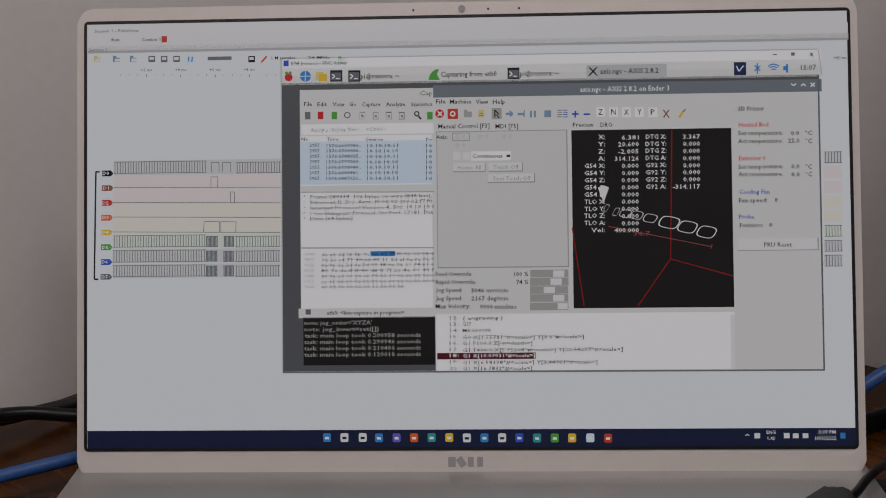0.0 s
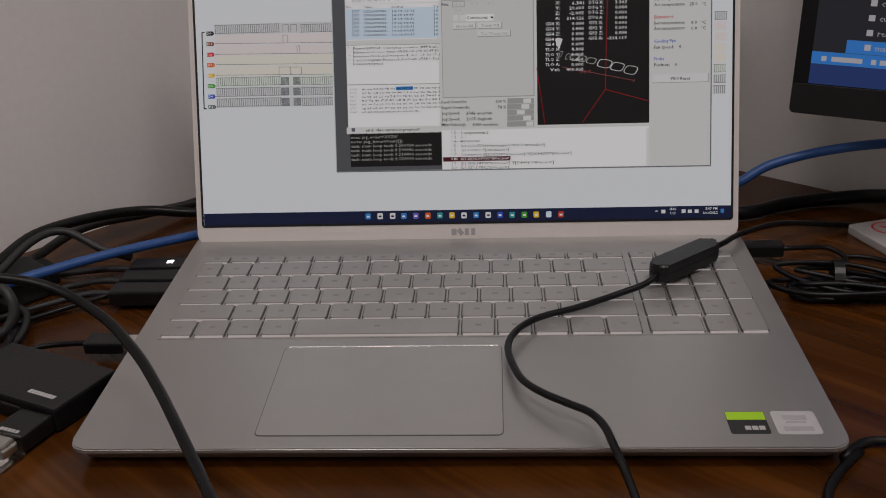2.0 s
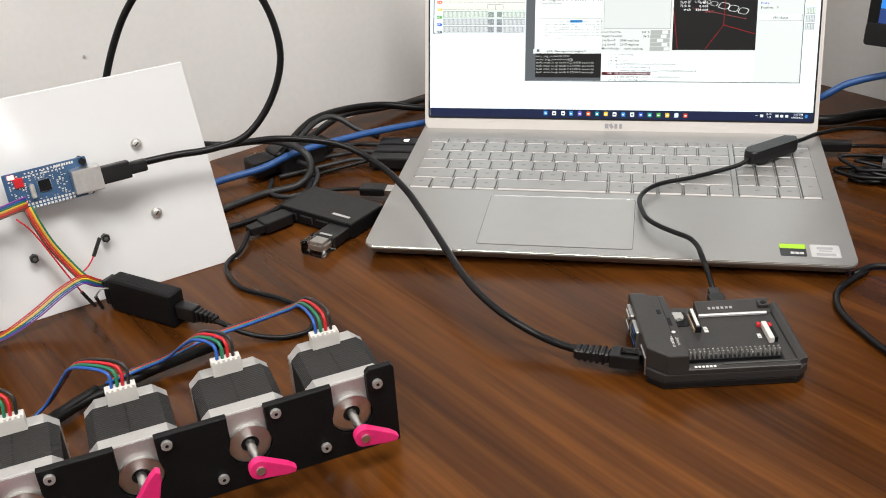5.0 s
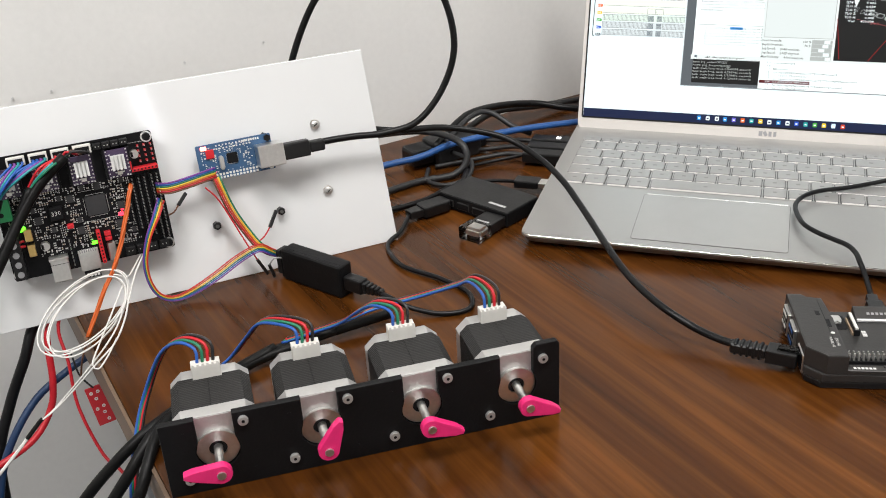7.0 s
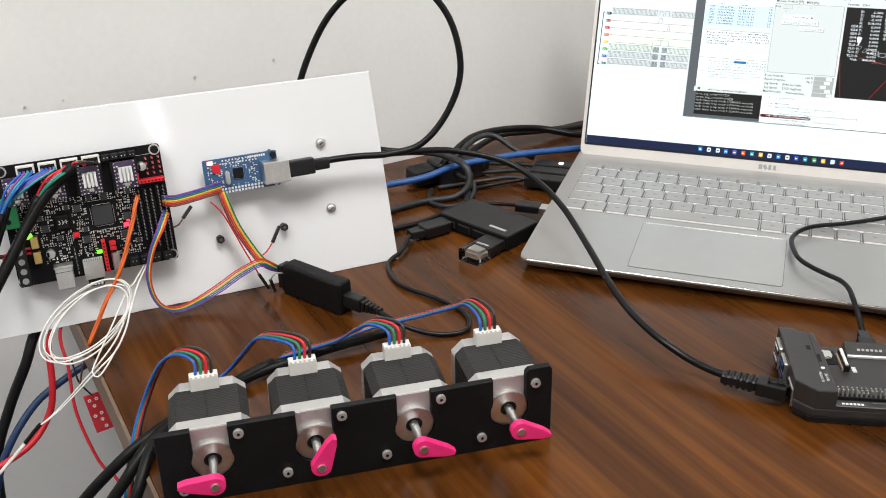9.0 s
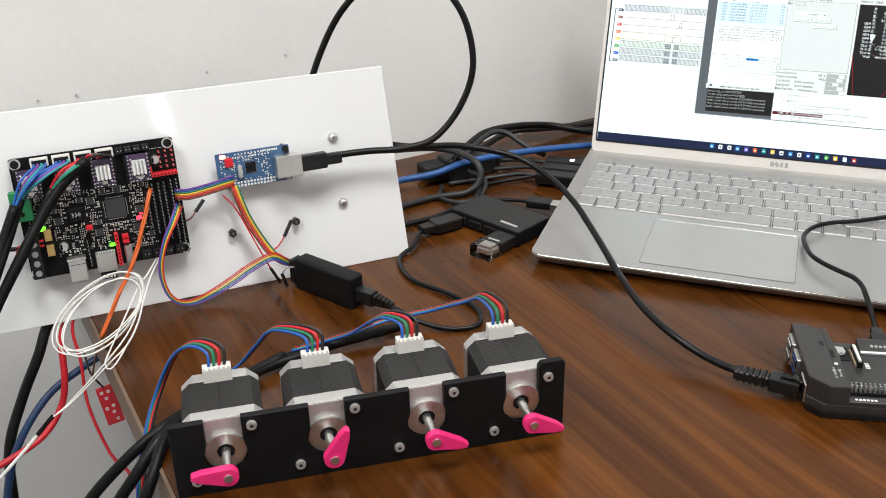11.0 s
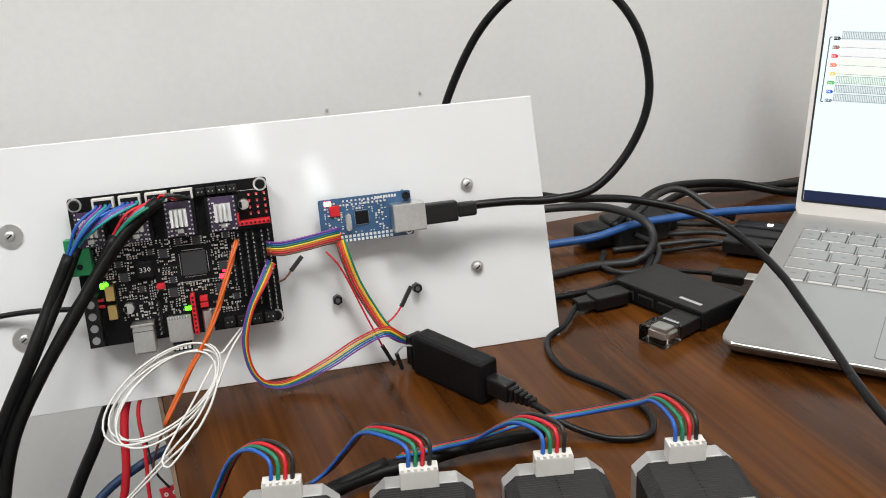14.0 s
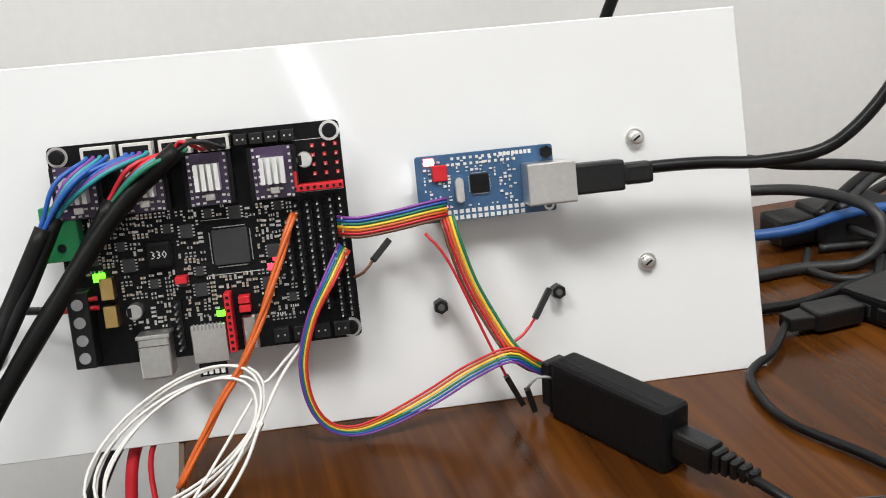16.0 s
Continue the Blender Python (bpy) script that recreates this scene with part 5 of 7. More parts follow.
chip("seam", 0.0246, 0.0364, 0.0066, 0.0070, 0.0110, CHIPGREY, usb, 0.0016)
chip("mouth", 0.0265, 0.0345, -0.0064, -0.0055, 0.0078, CHIP, usb, 0.0030)
slot = chip("card_slot", 0.0435, 0.0575, -0.0045, 0.0110, 0.0020, TIN, label="metal memory card slot", bevel=0.0003)
chip("memory_card", 0.0450, 0.0560, -0.0100, -0.0046, 0.0010, CHIP, slot, 0.0021)
for k in range(4):
    chip("card_print", 0.0462 + 0.0024 * k, 0.0478 + 0.0024 * k, -0.0092, -0.0066, 0.00012, SILK, slot, 0.0031)
for k in range(8):
    chip("contact", 0.0448 + 0.0015 * k, 0.0454 + 0.0015 * k, 0.0090, 0.0118, 0.0003, LABELGREY, slot, 0.0036)
chip("usb_c_socket", 0.0640, 0.0700, -0.0010, 0.0130, 0.0032, TIN, bevel=0.0008)
term = chip("power_terminal", 0.0005, 0.0085, 0.0010, 0.0310, 0.0105, BLACK, label="black screw terminal block", bevel=0.0004)
for k in range(4):
    part("terminal_screw", moved(drum(0.0022, 0.0121, 0.0128, 14), pose(0.0045, 0.0052 + 0.0070 * k, 0)), LABELGREY, term)
term = chip("green_terminal", -0.0050, 0.0085, 0.0430, 0.0640, 0.0085, GREENPL, label="green plug-in terminal", bevel=0.0004)
for k in range(2):
    part("terminal_hole", moved(drum(0.0017, 0.0101, 0.0105, 12), pose(0.0018, 0.0482 + 0.0100 * k, 0)), CHIP, term)
for k in range(4):
    x = 0.0103 + 0.0245 * k
    drv = chip("driver_module", x - 0.0076, x + 0.0076, 0.0585, 0.0785, 0.0016, PCBPURPLE, z=0.0090, label="purple motor driver module")
    part("header_strip", box(x - 0.0092, x - 0.0070, 0.0585, 0.0785, 0.0016, 0.0098), CHIP, drv)
    part("header_strip", box(x + 0.0070, x + 0.0092, 0.0585, 0.0785, 0.0016, 0.0098), CHIP, drv)
    tagged(part("solder_pads", studs(x - 0.0068, x + 0.0068, 0.0593, 0.0777, 2, 8, 0.0009, 0.0006, 0.0106), TIN, drv), kind="stuff")
    bits = bmesh.new()
    for u in range(5):
        for v in range(7):
            px, py = x - 0.0056 + 0.0025 * u, 0.0592 + 0.0026 * v
            if (u * 3 + v * 5 + k) % 4 and not (0.0625 < py < 0.0755 and abs(px - x) < 0.0052):
                box(px, px + 0.0013, py, py + 0.0008, 0.0106, 0.0110, 0, 1, bits)
    tagged(part("module_marks", bits, SILK, drv, "white print and small parts"), kind="stuff")
    sink = bmesh.new()
    box(x - 0.0046, x + 0.0046, 0.0645, 0.0745, 0.0106, 0.0120, 0.0, 1, sink)
    for f in range(4):
        box(x - 0.0046 + 0.00255 * f, x - 0.0030 + 0.00255 * f, 0.0645, 0.0745, 0.0120, 0.0165, 0.0, 1, sink)
    part("heat_sink", sink, SINK, drv, "finned silver heat sink")
    chip("trimmer", x - 0.0018, x + 0.0018, 0.0605, 0.0630, 0.0012, TIN, drv, 0.0106)
for k in range(4):
    x = 0.0190 + 0.0145 * k
    plug = chip("motor_plug", x - 0.0060, x + 0.0060, 0.0790, 0.0850, 0.0066, WHITEPL, label="white motor plug")
    chip("plug_inset", x - 0.0048, x + 0.0048, 0.0800, 0.0838, 0.0004, CHIP, plug, 0.0080)
red = bmesh.new()
box(0.0900, 0.1100, 0.0600, 0.0626, 0.0016, 0.0100, 0.0002, 1, red)
box(0.0900, 0.0926, 0.0626, 0.0680, 0.0016, 0.0100, 0.0002, 1, red)
red_header = part("red_header", red, REDPL, board, "red pin header of an empty driver slot")
tagged(part("header_holes", studs(0.0913, 0.1088, 0.0613, 0.0613, 8, 1, 0.0011, 0.0004, 0.0098), CHIP, red_header), kind="stuff")
jumpers = part("pin_header", studs(0.0995, 0.1085, 0.0660, 0.0770, 3, 4, 0.0014, 0.0022, 0.0016), REDPL, board, "small red pin bases of an empty driver slot")
tagged(jumpers, "small red pin bases of an empty driver slot", kind="stuff")
tagged(part("pins", studs(0.0995, 0.1085, 0.0660, 0.0770, 3, 4, 0.0006, 0.0040, 0.0042), TIN, jumpers), kind="stuff")
strip = part("red_header", box(0.0588, 0.0614, 0.0000, 0.0235, 0.0016, 0.0100, 0.0002, 1), REDPL, board, "tall red pin header")
tagged(part("header_holes", studs(0.0601, 0.0601, 0.0016, 0.0220, 1, 9, 0.0011, 0.0004, 0.0098), CHIP, strip), kind="stuff")
for x0, y0 in ((0.0640, 0.0150), (0.0640, 0.0185), (0.0410, 0.0290)):
    chip("red_jumper", x0, x0 + 0.0045, y0, y0 + 0.0028, 0.0060, REDPL)
for cx, cy in ((0.0960, 0.0720), (0.0240, 0.0200)):
    cap = part("capacitor", moved(drum(0.0031, 0.0016, 0.0075, 20, 0.0004), pose(cx, cy, 0)), TIN, board, "round aluminium capacitor")
    part("polarity_mark", moved(box(-0.0026, -0.0010, -0.0018, 0.0018, 0.0075, 0.0077), pose(cx, cy, 0)), CHIP, cap)
coil = chip("inductor", 0.0310, 0.0410, 0.0360, 0.0460, 0.0040, CHIP, label="square black inductor", bevel=0.0010)
lettering("330", 0.0030, SILK, coil, pose(0.0360, 0.0410, 0.00566))
for x0, y0 in ((0.0125, 0.0150), (0.0125, 0.0260)):
    chip("blade_fuse", x0, x0 + 0.0050, y0, y0 + 0.0085, 0.0060, GOLD, label="amber fuse in its clip")
for x, y0, y1 in ((0.0950, 0.0120, 0.0560), (0.0990, 0.0120, 0.0560), (0.1040, 0.0080, 0.0570), (0.1078, 0.0080, 0.0570), (0.0905, 0.0180, 0.0560), (0.0862, 0.0250, 0.0500), (0.0400, 0.0020, 0.0220)):
    row = part("pin_header", box(x - 0.0013, x + 0.0013, y0, y1, 0.0016, 0.0042), CHIP, board, "black pin header")
    n = int((y1 - y0) / 0.00254)
    tagged(part("pins", studs(x, x, y0 + 0.0013, y1 - 0.0013, 1, n, 0.0007, 0.0060, 0.0042), TIN, row), kind="stuff")
for x0 in (0.0760, 0.0840, 0.0920, 0.1000):
    sw = chip("jst_socket", x0, x0 + 0.0062, 0.0012, 0.0068, 0.0060, BLACK)
    tagged(part("pins", studs(x0 + 0.0018, x0 + 0.0044, 0.0040, 0.0040, 2, 1, 0.0007, 0.0005, 0.0074), TIN, sw), kind="stuff")
for x0 in (0.0640, 0.0700, 0.0760, 0.0820, 0.0880):
    sw = chip("fan_socket", x0, x0 + 0.0052, 0.0800, 0.0842, 0.0060, BLACK)
    tagged(part("pins", studs(x0 + 0.0015, x0 + 0.0037, 0.0821, 0.0821, 2, 1, 0.0007, 0.0005, 0.0074), TIN, sw), kind="stuff")
rng = random.Random(7)
tins, tans, darks, inks = bmesh.new(), bmesh.new(), bmesh.new(), bmesh.new()
taken = [(0.053, 0.073, 0.031, 0.051), (0.0295, 0.0425, 0.0345, 0.0475), (0.0, 0.019, 0.0, 0.0345), (0.0205, 0.0285, 0.0165, 0.0240), (0.0235, 0.0375, -0.007, 0.0115), (0.0428, 0.0600, -0.005, 0.0118), (0.0570, 0.0690, 0.0, 0.0240), (0.0885, 0.11, 0.007, 0.058), (0.0845, 0.0878, 0.024, 0.051), (0.0380, 0.0418, 0.0, 0.0235)]


def free(x0, x1, y0, y1):
    """True when this stretch of the board is still empty; it is then taken."""
    if x0 < 0.003 or x1 > 0.107 or y0 < 0.009 or y1 > 0.0578:
        return False
    if any(x0 < d and x1 > c and y0 < f and y1 > e for c, d, e, f in taken):
        return False
    taken.append((x0, x1, y0, y1))
    return True


def bit(bm, x0, x1, y0, y1, h):
    box(x0, x1, y0, y1, 0.0016, 0.0016 + h, 0, 1, bm)


for w, l, n, tries in ((0.0046, 0.0052, 4, 30), (0.0030, 0.0036, 3, 60)):
    for k in range(tries):  # small chips with legs down two sides
        x, y = round(rng.uniform(0.004, 0.100), 4), round(rng.uniform(0.009, 0.054), 4)
        if free(x - 0.0012, x + w + 0.0012, y - 0.0006, y + l + 0.0006):
            bit(darks, x, x + w, y, y + l, 0.0013)
            for i in range(n):
                yy = y + l * (i + 0.5) / n
                bit(tins, x - 0.0009, x, yy - 0.00028, yy + 0.00028, 0.0005)
                bit(tins, x + w, x + w + 0.0009, yy - 0.00028, yy + 0.00028, 0.0005)
for k in range(6000):  # rows of resistors and capacitors, each with two tinned ends
    x, y, n, upright = round(rng.uniform(0.003, 0.105), 4), round(rng.uniform(0.009, 0.057), 4), rng.choice((1, 1, 1, 2, 3, 4, 6)), rng.random() < 0.5
    w, l, p = 0.0009, 0.0019, 0.00165
    dx, dy = (n * p, l) if upright else (l, n * p)
    if not free(x - 0.00012, x + dx - 0.0004, y - 0.00015, y + dy + 0.0):
        continue
    body, h = rng.choice(((tans, 0.0008), (darks, 0.0005), (tins, 0.0006)))
    for i in range(n):
        if upright:
            u = x + i * p
            bit(tins, u, u + w, y, y + 0.0005, h), bit(body, u, u + w, y + 0.0005, y + l - 0.0005, h - 0.00005), bit(tins, u, u + w, y + l - 0.0005, y + l, h)
        else:
            v = y + i * p
            bit(tins, x, x + 0.0005, v, v + w, h), bit(body, x + 0.0005, x + l - 0.0005, v, v + w, h - 0.00005), bit(tins, x + l - 0.0005, x + l, v, v + w, h)
for k in range(260):  # short lines of print too small to read
    x, y, n = rng.uniform(0.003, 0.103), rng.uniform(0.009, 0.0575), rng.choice((2, 3, 4))
    if free(x, x + n * 0.0009, y, y + 0.0011):
        for i in range(n):
            bit(inks, x + 0.0009 * i, x + 0.0009 * i + 0.0005, y, y + 0.0010, 0.0001)
for x0, x1, y0, y1 in ((0.0885, 0.1100, 0.0590, 0.0592), (0.0885, 0.1100, 0.0795, 0.0797), (0.0530, 0.0740, 0.0300, 0.0302), (0.0530, 0.0740, 0.0520, 0.0522)):
    bit(inks, x0, x1, y0, y1, 0.0001)
for bm, mat, label in ((tins, TIN, "tinned ends of small parts"), (tans, TANPART, "tan small capacitors"), (darks, CHIPGREY, "dark small chips"), (inks, SILK, "white printed marks")):
    tagged(part("small_components", bm, mat, board, label), kind="stuff")


def led(x, y, z, color, strength, parent, size=0.0011):
    return part("indicator_light", moved(box(-size, size, -size * 0.7, size * 0.7, 0, 0.0008, 0.0002, 1), pose(x, y, z)), glow("lit_indicator", color, strength), parent, "glowing indicator light")


led(0.0120, 0.0345, 0.0030, (0.10, 1.0, 0.02), 4, board, 0.0024)
led(0.0565, 0.0150, 0.0036, (0.10, 1.0, 0.02), 4, board, 0.0018)
led(0.0785, 0.0310, 0.0016, (1.0, 0.03, 0.06), 4, board, 0.0019)
led(0.0800, 0.0340, 0.0016, (1.0, 0.03, 0.06), 3, board)

# ---- network module on the panel ----
MODULE = PANEL @ pose(-0.147, 0.081, 0.010)
module = thing("network_module", MODULE, "blue network module with a metal jack on the panel", "circuit board")
part("pcb", prism(rounded(0, 0.056, 0, 0.027, 0.001, 2), 0.0, 0.0016, 0.0002, 1), PCBBLUE, module)
jack = part("network_jack", box(0.0425, 0.0620, 0.0040, 0.0205, 0.0016, 0.0150, 0.0006, 2), TIN, module, "metal network jack")
part("jack_mouth", box(0.0616, 0.0624, 0.0065, 0.0180, 0.0035, 0.0125), CHIP, jack)
ch = part("chip", box(0.0215, 0.0290, 0.0105, 0.0180, 0.0016, 0.0029, 0.0002, 1), CHIP, module)
lg = studs(0.0222, 0.0283, 0.0100, 0.0185, 12, 2, 0.0003, 0.0004, 0.0016)
tagged(part("chip_legs", studs(0.0210, 0.0295, 0.0112, 0.0173, 2, 12, 0.0003, 0.0004, 0.0016, lg), TIN, ch), kind="stuff")
part("crystal", prism(rounded(0.0150, 0.0185, 0.0070, 0.0175, 0.0017, 4), 0.0016, 0.0050, 0.0005, 2), TIN, module, "oval metal crystal")
# red glow of the indicator light, put into the regulator's colour
part("regulator", box(0.0065, 0.0125, 0.0165, 0.0230, 0.0016, 0.0032, 0.0003, 1), REDPL, module)
tagged(part("pin_pads", studs(0.0120, 0.0420, 0.0012, 0.0036, 13, 2, 0.0016, 0.0003, 0.0016), SILK, module), kind="stuff")
tagged(part("pin_pads", studs(0.0150, 0.0400, 0.0226, 0.0250, 11, 2, 0.0011, 0.0003, 0.0016), SILK, module), kind="stuff")
part("corner_pillar", moved(drum(0.0026, -0.0098, 0.0042, 6), pose(0.0530, 0.0240, 0)), CHIP, module)
part("corner_hole", moved(ring(0.0013, 0.0022, 0.0016, 0.0019, 18), pose(0.0530, 0.0025, 0)), TIN, module)
part("standoff", moved(drum(0.0028, -0.0098, 0.0, 6), pose(0.0060, 0.0040, 0)), BLACK, module)
b = bmesh.new()
for k in range(170):
    x, y = 0.003 + 0.0019 * rng.randrange(20), 0.0055 + 0.0014 * rng.randrange(14)
    if 0.014 < x < 0.031 and 0.006 < y < 0.019:
        continue
    box(x, x + rng.choice((0.0006, 0.0012)), y, y + rng.choice((0.0005, 0.0009)), 0.0016, 0.0022, 0, 1, b)
tagged(part("small_components", b, SILK, module, "white small parts"), kind="stuff")
for k in range(8):
    part("print_bar", box(0.0340 + 0.0017 * k, 0.0352 + 0.0017 * k, 0.0242, 0.0258, 0.0016, 0.0017), SILK, module)
led(0.0055, 0.0245, 0.0016, (1.0, 0.10, 0.07), 14, module, 0.0021)
led(0.0110, 0.0060, 0.0016, (1.0, 0.10, 0.30), 5, module, 0.0007)

# ---- logic analyser on the desk ----
ANALYSER = pose(-0.3110, -0.0935, 0, 0, 0, -18)
analyser = thing("logic_analyser", ANALYSER, "small black logic analyser standing on its narrow side", "analyser")
part("shell", box(-0.0300, 0.0300, -0.0072, 0.0072, 0.0, 0.0262, 0.0026, 3), MATBLACK, analyser)
part("seam", box(-0.0280, 0.0280, -0.0034, -0.0031, 0.0100, 0.0263), CHIP, analyser)
part("pin_block", box(-0.0372, -0.0290, -0.0054, 0.0054, 0.0030, 0.0226, 0.0006, 1), BLACK, analyser)
part("rim", box(-0.0318, -0.0300, -0.0064, 0.0064, 0.0016, 0.0244, 0.0006, 1), MATBLACK, analyser)

# ---- leads on the panel ----


def ribbon(name, label, points, colors, across, spread=0.00135, r=0.00066, turn=0.0):
    """A flat ribbon of thin wires in the panel's axes, side by side along a direction."""
    ob = thing(name, PANEL, label, "ribbon cable")
    side = Vector(across).normalized()
    mid = (len(colors) - 1) / 2
    for k, c in enumerate(colors):
        pts = []
        for i, p in enumerate(points):
            a = side if not isinstance(turn, (list, tuple)) else Matrix.Rotation(radians(turn[i]), 3, "Z") @ side
            gap = spread[i] if isinstance(spread, tuple) else spread
            pts.append(Vector(p) + a * (k - mid) * gap)
        part("wire", tube(pts, r, 6, 0.003), WIRES[c], ob, c + " wire", True)
    return ob


RAINBOW = ("brown", "red", "orange", "yellow", "green", "blue", "purple")
ribbon("ribbon_cable", "rainbow ribbon cable between controller board and network module", [(-0.180, 0.0845, 0.0150), (-0.172, 0.0835, 0.0185), (-0.158, 0.0845, 0.0175), (-0.145, 0.0862, 0.0165), (-0.136, 0.0868, 0.0135)], RAINBOW, (0, 1, 0.15), 0.0013)
ribbon("ribbon_cable", "rainbow ribbon cable from network module to logic analyser", [(-0.1365, 0.0830, 0.0140), (-0.1345, 0.0720, 0.0170), (-0.1300, 0.0560, 0.0165), (-0.1230, 0.0400, 0.0165), (-0.1160, 0.0270, 0.0190), (-0.1080, 0.0190, 0.0175), (-0.1005, 0.0145, 0.0130)], ("brown", "red", "orange", "yellow", "green"), (1, 0.35, 0))
ribbon("ribbon_cable", "looping rainbow ribbon cable from controller board to logic analyser", [(-0.1785, 0.0760, 0.0150), (-0.1850, 0.0660, 0.0220), (-0.1940, 0.0510, 0.0240), (-0.1995, 0.0330, 0.0230), (-0.1985, 0.0160, 0.0210), (-0.1925, 0.0050, 0.0190), (-0.1820, 0.0012, 0.0180), (-0.1680, 0.0040, 0.0175), (-0.1500, 0.0110, 0.0170), (-0.1330, 0.0200, 0.0190), (-0.1170, 0.0255, 0.0210), (-0.1080, 0.0200, 0.0185), (-0.1005, 0.0140, 0.0130)], ("red", "orange", "yellow", "green", "blue", "purple"), (-1, 0, 0),
       (0.0010, 0.0009, 0.0007, 0.0006, 0.00055, 0.0006, 0.0008, 0.0011, 0.0013, 0.0013, 0.0012, 0.0010, 0.0009), 0.00055, (-40, -20, 0, 10, 35, 65, 95, 110, 115, 115, 85, 60, 45))


def jumper(label, points, c, tip):
    """A loose lead with a black crimp housing at its end."""
    ob = thing("jumper_lead", PANEL, label, "lead")
    part("wire", tube(points, 0.0006, 6, 0.003), WIRES[c], ob, "", True)
    a, d = Vector(points[-1]), Vector(tip)
    way = (d - a).normalized()
    m = Matrix.Translation(a) @ way.to_track_quat("Z", "Y").to_matrix().to_4x4()
    part("crimp_housing", moved(box(-0.0012, 0.0012, -0.0012, 0.0012, 0, (d - a).length, 0.0002, 1), m), BLACK, ob)
    return ob


jumper("loose brown jumper lead with a black end", [(-0.176, 0.064, 0.018), (-0.172, 0.066, 0.021), (-0.168, 0.070, 0.020)], "brown", (-0.1605, 0.0770, 0.0160))
jumper("loose red jumper lead with a black end", [(-0.118, 0.028, 0.018), (-0.110, 0.032, 0.016), (-0.104, 0.037, 0.012)], "red", (-0.0960, 0.0480, 0.0080))
jumper("loose red jumper lead with a black end", [(-0.146, 0.078, 0.016), (-0.138, 0.066, 0.018), (-0.126, 0.034, 0.018), (-0.119, 0.016, 0.018)], "red", (-0.1125, 0.0020, 0.0150))
jumper("loose grey jumper lead with a black end", [(-0.101, 0.014, 0.022), (-0.107, 0.015, 0.022), (-0.111, 0.010, 0.019)], "grey", (-0.1080, -0.0010, 0.0160))

servo = thing("orange_lead", PANEL, "orange twisted lead hanging from the board", "lead")
SERVO = [(-0.1965, 0.0915, 0.0150), (-0.1995, 0.0850, 0.0200), (-0.2085, 0.0638, 0.0270), (-0.2190, 0.0425, 0.0330), (-0.2335, 0.0218, 0.0380), (-0.2490, -0.0030, 0.0445)]
for k in range(3):
    pts = []
    for i, p in enumerate(glide(SERVO, 0.006)):
        a = 2.1 * k + 0.55 * i
        pts.append((p.x + 0.0009 * math.cos(a), p.y + 0.0003 * math.sin(a), p.z + 0.0008 * math.sin(a)))
    part("wire", tube(pts, 0.00095, 7, 0.003), WIRES["orange"], servo, "", True)
part("tail", tube([(-0.2490, -0.0030, 0.0445), (-0.2560, -0.0170, 0.0460), (-0.2600, -0.0300, 0.0440)], 0.0007, 6, 0.003), WIRES["brown"], servo, "thin brown end", True)

# coil of white thermistor wire
coil = thing("white_wire_coil", PANEL, "loose coil of thin white wire hanging off the board", "wire coil")
pts = [(-0.2008, 0.0391, 0.0150), (-0.2070, 0.0355, 0.0280), (-0.2125, 0.0315, 0.0360)]
for i in range(84):
    a, k = radians(28 - 360 * i / 16), i / 16
    u, v = (1.0 + 0.07 * math.sin(2.3 * k)) * math.cos(a), (1.0 + 0.10 * math.sin(1.7 * k + 1)) * math.sin(a)
    pts.append((-0.2465 + 0.0295 * u + 0.0085 * v + 0.0016 * math.sin(3.1 * k), 0.0145 + 0.0062 * u + 0.0205 * v - 0.0014 * math.cos(2.6 * k), 0.0430 - 0.0030 * u - 0.0110 * v + 0.0010 * k))
pts += [(-0.2230, 0.0118, 0.0520), (-0.2322, 0.0009, 0.0620), (-0.2497, -0.0134, 0.0700), (-0.2783, -0.0404, 0.0600), (-0.2928, -0.0493, 0.0600)]
part("strand", tube(pts, 0.00062, 6, 0.003), WIRES["white"], coil, "", True)
part("strand", tube([(-0.1985, 0.0395, 0.0150), (-0.2080, 0.0310, 0.0320), (-0.2165, 0.0180, 0.0450), (-0.2230, 0.0060, 0.0540), (-0.2330, -0.0050, 0.0650), (-0.2480, -0.0150, 0.0700), (-0.2765, -0.0400, 0.0612), (-0.2925, -0.0488, 0.0600)], 0.0007, 6, 0.003), WIRES["white"], coil, "", True)
part("strand", tube([(-0.2190, 0.0260, 0.0400), (-0.2330, 0.0090, 0.0560), (-0.2440, -0.0040, 0.0680), (-0.2500, -0.0120, 0.0760), (-0.2470, -0.0150, 0.0800), (-0.2400, -0.0100, 0.0760), (-0.2310, -0.0010, 0.0680)], 0.0006, 6, 0.003), WIRES["white"], coil, "", True)
part("tie", moved(drum(0.0024, -0.0020, 0.0020, 12, 0.0006), Matrix.Translation((-0.2180, 0.0170, 0.0440)) @ pose(0, 0, 0, 80, 0, 62)), WHITEPL, coil, "white tie round the strands")
part("heat_shrink", tube([(-0.2900, -0.0470, 0.0602), (-0.2928, -0.0493, 0.0600), (-0.3024, -0.0582, 0.0600)], 0.0015, 8, 0.004), SLEEVE, coil, "black heat-shrink joint")
part("strand", tube([(-0.3015, -0.0575, 0.0600), (-0.3181, -0.0722, 0.0600), (-0.3400, -0.0900, 0.0600)], 0.0012, 6, 0.004), WIRES["white"], coil)

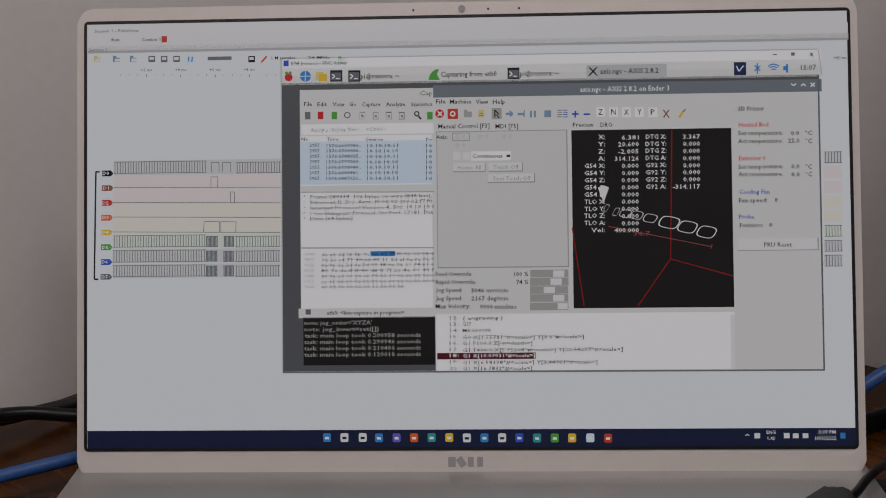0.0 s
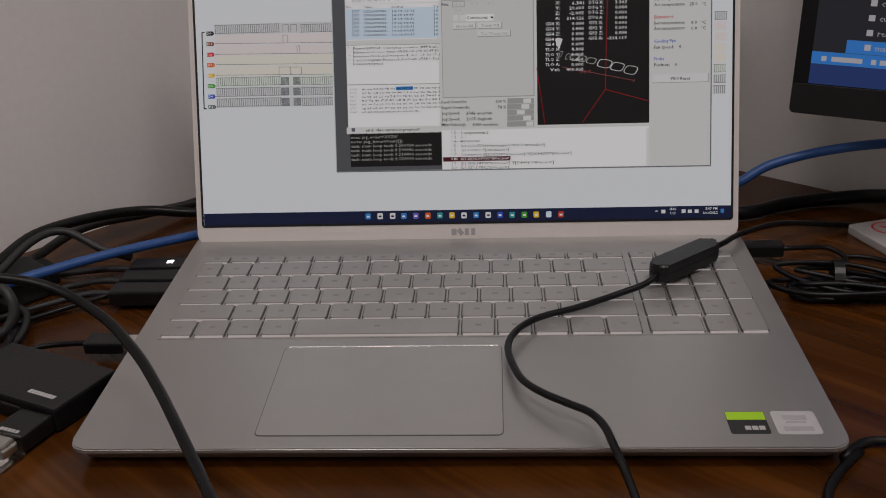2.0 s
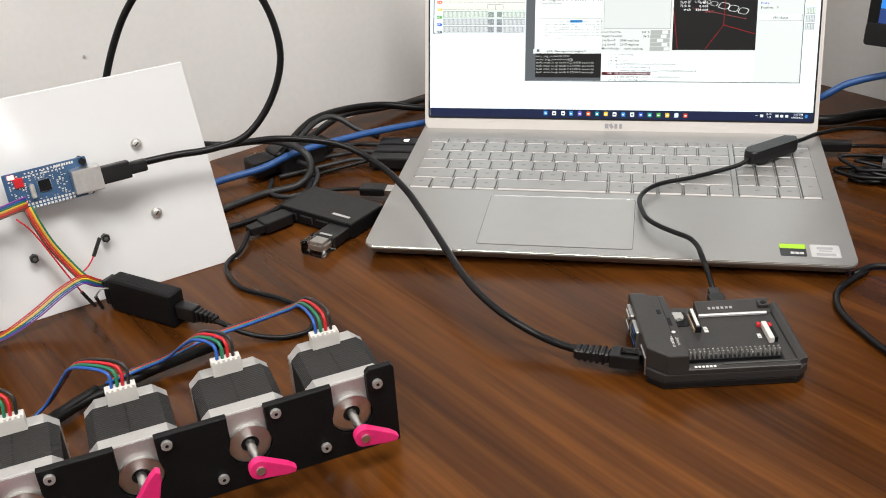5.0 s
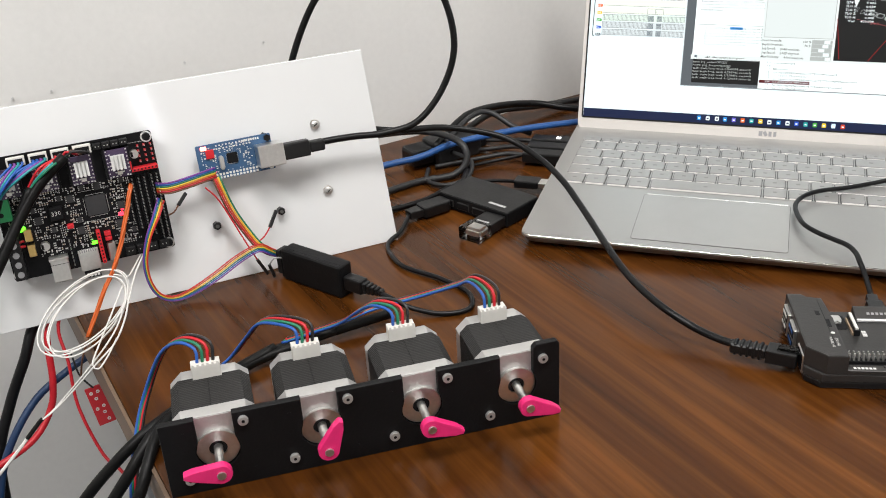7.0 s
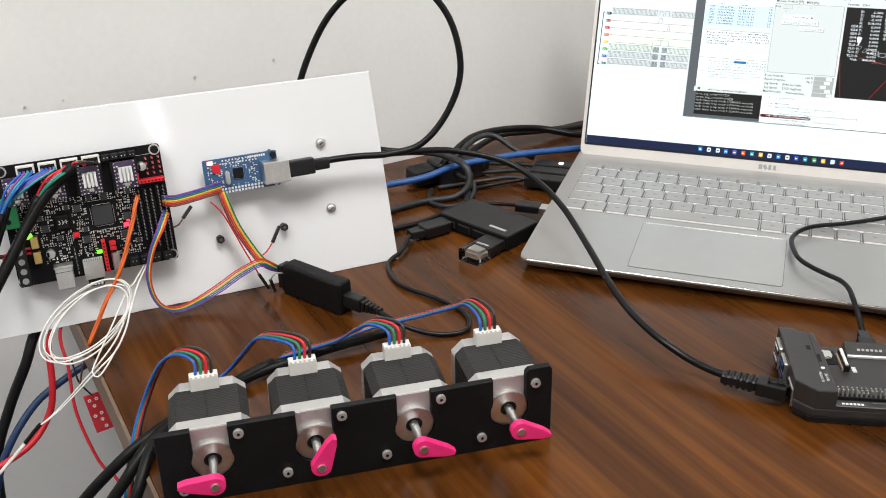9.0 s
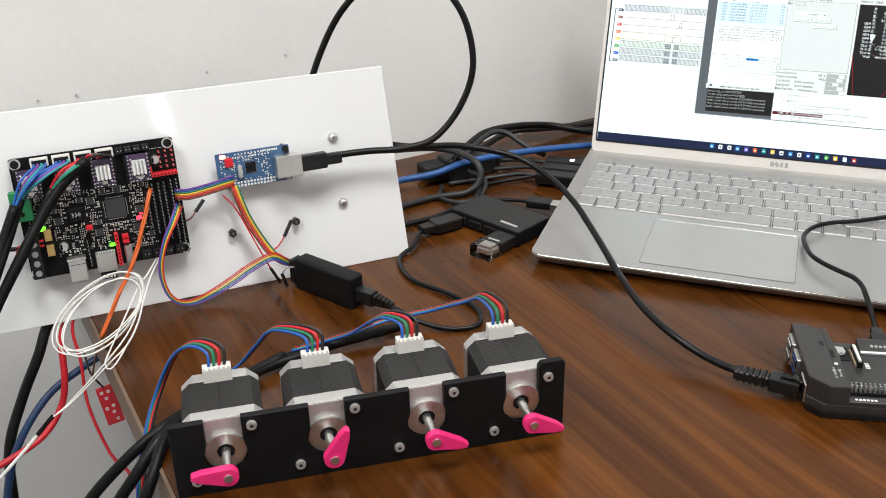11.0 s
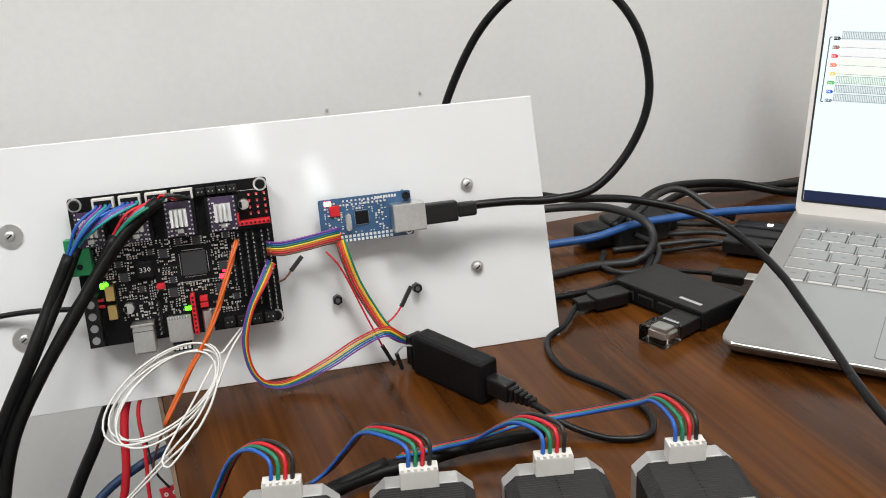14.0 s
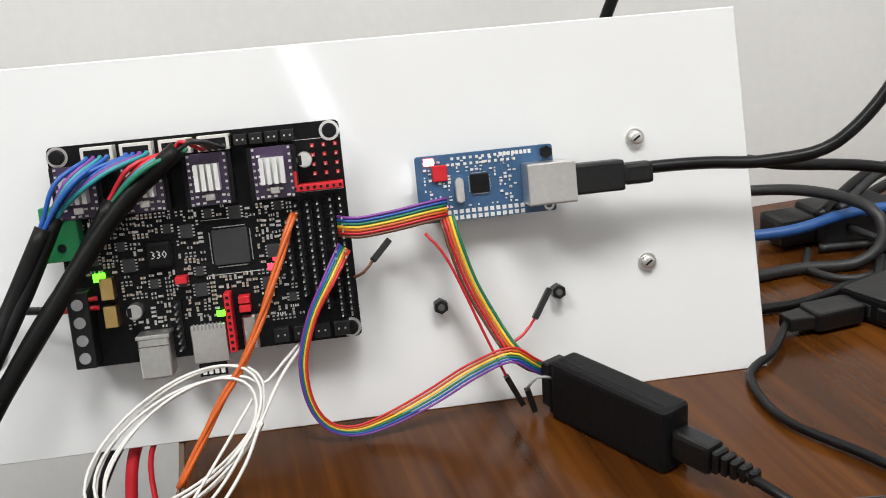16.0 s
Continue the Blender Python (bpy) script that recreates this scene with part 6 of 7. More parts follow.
# ---- motor leads at the controller: coloured wires into black sleeves ----
for k, (bend, path) in enumerate((
    ((-0.488, -0.206, 0.112), [(-0.485, -0.208, 0.101), (-0.488, -0.224, 0.078), (-0.488, -0.244, 0.054), (-0.494, -0.263, 0.025), (-0.499, -0.275, 0.000), (-0.503, -0.290, -0.040), (-0.505, -0.300, -0.090)]),
    ((-0.483, -0.200, 0.112), [(-0.484, -0.203, 0.104), (-0.486, -0.219, 0.081), (-0.487, -0.239, 0.057), (-0.492, -0.259, 0.028), (-0.497, -0.271, 0.003), (-0.501, -0.286, -0.037), (-0.503, -0.296, -0.088)]),
    ((-0.467, -0.186, 0.116), [(-0.468, -0.189, 0.108), (-0.473, -0.205, 0.087), (-0.478, -0.225, 0.066), (-0.485, -0.245, 0.040), (-0.490, -0.263, 0.014), (-0.493, -0.276, -0.020), (-0.495, -0.290, -0.080)]),
    ((-0.455, -0.172, 0.121), [(-0.452, -0.168, 0.124), (-0.464, -0.186, 0.108), (-0.471, -0.203, 0.090), (-0.476, -0.222, 0.069), (-0.484, -0.244, 0.042), (-0.490, -0.264, 0.012), (-0.493, -0.279, -0.030), (-0.494, -0.292, -0.080)]),
)):
    cab = thing("motor_cable", pose(0, 0, 0), "black sleeved motor cable plugged into the controller board", "cable", "motor cables")
    part("sleeve", tube(path, (0.0035, 0.0031, 0.0033, 0.0036)[k], 10, 0.005), SLEEVE, cab, "black heat-shrink sleeve", True)
    start = BOARD @ Vector((0.0190 + 0.0145 * k, 0.0810, 0.0090))
    for j, c in enumerate((("blue", "purple", "teal", "blue"), ("blue", "blue", "purple", "teal"), ("red", "red", "teal", "green"), ("red", "brown", "black", "black"))[k]):
        sh = BOARD.to_3x3() @ Vector((0.0025 * (j - 1.5), 0, 0))
        tw = Vector((0.0008 * (j - 1.5), 0.0008 * ((j * 2) % 3 - 1), 0))
        mid = (start + sh).lerp(Vector(path[0]), 0.45) + Vector((0.004, -0.005, 0.004))
        part("wire", tube([start + sh, start + sh + BOARD.to_3x3() @ Vector((0, -0.001, 0.004)), mid + tw * 1.5, Vector(path[0]) + tw, Vector(path[1]) + tw], 0.0009, 6, 0.003), WIRES[c], cab, "", True)


def cable(name, points, r, mat, label, category="cable", group="", step=0.005):
    return single(name, tube(points, r, 10, step), mat, label, category, group, smooth=True)


# ---- cables under the panel, past the desk's end ----
cable("power_cable", [(-0.480, -0.150, 0.020), (-0.496, -0.186, 0.000), (-0.498, -0.207, -0.024), (-0.508, -0.222, -0.055), (-0.513, -0.240, -0.090), (-0.512, -0.250, -0.140)], 0.0040, CABLE, "thick black cable hanging behind the desk's end")
cable("power_cable", [(-0.478, -0.165, 0.020), (-0.488, -0.187, -0.004), (-0.482, -0.202, -0.042), (-0.484, -0.209, -0.063), (-0.488, -0.228, -0.078), (-0.500, -0.254, -0.085), (-0.520, -0.285, -0.092)], 0.0026, WIRES["red"], "thick red wire hanging past the desk's end")
cable("signal_lead", [(-0.470, -0.172, 0.020), (-0.479, -0.186, -0.004), (-0.470, -0.195, -0.029), (-0.463, -0.204, -0.062), (-0.445, -0.211, -0.097), (-0.429, -0.213, -0.110), (-0.412, -0.222, -0.135)], 0.0012, WIRES["red"], "thin red wire hanging past the desk's end")
cable("network_cable", [(-0.450, -0.140, -0.030), (-0.468, -0.174, -0.036), (-0.480, -0.193, -0.043), (-0.492, -0.212, -0.054), (-0.499, -0.235, -0.073), (-0.503, -0.252, -0.097), (-0.506, -0.268, -0.140)], 0.0029, NAVYCABLE, "dark blue cable hanging behind the desk's end")
cable("sensor_lead", [(-0.488, -0.206, 0.067), (-0.510, -0.215, 0.066), (-0.527, -0.223, 0.064), (-0.541, -0.233, 0.062), (-0.575, -0.262, 0.058), (-0.640, -0.320, 0.040)], 0.0016, CABLE, "thin black power lead into the terminal block")
for k in range(2):
    part_red = tube([(-0.492 + 0.002 * k, -0.210, 0.066 + 0.003 * k), (-0.484, -0.203, 0.067 + 0.003 * k), (-0.479, -0.196, 0.066 + 0.004 * k)], 0.0010, 6)
    single("power_wire", part_red, WIRES["red"], "short red power wire at the terminal block", "wire", smooth=True)
tiny = thing("small_red_board", Matrix.Translation((-0.4455, -0.2005, -0.059)) @ pose(0, 0, 0, 79, 0, 42) @ pose(0, 0, 0, 0, 0, 8), "small red sensor board hanging from a thin wire", "circuit board")
part("pcb", box(-0.0062, 0.0062, -0.0155, 0.0155, 0, 0.0014, 0.0003, 1), PCBRED, tiny)
for k, (x, y) in enumerate(((-0.003, 0.011), (0.002, 0.011), (-0.001, 0.006), (-0.003, -0.002), (0.002, -0.001), (0.001, -0.006), (0.002, -0.012))):
    part("pad", moved(ring(0.0005, 0.0013, 0.0014, 0.0017, 12), pose(x, y, 0)), SILK, tiny)
part("lead", tube([(0.000, 0.0150, 0.0016), (-0.002, 0.0200, 0.003), (-0.005, 0.0300, 0.004), (-0.004, 0.0480, 0.004)], 0.0007, 6), WIRES["black"], tiny)

# ---- motor leads on the desk ----
motor_colors = ("blue", "green", "red", "black")
LEADS = (
    ((-0.307, -0.273, 0.064), (-0.325, -0.269, 0.050), (-0.339, -0.271, 0.024), (-0.342, -0.284, 0.002), (-0.338, -0.306, -0.030), (-0.334, -0.320, -0.090)),
    ((-0.262, -0.239, 0.063), (-0.280, -0.231, 0.054), (-0.296, -0.224, 0.036), (-0.312, -0.222, 0.017), (-0.324, -0.232, 0.009)),
    ((-0.214, -0.203, 0.061), (-0.232, -0.191, 0.046), (-0.250, -0.181, 0.029), (-0.272, -0.176, 0.016), (-0.292, -0.186, 0.011)),
    ((-0.166, -0.160, 0.060), (-0.180, -0.148, 0.048), (-0.208, -0.138, 0.031), (-0.240, -0.146, 0.021), (-0.262, -0.162, 0.015), (-0.280, -0.176, 0.012)),
)
for k in range(4):
    loom = thing("motor_lead", pose(0, 0, 0), "four coloured wires looping from a motor's white socket", "cable", "motor leads")
    for j, c in enumerate(motor_colors):
        s = STAND @ Vector((k * PITCH - 0.0045 + 0.0030 * j, 0.0447, 0.0535))
        t = 0.0011 * (j - 1.5)
        up1 = s + Vector((-0.002, 0.003, 0.009 + 0.001 * j))
        fan = Vector((1.25 * t, 1.35 * t, 0.95 * t))
        pts = [s, up1] + [Vector(p) + fan * (1.0 if i == 0 else 0.72) for i, p in enumerate(LEADS[k])]
        part("wire", tube(pts, 0.00098, 6, 0.003), WIRES[c], loom, c + " wire", True)
for k in range(3):
    dz, dy = 0.0008 * k, 0.0060 * k
    path = [(-0.236 - 0.030 * k, -0.133 - 0.030 * k, 0.0090), (-0.264 - 0.022 * k, -0.158 - 0.028 * k, 0.0072), (-0.296 - 0.010 * k, -0.192 - 0.020 * k, 0.0062), (-0.318 - 0.003 * k, -0.244 - 0.010 * k, 0.0060), (-0.330 + 0.004 * k, -0.282 - 0.006 * k, 0.0060 + dz), (-0.346 + 0.014 * k, -0.304 - 0.008 * k, -0.0080), (-0.372 + 0.022 * k, -0.318 - 0.008 * k, -0.0400), (-0.400 + 0.034 * k, -0.336 - 0.006 * k, -0.0900)]
    cable("motor_cable", path, 0.0036, SLEEVE, "black sleeved motor cable lying behind the motors", "cable", "motor cables")

# ---- mini computer ----
PI = pose(0.0375, -0.1440, 0, 0, 0, 11.5) @ Matrix.Diagonal((1.07, 1.0, 0.93, 1))  # x along its long front side, y to its back
computer = thing("mini_computer", PI, "gunmetal single-board computer case, open on top", "computer")
part("lower_shell", prism([(0.0005, 0.0085), (0.0085, 0.0005), (0.0830, 0.0005), (0.0880, 0.0055), (0.0880, 0.0690), (0.0830, 0.0735), (0.0005, 0.0735)], 0.0004, 0.0060, 0.0014, 2), BLACK, computer, "black lower shell")
part("case", prism([(0.0, 0.0085), (0.0085, 0.0), (0.0835, 0.0), (0.0890, 0.0055), (0.0890, 0.0690), (0.0840, 0.0740), (0.0, 0.0740)], 0.0060, 0.0118, 0.0007, 2), GUNMETAL, computer)


def sloped_wall(x0, x1, y0, y1, y2, z0, z1, z2):
    """A wall with an upright outer side from y0, a level crown to y1 and a slope down to y2."""
    b = bmesh.new()
    ends = [[b.verts.new((x, y, z)) for y, z in ((y0, z0), (y0, z1), (y1, z1), (y2, z2), (y2, z0))] for x in (x0, x1)]
    b.faces.new(ends[0])
    b.faces.new(ends[1][::-1])
    for i in range(5):
        b.faces.new((ends[0][i], ends[0][(i + 1) % 5], ends[1][(i + 1) % 5], ends[1][i]))
    bmesh.ops.bevel(b, geom=list(b.edges), offset=0.0004, segments=1, affect="EDGES")
    return b


part("front_wall", sloped_wall(0.0215, 0.0836, 0.0, 0.0058, 0.0082, 0.0116, 0.0152, 0.0136), GUNMETAL, computer, "low front wall with a ledge")
part("front_ledge", box(0.0420, 0.0830, 0.0038, 0.0056, 0.0150, 0.0160, 0.0003, 1), GUNMETAL, computer)
part("back_wall", sloped_wall(0.0400, 0.0842, 0.0740, 0.0718, 0.0610, 0.0116, 0.0168, 0.0138), GUNMETAL, computer, "sloping back wall")
part("side_wall", moved(sloped_wall(-0.0690, -0.0055, 0.0890, 0.0868, 0.0838, 0.0116, 0.0164, 0.0138), Matrix.Rotation(radians(-90), 4, "Z")), GUNMETAL, computer, "thin side wall")
part("floor_plate", box(0.0212, 0.0840, 0.0080, 0.0700, 0.0116, 0.0128, 0.0002, 1), GUNMETAL, computer)
# pale colour on this ridge stands for light caught by the slope
part("ridge", box(0.0400, 0.0810, 0.0590, 0.0608, 0.0128, 0.0150, 0.0004, 1), LABELSILVER, computer, "ridge before the back wall, coloured bright where the slope catches light")
HOOD = [(0.0, 0.0105), (0.0105, 0.0), (0.0218, 0.0), (0.0218, 0.0455), (0.0200, 0.0475), (0.0200, 0.0690), (0.0100, 0.0690), (0.0085, 0.0740), (0.0, 0.0740)]
hood = part("hood", prism(HOOD, 0.0114, 0.0262, 0.0012, 2), GUNMETAL, computer, "raised hood over the ports")
part("crease", box(0.0165, 0.0168, 0.0120, 0.0660, 0.0261, 0.02635), CHIP, hood)
part("slot", box(0.0125, 0.0150, 0.0470, 0.0520, 0.0261, 0.02635, 0.0001, 1), CHIP, hood)
part("slot", box(0.0170, 0.0190, 0.0330, 0.0420, 0.0261, 0.02635, 0.0001, 1), CHIP, hood)
part("rivet", moved(drum(0.0012, 0.0262, 0.0266, 12), pose(0.0178, 0.0255, 0)), SILK, hood)
for x, line in ((0.0155, "PI CAMERA"), (0.0185, "MOUNT")):
    lettering(line, 0.0016, SILK, hood, pose(x, 0.0155, 0.02635, 0, 0, 90))
for y, stacked in ((0.0530, True), (0.0340, True), (0.0110, False)):
    shell = part("port", box(-0.0018 if stacked else -0.0006, 0.0040, y, y + 0.0150, 0.0040, 0.0215 if stacked else 0.0180, 0.0004, 1), TIN, computer, "metal port shell")
    for z in (0.0055, 0.0140) if stacked else (0.0055,):
        mouth = part("port_mouth", box(-0.0021 if stacked else -0.0009, -0.0004, y + 0.0012, y + 0.0138, z, z + (0.0062 if stacked else 0.0110)), CHIP, shell)
        if stacked:
            part("tongue", box(-0.0025, -0.0018, y + 0.0022, y + 0.0128, z + 0.0034, z + 0.0052), BLUECABLE if y < 0.04 else WHITEPL, shell)
gpio = part("pin_header", box(0.0235, 0.0755, 0.0098, 0.0152, 0.0126, 0.0152), CHIP, computer, "double row of header pins")
part("header_pit", box(0.0225, 0.0775, 0.0086, 0.0166, 0.0126, 0.0132), CHIP, computer)
pin = None
for i in range(40):
    x, y = 0.0248 + 0.0496 * (i % 20) / 19, 0.0111 + 0.0027 * (i // 20)
    if pin is None:
        pin = part("pin", box(-0.00045, 0.00045, -0.00045, 0.00045, 0.0150, 0.0205), TIN, gpio)
        one = pin
    else:
        one = new("pin", pin.data)
        one.parent = gpio
    one.location = (x, y, 0)
ffc = part("flat_socket", box(0.0345, 0.0380, 0.0420, 0.0625, 0.0126, 0.0176, 0.0003, 1), CHIP, computer)
part("flat_socket_lid", box(0.0350, 0.0368, 0.0425, 0.0620, 0.0176, 0.0190, 0.0002, 1), WHITEPL, ffc)
part("contacts", box(0.0336, 0.0345, 0.0430, 0.0615, 0.0128, 0.0150), TANPART, ffc)
ffc = part("flat_socket", box(0.0735, 0.0765, 0.0270, 0.0460, 0.0126, 0.0170, 0.0003, 1), WHITEPL, computer, "white flat cable socket")
part("latch", box(0.0766, 0.0786, 0.0275, 0.0455, 0.0126, 0.0166), CHIP, ffc)
part("latch", box(0.0715, 0.0735, 0.0450, 0.0480, 0.0126, 0.0150), REDPL, ffc)
part("latch", box(0.0768, 0.0784, 0.0400, 0.0440, 0.0166, 0.0172), REDPL, ffc)
well = part("socket_well", prism(rounded(0.0225, 0.0332, 0.0500, 0.0665, 0.0015, 2), 0.0126, 0.0133), CHIP, computer, "black cut-out")
part("shiny_top", prism([(0.0240, 0.0570), (0.0262, 0.0548), (0.0280, 0.0575), (0.0300, 0.0555), (0.0312, 0.0590), (0.0305, 0.0640), (0.0250, 0.0645)], 0.0133, 0.0152, 0.0004, 1), TIN, well)
part("corner_post", box(0.0770, 0.0835, 0.0640, 0.0700, 0.0128, 0.0176, 0.0008, 2), GUNMETAL, computer)
part("post_top", moved(drum(0.0017, 0.0176, 0.0181, 14), pose(0.0803, 0.0670, 0)), CHIP, computer)


def print_run(x0, x1, y0, y1, z, step=0.0021):
    """A run of small print that cannot be read."""
    along_x = x1 - x0 > y1 - y0
    for k in range(max(2, int(max(x1 - x0, y1 - y0) / step))):
        if along_x:
            part("print_bar", box(x0 + step * k, x0 + step * (k + 0.68), y0, y1, z - 0.0001, z + 0.0001), SILK, computer)
        else:
            part("print_bar", box(x0, x1, y0 + step * k, y0 + step * (k + 0.68), z - 0.0001, z + 0.0001), SILK, computer)


print_run(0.0255, 0.0400, 0.0016, 0.0034, 0.0153)
print_run(0.0240, 0.0330, 0.0170, 0.0180, 0.0129, 0.0014)
print_run(0.0380, 0.0500, 0.0172, 0.0188, 0.0129, 0.0014)
print_run(0.0560, 0.0720, 0.0172, 0.0188, 0.0129, 0.0014)
print_run(0.0400, 0.0425, 0.0420, 0.0500, 0.0129, 0.0017)
print_run(0.0690, 0.0712, 0.0330, 0.0390, 0.0129, 0.0017)
for k in range(6):
    part("print_bar", moved(box(0.0470 + 0.0026 * k, 0.0486 + 0.0026 * k, -0.0010, 0.0010, 0.0, 0.0002), Matrix.Translation((0, 0.0662, 0.0154)) @ Matrix.Rotation(radians(15.5), 4, "X")), LABELGREY, computer)

LOOP = [(-0.299, -0.027, 0.096), (-0.2805, -0.0135, 0.095), (-0.2590, 0.0023, 0.100), (-0.2418, 0.0173, 0.123), (-0.2340, 0.0273, 0.154), (-0.2419, 0.0313, 0.189), (-0.2605, 0.0295, 0.214), (-0.2855, 0.0208, 0.227)]
LOOP += [(-0.311, 0.009, 0.217), (-0.334, -0.002, 0.192), (-0.352, -0.013, 0.151), (-0.358, -0.015, 0.120)]
LEAD = [(-0.345, 0.004, 0.096), (-0.318, 0.014, 0.088), (-0.286, 0.018, 0.085), (-0.251, 0.047, 0.079), (-0.207, 0.060, 0.069), (-0.174, 0.050, 0.057), (-0.150, 0.028, 0.049), (-0.134, 0.008, 0.042)]
LEAD += [(-0.119, -0.015, 0.037), (-0.104, -0.039, 0.032), (-0.090, -0.062, 0.029), (-0.074, -0.083, 0.025), (-0.054, -0.099, 0.019), (-0.032, -0.1085, 0.012), (-0.014, -0.1160, 0.0098), (-0.004, -0.1190, 0.0098)]
# ---- patch lead from the network module, looping behind the panel, to the mini computer ----
patch = thing("network_cable", pose(0, 0, 0), "black patch cable looping from network module to mini computer", "cable")
part("jacket", tube([(-0.322, -0.046, 0.0965), (-0.310, -0.036, 0.0965)] + LOOP + LEAD, 0.0026, 10, 0.004), CABLE, patch, "", True)
plug = part("plug", moved(box(-0.001, 0.020, 0.0062, 0.0185, 0.0042, 0.0125, 0.0012, 2), MODULE @ pose(0.0620, 0, 0.0012)), BLACK, patch, "black network plug")
part("boot", moved(box(0.0195, 0.0320, 0.0080, 0.0168, 0.0050, 0.0118, 0.0018, 2), MODULE @ pose(0.0620, 0, 0.0012)), BLACK, plug)
end = PI @ pose(-0.0010, 0.0185, 0.0106, 0, 0, -20)
plug = part("plug", moved(box(-0.0180, -0.0005, -0.0060, 0.0060, -0.0050, 0.0050, 0.0010, 2), end), BLACK, patch, "black network plug")
part("clip", moved(box(-0.0120, 0.0005, -0.0030, 0.0030, 0.0050, 0.0066, 0.0003, 1), end), CLEAR, plug)
for k in range(5):
    part("strain_ring", moved(box(-0.0225 - 0.0036 * k, -0.0203 - 0.0036 * k, -0.0050 + 0.0003 * k, 0.0050 - 0.0003 * k, -0.0048, 0.0048, 0.0008, 1), end), BLACK, plug)
part("boot", moved(box(-0.0390, -0.0178, -0.0040, 0.0040, -0.0038, 0.0038, 0.0010, 1), end), BLACK, plug)

# ---- power lead of the mini computer with its inline switch ----
lead = thing("power_lead", pose(0, 0, 0), "black power lead with inline switch across the keyboard", "cable")
part("jacket", tube([(0.0788, -0.0380, 0.0095), (0.0765, -0.0270, 0.0130), (0.0735, -0.0165, 0.0175), (0.0710, -0.0075, 0.0203), (0.0684, 0.0042, 0.0214), (0.0632, 0.0144, 0.0217), (0.0545, 0.0214, 0.0217), (0.0428, 0.0310, 0.0217), (0.0338, 0.0420, 0.0217), (0.0294, 0.0550, 0.0217), (0.0266, 0.0717, 0.0218), (0.0284, 0.0856, 0.0220), (0.0355, 0.0993, 0.0219), (0.0465, 0.1100, 0.0216), (0.0645, 0.1195, 0.0214), (0.0870, 0.1335, 0.0218), (0.1064, 0.1425, 0.0248), (0.1140, 0.1490, 0.0280)], 0.0019, 10, 0.003), CABLE, lead, "", True)
part("jacket", tube([(0.153, 0.184, 0.0285), (0.160, 0.191, 0.0280), (0.179, 0.217, 0.024), (0.214, 0.251, 0.016), (0.261, 0.275, 0.004), (0.306, 0.271, 0.003), (0.345, 0.262, 0.003), (0.420, 0.240, 0.003)], 0.0019, 10, 0.004), CABLE, lead, "", True)
SWITCH = Matrix.Translation((0.1325, 0.1665, 0.0285)) @ pose(0, 0, 0, 0, 0, 41)
body = part("switch_body", moved(prism(rounded(-0.0270, 0.0270, -0.0066, 0.0066, 0.0050, 5), -0.0055, 0.0055, 0.0026, 3), SWITCH), BLACK, lead, "rounded black inline switch")
part("seam", moved(prism(rounded(-0.0271, 0.0271, -0.0067, 0.0067, 0.0050, 5), -0.0002, 0.0002), SWITCH), CHIP, body)
USBC = Matrix.Translation((0.0811, -0.0548, 0.0090)) @ pose(0, 0, 0, 0, 0, 98)
part("plug", moved(box(-0.0075, 0.0100, -0.0055, 0.0055, -0.0032, 0.0032, 0.0014, 2), USBC), BLACK, lead, "flat black power plug")
part("plug_neck", moved(box(0.0098, 0.0190, -0.0036, 0.0036, -0.0026, 0.0026, 0.0010, 2), USBC), CABLEGREY, lead, "dark grey plug neck")

# ---- USB hub, stick and plugs beside the laptop ----
HUB = pose(-0.2228, 0.0655, 0, 0, 0, -24)
hub = thing("usb_hub", HUB, "flat black USB hub on the desk beside the laptop", "usb hub")
part("shell", prism(rounded(-0.0385, 0.0385, -0.0215, 0.0215, 0.002, 3), 0.0010, 0.0130, 0.0008, 2), MATBLACK, hub)
part("top_plate", prism(rounded(-0.0380, 0.0380, -0.0210, 0.0210, 0.002, 3), 0.0130, 0.0138, 0.0003, 1), BLACK, hub)
for k in range(7):
    part("print_bar", box(0.0120 + 0.0026 * k, 0.0142 + 0.0026 * k, -0.0140, -0.0112, 0.0138, 0.01395), LABELSILVER, hub)
for x in (-0.0275, -0.0100, 0.0075, 0.0255):
    p = part("port", box(x - 0.0068, x + 0.0068, -0.0220, -0.0212, 0.0036, 0.0098, 0.0002, 1), GUNMETAL, hub, "dark USB port")
    part("port_mouth", box(x - 0.0060, x + 0.0060, -0.0226, -0.0221, 0.0044, 0.0090), CHIP, p)
STICK = HUB @ pose(0.0272, -0.0226, 0.0022, 0, 0, 4)
stick = thing("usb_stick", STICK, "black USB stick with a clear end in the hub", "usb stick")
part("body", box(-0.0100, 0.0100, -0.0215, 0.0004, 0.0, 0.0090, 0.0012, 2), BLACK, stick)
part("clear_end", box(-0.0106, 0.0106, -0.0375, -0.0200, -0.0010, 0.0102, 0.0016, 2), CLEAR, stick, "clear plastic end")
part("core", box(-0.0060, 0.0060, -0.0310, -0.0214, 0.0024, 0.0066, 0.0005, 1), TIN, stick)
for k in range(5):
    part("print_bar", box(-0.0060 + 0.0024 * k, -0.0042 + 0.0024 * k, -0.0185, -0.0163, 0.0090, 0.00915), LABELSILVER, stick)
PLUGA = HUB @ pose(-0.0275, -0.0220, 0.0022, 0, 0, -14)
usb_lead = thing("usb_cable", pose(0, 0, 0), "black USB cable from the hub to the logic analyser", "cable")
part("plug", moved(prism(rounded(-0.0080, 0.0080, -0.0280, -0.0010, 0.003, 3), 0.0, 0.0092, 0.0014, 2), PLUGA), BLACK, usb_lead, "black moulded USB plug")
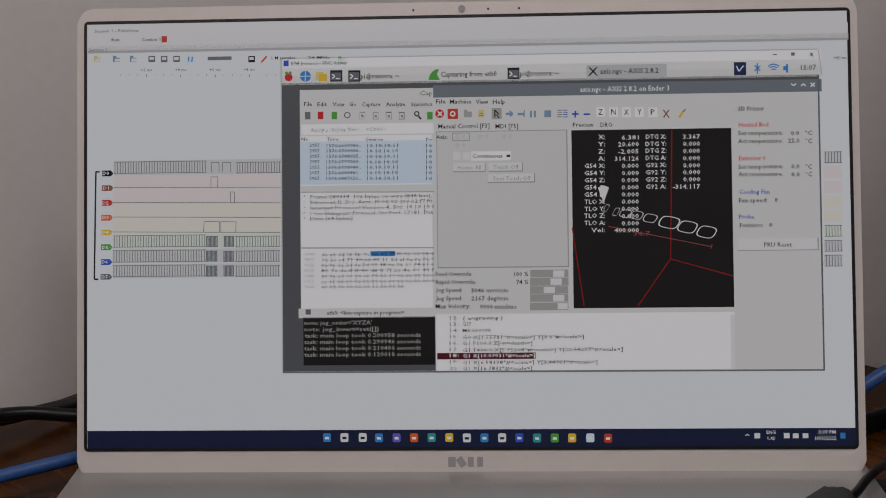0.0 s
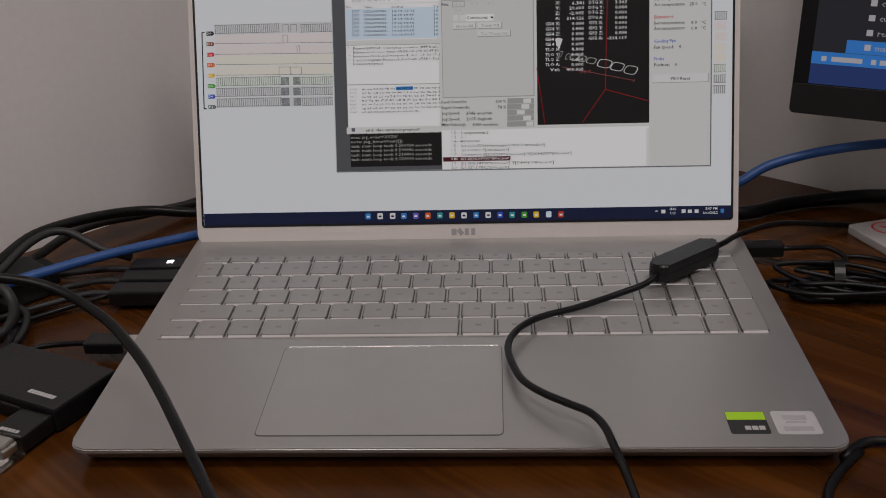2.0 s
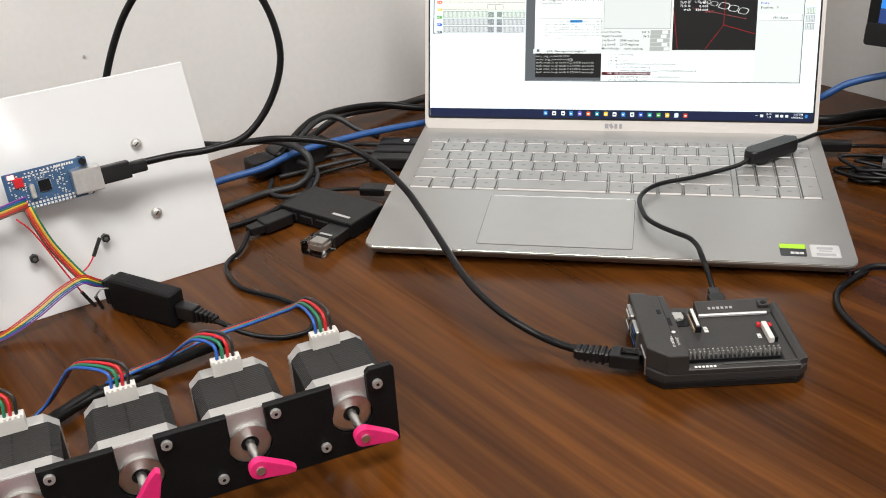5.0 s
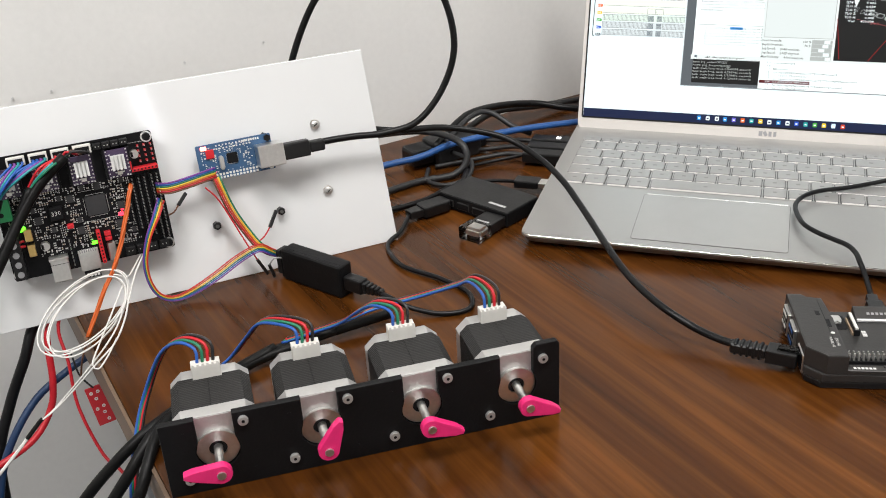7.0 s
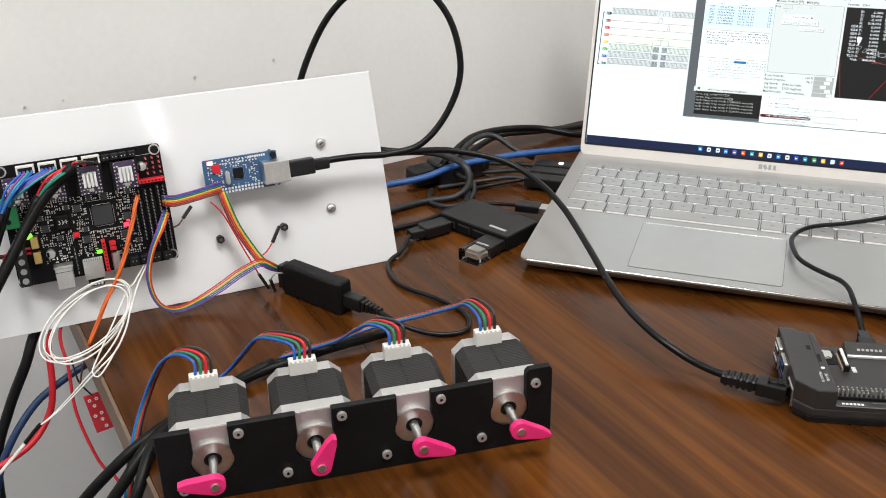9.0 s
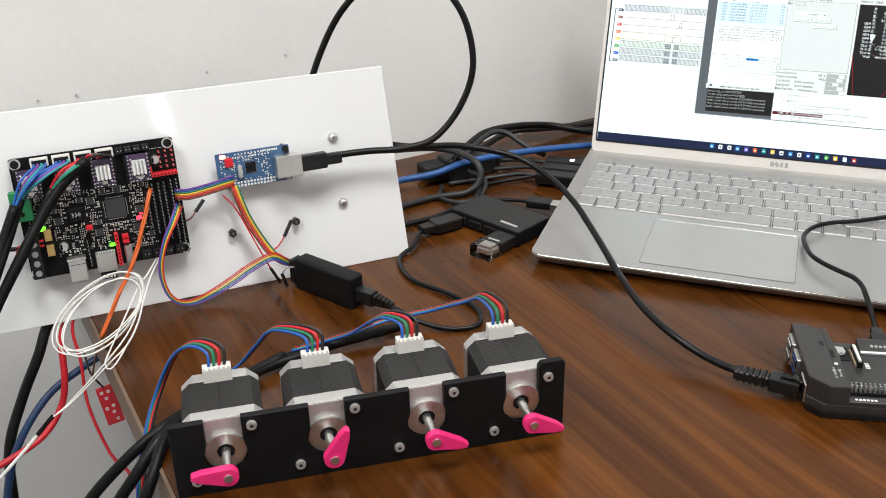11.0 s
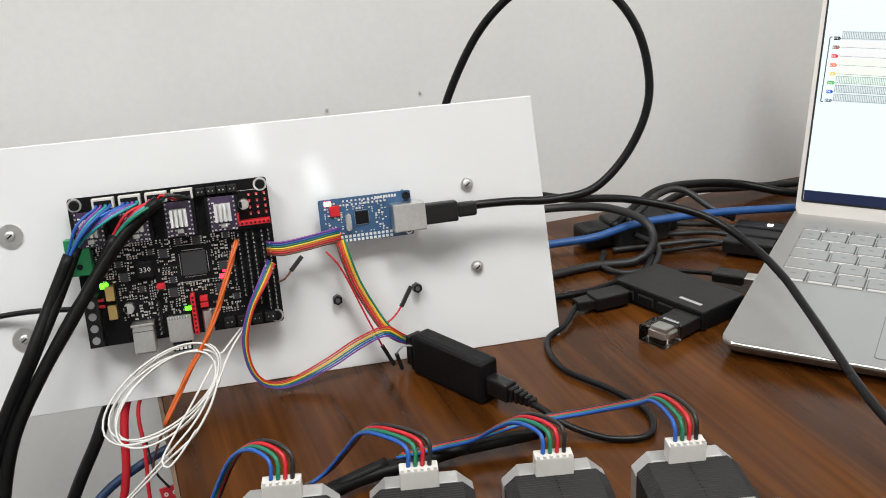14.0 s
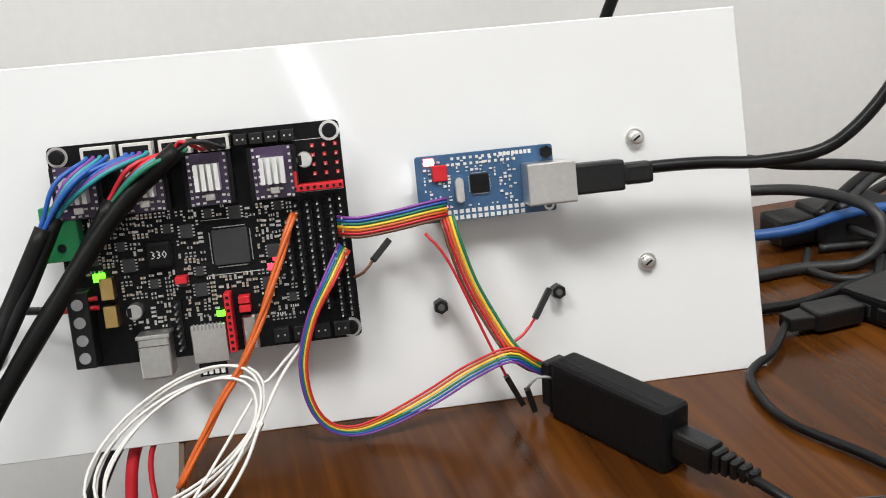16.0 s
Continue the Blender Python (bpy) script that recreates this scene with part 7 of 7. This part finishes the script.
part("strain_relief", moved(prism([(-0.0045, -0.0400), (0.0045, -0.0400), (0.0062, -0.0280), (-0.0062, -0.0280)], 0.0012, 0.0080, 0.0010, 2), PLUGA), BLACK, usb_lead)
tail = PLUGA @ Vector((0, -0.0390, 0.0046))
part("jacket", tube([tuple(tail), (-0.279, 0.000, 0.0040), (-0.281, -0.025, 0.0026), (-0.258, -0.054, 0.0026), (-0.222, -0.067, 0.0026), (-0.195, -0.083, 0.0026), (-0.188, -0.104, 0.0026), (-0.205, -0.115, 0.0022), (-0.226, -0.1185, 0.0060), (-0.242, -0.1168, 0.0110), (-0.258, -0.1108, 0.0125)], 0.0019, 10, 0.004), CABLE, usb_lead, "", True)
MINI = ANALYSER @ pose(0.0298, 0.0, 0.0125)
part("mini_plug", moved(box(0.0005, 0.0175, -0.0044, 0.0044, -0.0056, 0.0056, 0.0016, 2), MINI), BLACK, usb_lead, "black moulded mini plug")
for k in range(5):
    part("strain_ring", moved(box(0.0178 + 0.0036 * k, 0.0206 + 0.0036 * k, -0.0036 + 0.0003 * k, 0.0036 - 0.0003 * k, -0.0044 + 0.0004 * k, 0.0044 - 0.0004 * k, 0.0007, 1), MINI), BLACK, usb_lead)
host = thing("usb_cable", pose(0, 0, 0), "short black cable from the hub into the laptop", "cable")
part("jacket", tube([(-0.250, 0.094, 0.0070), (-0.238, 0.105, 0.0075), (-0.222, 0.108, 0.0080), (-0.206, 0.106, 0.0095)], 0.0018, 8, 0.004), CABLE, host, "", True)
part("plug", box(-0.209, -0.187, 0.0985, 0.1125, 0.0060, 0.0130, 0.0014, 2), BLACK, host, "black USB plug")
part("metal_tip", box(-0.187, -0.1765, 0.0998, 0.1112, 0.0072, 0.0118, 0.0003, 1), TIN, host, "bare metal plug tip")

# ---- cables behind the hub and along the wall ----
cable("network_cable", [(-0.420, 0.020, 0.012), (-0.376, 0.064, 0.012), (-0.338, 0.107, 0.013), (-0.308, 0.131, 0.015), (-0.282, 0.160, 0.020), (-0.235, 0.203, 0.020), (-0.192, 0.239, 0.017), (-0.150, 0.268, 0.014), (0.000, 0.330, 0.010), (0.110, 0.300, 0.020), (0.170, 0.262, 0.036), (0.205, 0.262, 0.054), (0.247, 0.262, 0.064), (0.290, 0.258, 0.068), (0.330, 0.250, 0.062), (0.420, 0.250, 0.020)], 0.0032, BLUECABLE, "blue network cable running behind the laptop")
cable("mains_cable", [(-0.430, 0.090, 0.020), (-0.387, 0.141, 0.020), (-0.357, 0.165, 0.022), (-0.312, 0.164, 0.028), (-0.272, 0.140, 0.030), (-0.262, 0.132, 0.016), (-0.272, 0.122, 0.004), (-0.300, 0.100, 0.0035), (-0.330, 0.060, 0.0035)], 0.0033, CABLEGREY, "dark grey cable looped beside the wall")
cable("mains_cable", [(-0.300, 0.150, 0.018), (-0.290, 0.195, 0.028), (-0.281, 0.222, 0.030), (-0.262, 0.262, 0.024), (-0.234, 0.289, 0.018), (-0.197, 0.298, 0.012), (-0.144, 0.315, 0.008), (0.000, 0.360, 0.004)], 0.0036, CABLE, "thick black cable running behind the laptop")
cable("mains_cable", [(-0.292, 0.159, 0.020), (-0.281, 0.205, 0.030), (-0.266, 0.222, 0.030), (-0.241, 0.219, 0.018), (-0.222, 0.218, 0.012)], 0.0028, CABLEGREY, "dark grey cable arching to the laptop")
cable("mains_cable", [(-0.292, 0.220, 0.010), (-0.273, 0.268, 0.014), (-0.239, 0.304, 0.010), (-0.205, 0.340, 0.006), (-0.120, 0.420, 0.004)], 0.0034, CABLEGREY, "dark grey cable along the wall")
cable("usb_cable", [(-0.268, 0.140, 0.004), (-0.250, 0.156, 0.004), (-0.232, 0.166, 0.006), (-0.220, 0.170, 0.008)], 0.0018, CABLE, "thin black cable behind the hub")
cable("usb_cable", [(-0.345, -0.004, 0.0030), (-0.320, 0.022, 0.0030), (-0.304, 0.038, 0.0030), (-0.281, 0.063, 0.0030), (-0.268, 0.090, 0.0040), (-0.258, 0.100, 0.0060), (-0.262, 0.130, 0.0060)], 0.0026, CABLE, "black cable curving round the hub")
cable("usb_cable", [(-0.300, 0.130, 0.004), (-0.292, 0.104, 0.0035), (-0.272, 0.098, 0.0035), (-0.258, 0.116, 0.0040), (-0.262, 0.145, 0.008), (-0.285, 0.160, 0.010)], 0.0022, CABLEGREY, "dark cable coiled behind the hub")
ADAPT = pose(-0.292, 0.178, 0, 0, 0, 49)
adapter = thing("cable_adapter", ADAPT, "dark grey plug adapter tangled in cables by the wall", "adapter")
part("body", prism(rounded(-0.026, 0.026, -0.016, 0.016, 0.005, 4), 0.0, 0.020, 0.003, 3), CABLEGREY, adapter)
part("collar", box(0.0255, 0.034, -0.010, 0.010, 0.004, 0.017, 0.002, 2), MATBLACK, adapter)
part("plug", box(-0.050, -0.026, -0.012, 0.012, 0.002, 0.018, 0.003, 2), BLACK, adapter)
for k, (y, z) in enumerate(((0.207, 0.0085), (0.1885, 0.0085), (0.170, 0.0085))):
    pl = thing("video_plug" if k == 0 else "usb_plug", pose(-0.178, y, z), "black moulded plug in the laptop's side", "plug", "plugs in the laptop")
    part("shell", box(-0.040, -0.003, -0.0075, 0.0075, -0.0050, 0.0050, 0.0016, 2), BLACK, pl)
    part("tip", box(-0.003, 0.001, -0.0055, 0.0055, -0.0022, 0.0022), TIN, pl)
    part("cord", tube([(-0.039, 0, 0), (-0.055, 0.001, 0), (-0.075, 0.004 - 0.004 * k, -0.003), (-0.100, 0.002 - 0.010 * k, -0.005), (-0.118, -0.012 - 0.010 * k, -0.005)], 0.0022, 8), CABLEGREY, pl, "", True)
part("pilot_light", box(-0.016, -0.012, -0.002, 0.002, 0.0050, 0.0053), glow("lit_pilot", (1, 1, 1), 6), [o for o in scene.objects if o.name.startswith("video_plug")][0], "small white pilot light")

# ---- beside the laptop, towards the back wall ----
cable("mains_cable", [(0.120, 0.330, 0.005), (0.190, 0.296, 0.006), (0.233, 0.312, 0.006), (0.271, 0.322, 0.006), (0.304, 0.314, 0.010), (0.354, 0.268, 0.022), (0.432, 0.200, 0.032), (0.560, 0.088, 0.034)], 0.0050, CABLE, "thick black cable along the back of the desk")
charger = thing("charger_lead", pose(0, 0, 0), "bundled black charger lead plugged into the laptop", "cable")
part("plug", box(0.177, 0.206, 0.2165, 0.2265, 0.0060, 0.0150, 0.0018, 2), BLACK, charger, "black charger plug")
part("cord", tube([(0.205, 0.2215, 0.0105), (0.220, 0.226, 0.009), (0.238, 0.232, 0.006), (0.246, 0.222, 0.004), (0.240, 0.205, 0.004), (0.236, 0.190, 0.005)], 0.0017, 8), CABLE, charger, "", True)
for k in range(7):
    pts = []
    for i in range(15):
        a = 2 * math.pi * i / 14
        pts.append((0.233 + (0.034 + 0.004 * (k % 4)) * math.cos(a + 0.1 * k) + 0.004 * (k % 3), 0.170 + (0.0085 + 0.0030 * (k % 4)) * math.sin(a) + 0.0025 * ((k * 3) % 4) + 0.0022 * math.sin(3 * a + 2 * k), 0.003 + 0.0022 * k * (0.6 + 0.4 * math.sin(a + k))))
    part("coil_turn", tube(pts, 0.0017, 7, 0.005), CABLE, charger, "", True)
part("tie", moved(ring(0.0100, 0.0115, -0.003, 0.003, 18), Matrix.Translation((0.226, 0.176, 0.0105)) @ pose(0, 0, 0, 90, 0, 80)), BLACK, charger)
cable("earphone_cord", [(0.246, 0.225, 0.003), (0.262, 0.222, 0.003), (0.280, 0.205, 0.004), (0.292, 0.180, 0.0075), (0.300, 0.160, 0.0075), (0.320, 0.140, 0.004)], 0.0015, CABLE, "thin black cord lying over the white box")
WHT = pose(0.298, 0.228, 0, 0, 0, -72)
remote = thing("white_adapter", WHT, "flat pale grey glossy box with a red mark", "adapter")
part("shell", prism(rounded(-0.052, 0.062, -0.020, 0.020, 0.004, 4), 0.0, 0.0060, 0.0012, 2), SATIN, remote)
part("red_mark", moved(ring(0.0092, 0.0108, 0.0060, 0.00615, 28), pose(-0.037, 0.002, 0)), REDPL, remote)
part("red_stroke", moved(box(-0.005, 0.005, -0.0012, 0.0012, 0.0060, 0.00615), pose(-0.038, 0.002, 0, 0, 0, 40)), REDPL, remote)
part("red_stroke", moved(box(-0.004, 0.004, -0.0010, 0.0010, 0.0060, 0.00615), pose(-0.036, 0.002, 0, 0, 0, -50)), REDPL, remote)
BRICK = pose(0.302, 0.068, 0, 0, 0, -80)
brick = thing("power_brick", BRICK, "black power brick standing on the desk", "power supply")
part("shell", box(-0.062, 0.055, -0.030, 0.036, 0.0, 0.030, 0.0130, 5), BLACK, brick)
part("label_plate", box(-0.030, 0.030, -0.012, 0.018, 0.0299, 0.0302), LABELBLACK, brick)
cable("mains_cable", [(0.176, 0.005, 0.0030), (0.192, 0.018, 0.0030), (0.222, 0.016, 0.0030), (0.258, 0.019, 0.0030), (0.330, 0.030, 0.0030)], 0.0022, CABLE, "black cord running out from under the laptop")
cable("mains_cable", [(0.185, 0.010, 0.0030), (0.172, -0.004, 0.0030), (0.161, -0.022, 0.0030), (0.160, -0.044, 0.0030), (0.168, -0.066, 0.0030), (0.184, -0.095, 0.0030), (0.206, -0.112, 0.0030), (0.240, -0.130, 0.0030), (0.300, -0.150, 0.0030)], 0.0022, CABLE, "black cord curving over the desk")

# ---- second monitor ----
MON = Matrix.Translation((0.210, 0.255, 0.092)) @ pose(0, 0, 0, 84, 0, -28)  # x along its lower edge, y up, z to the viewer
monitor = thing("monitor", MON, "black desktop monitor showing a dark and blue screen", "monitor")
part("shell", prism(rounded(0, 0.530, 0, 0.320, 0.004, 3), -0.028, 0.0, 0.002, 2), MATBLACK, monitor)
part("chin", prism(rounded(0.0005, 0.5295, 0.0, 0.0190, 0.003, 3), 0.0, 0.0012, 0.0004, 1), BLACK, monitor, "glossy black lower bezel")
part("neck", box(0.235, 0.295, -0.085, 0.060, -0.060, -0.029, 0.004, 2), BLACK, monitor)
part("foot", moved(box(-0.10, 0.10, -0.075, 0.075, 0.0, 0.010, 0.003, 2), MON.inverted() @ Matrix.Translation(tuple(MON @ Vector((0.265, -0.08, -0.045)))[:2] + (0.0,)) @ pose(0, 0, 0, 0, 0, -28)), BLACK, monitor)
part("display", box(0.0100, 0.5200, 0.0195, 0.3120, 0.0002, 0.0006), glow("lit_editor_dark", (0.024, 0.028, 0.038), 1.0), monitor)
part("status_strip", box(0.0100, 0.5200, 0.0195, 0.0318, 0.0007, 0.0009), glow("lit_strip_navy", (0.020, 0.060, 0.24), 1.0), monitor, "navy strip along the screen's foot")
part("status_strip", box(0.0100, 0.5200, 0.0320, 0.0396, 0.0007, 0.0009), glow("lit_strip_blue", (0.03, 0.30, 0.90), 1.0), monitor, "bright blue strip")
part("selection_bar", box(0.0295, 0.5200, 0.0398, 0.0478, 0.0007, 0.0009), glow("lit_row_blue", (0.03, 0.30, 0.90), 1.0), monitor)
PALE = glow("lit_pale_text", (0.62, 0.66, 0.70), 1.0)
for k in range(9):
    y = 0.0422 + 0.0088 * k
    part("row_icon", box(0.0400, 0.0436, y, y + 0.0036, 0.0010, 0.0012), PALE, monitor)
    name = ("main.cpp", "remora.h", "custom_targets.json", "configuration.h", ".mbed", ".gitignore", "", "", "")[k]
    if name:
        lettering(name, 0.0036, PALE, monitor, pose(0.0460, y + 0.0016, 0.0011), "LEFT")
    else:
        part("print_bar", box(0.0460, 0.0460 + (0.026, 0.018, 0.036)[k - 6], y, y + 0.0032, 0.0010, 0.0012), PALE, monitor)
for x0, x1 in ((0.0160, 0.0190), (0.0220, 0.0400), (0.0450, 0.0480), (0.0500, 0.0640)):
    part("print_bar", box(x0, x1, 0.0340, 0.0370, 0.0010, 0.0012), PALE, monitor)

# ---- small marks on the wall above the panel ----
for x, z in nail_marks:
    single("wall_mark", moved(drum(0.0011, 0.0, 0.0010, 10, 0.0003), ROOM @ pose(x, -0.0006, z, 90, 0, 0)), LABELSILVER, "small grey nail mark on the wall", "nail mark", "wall marks")
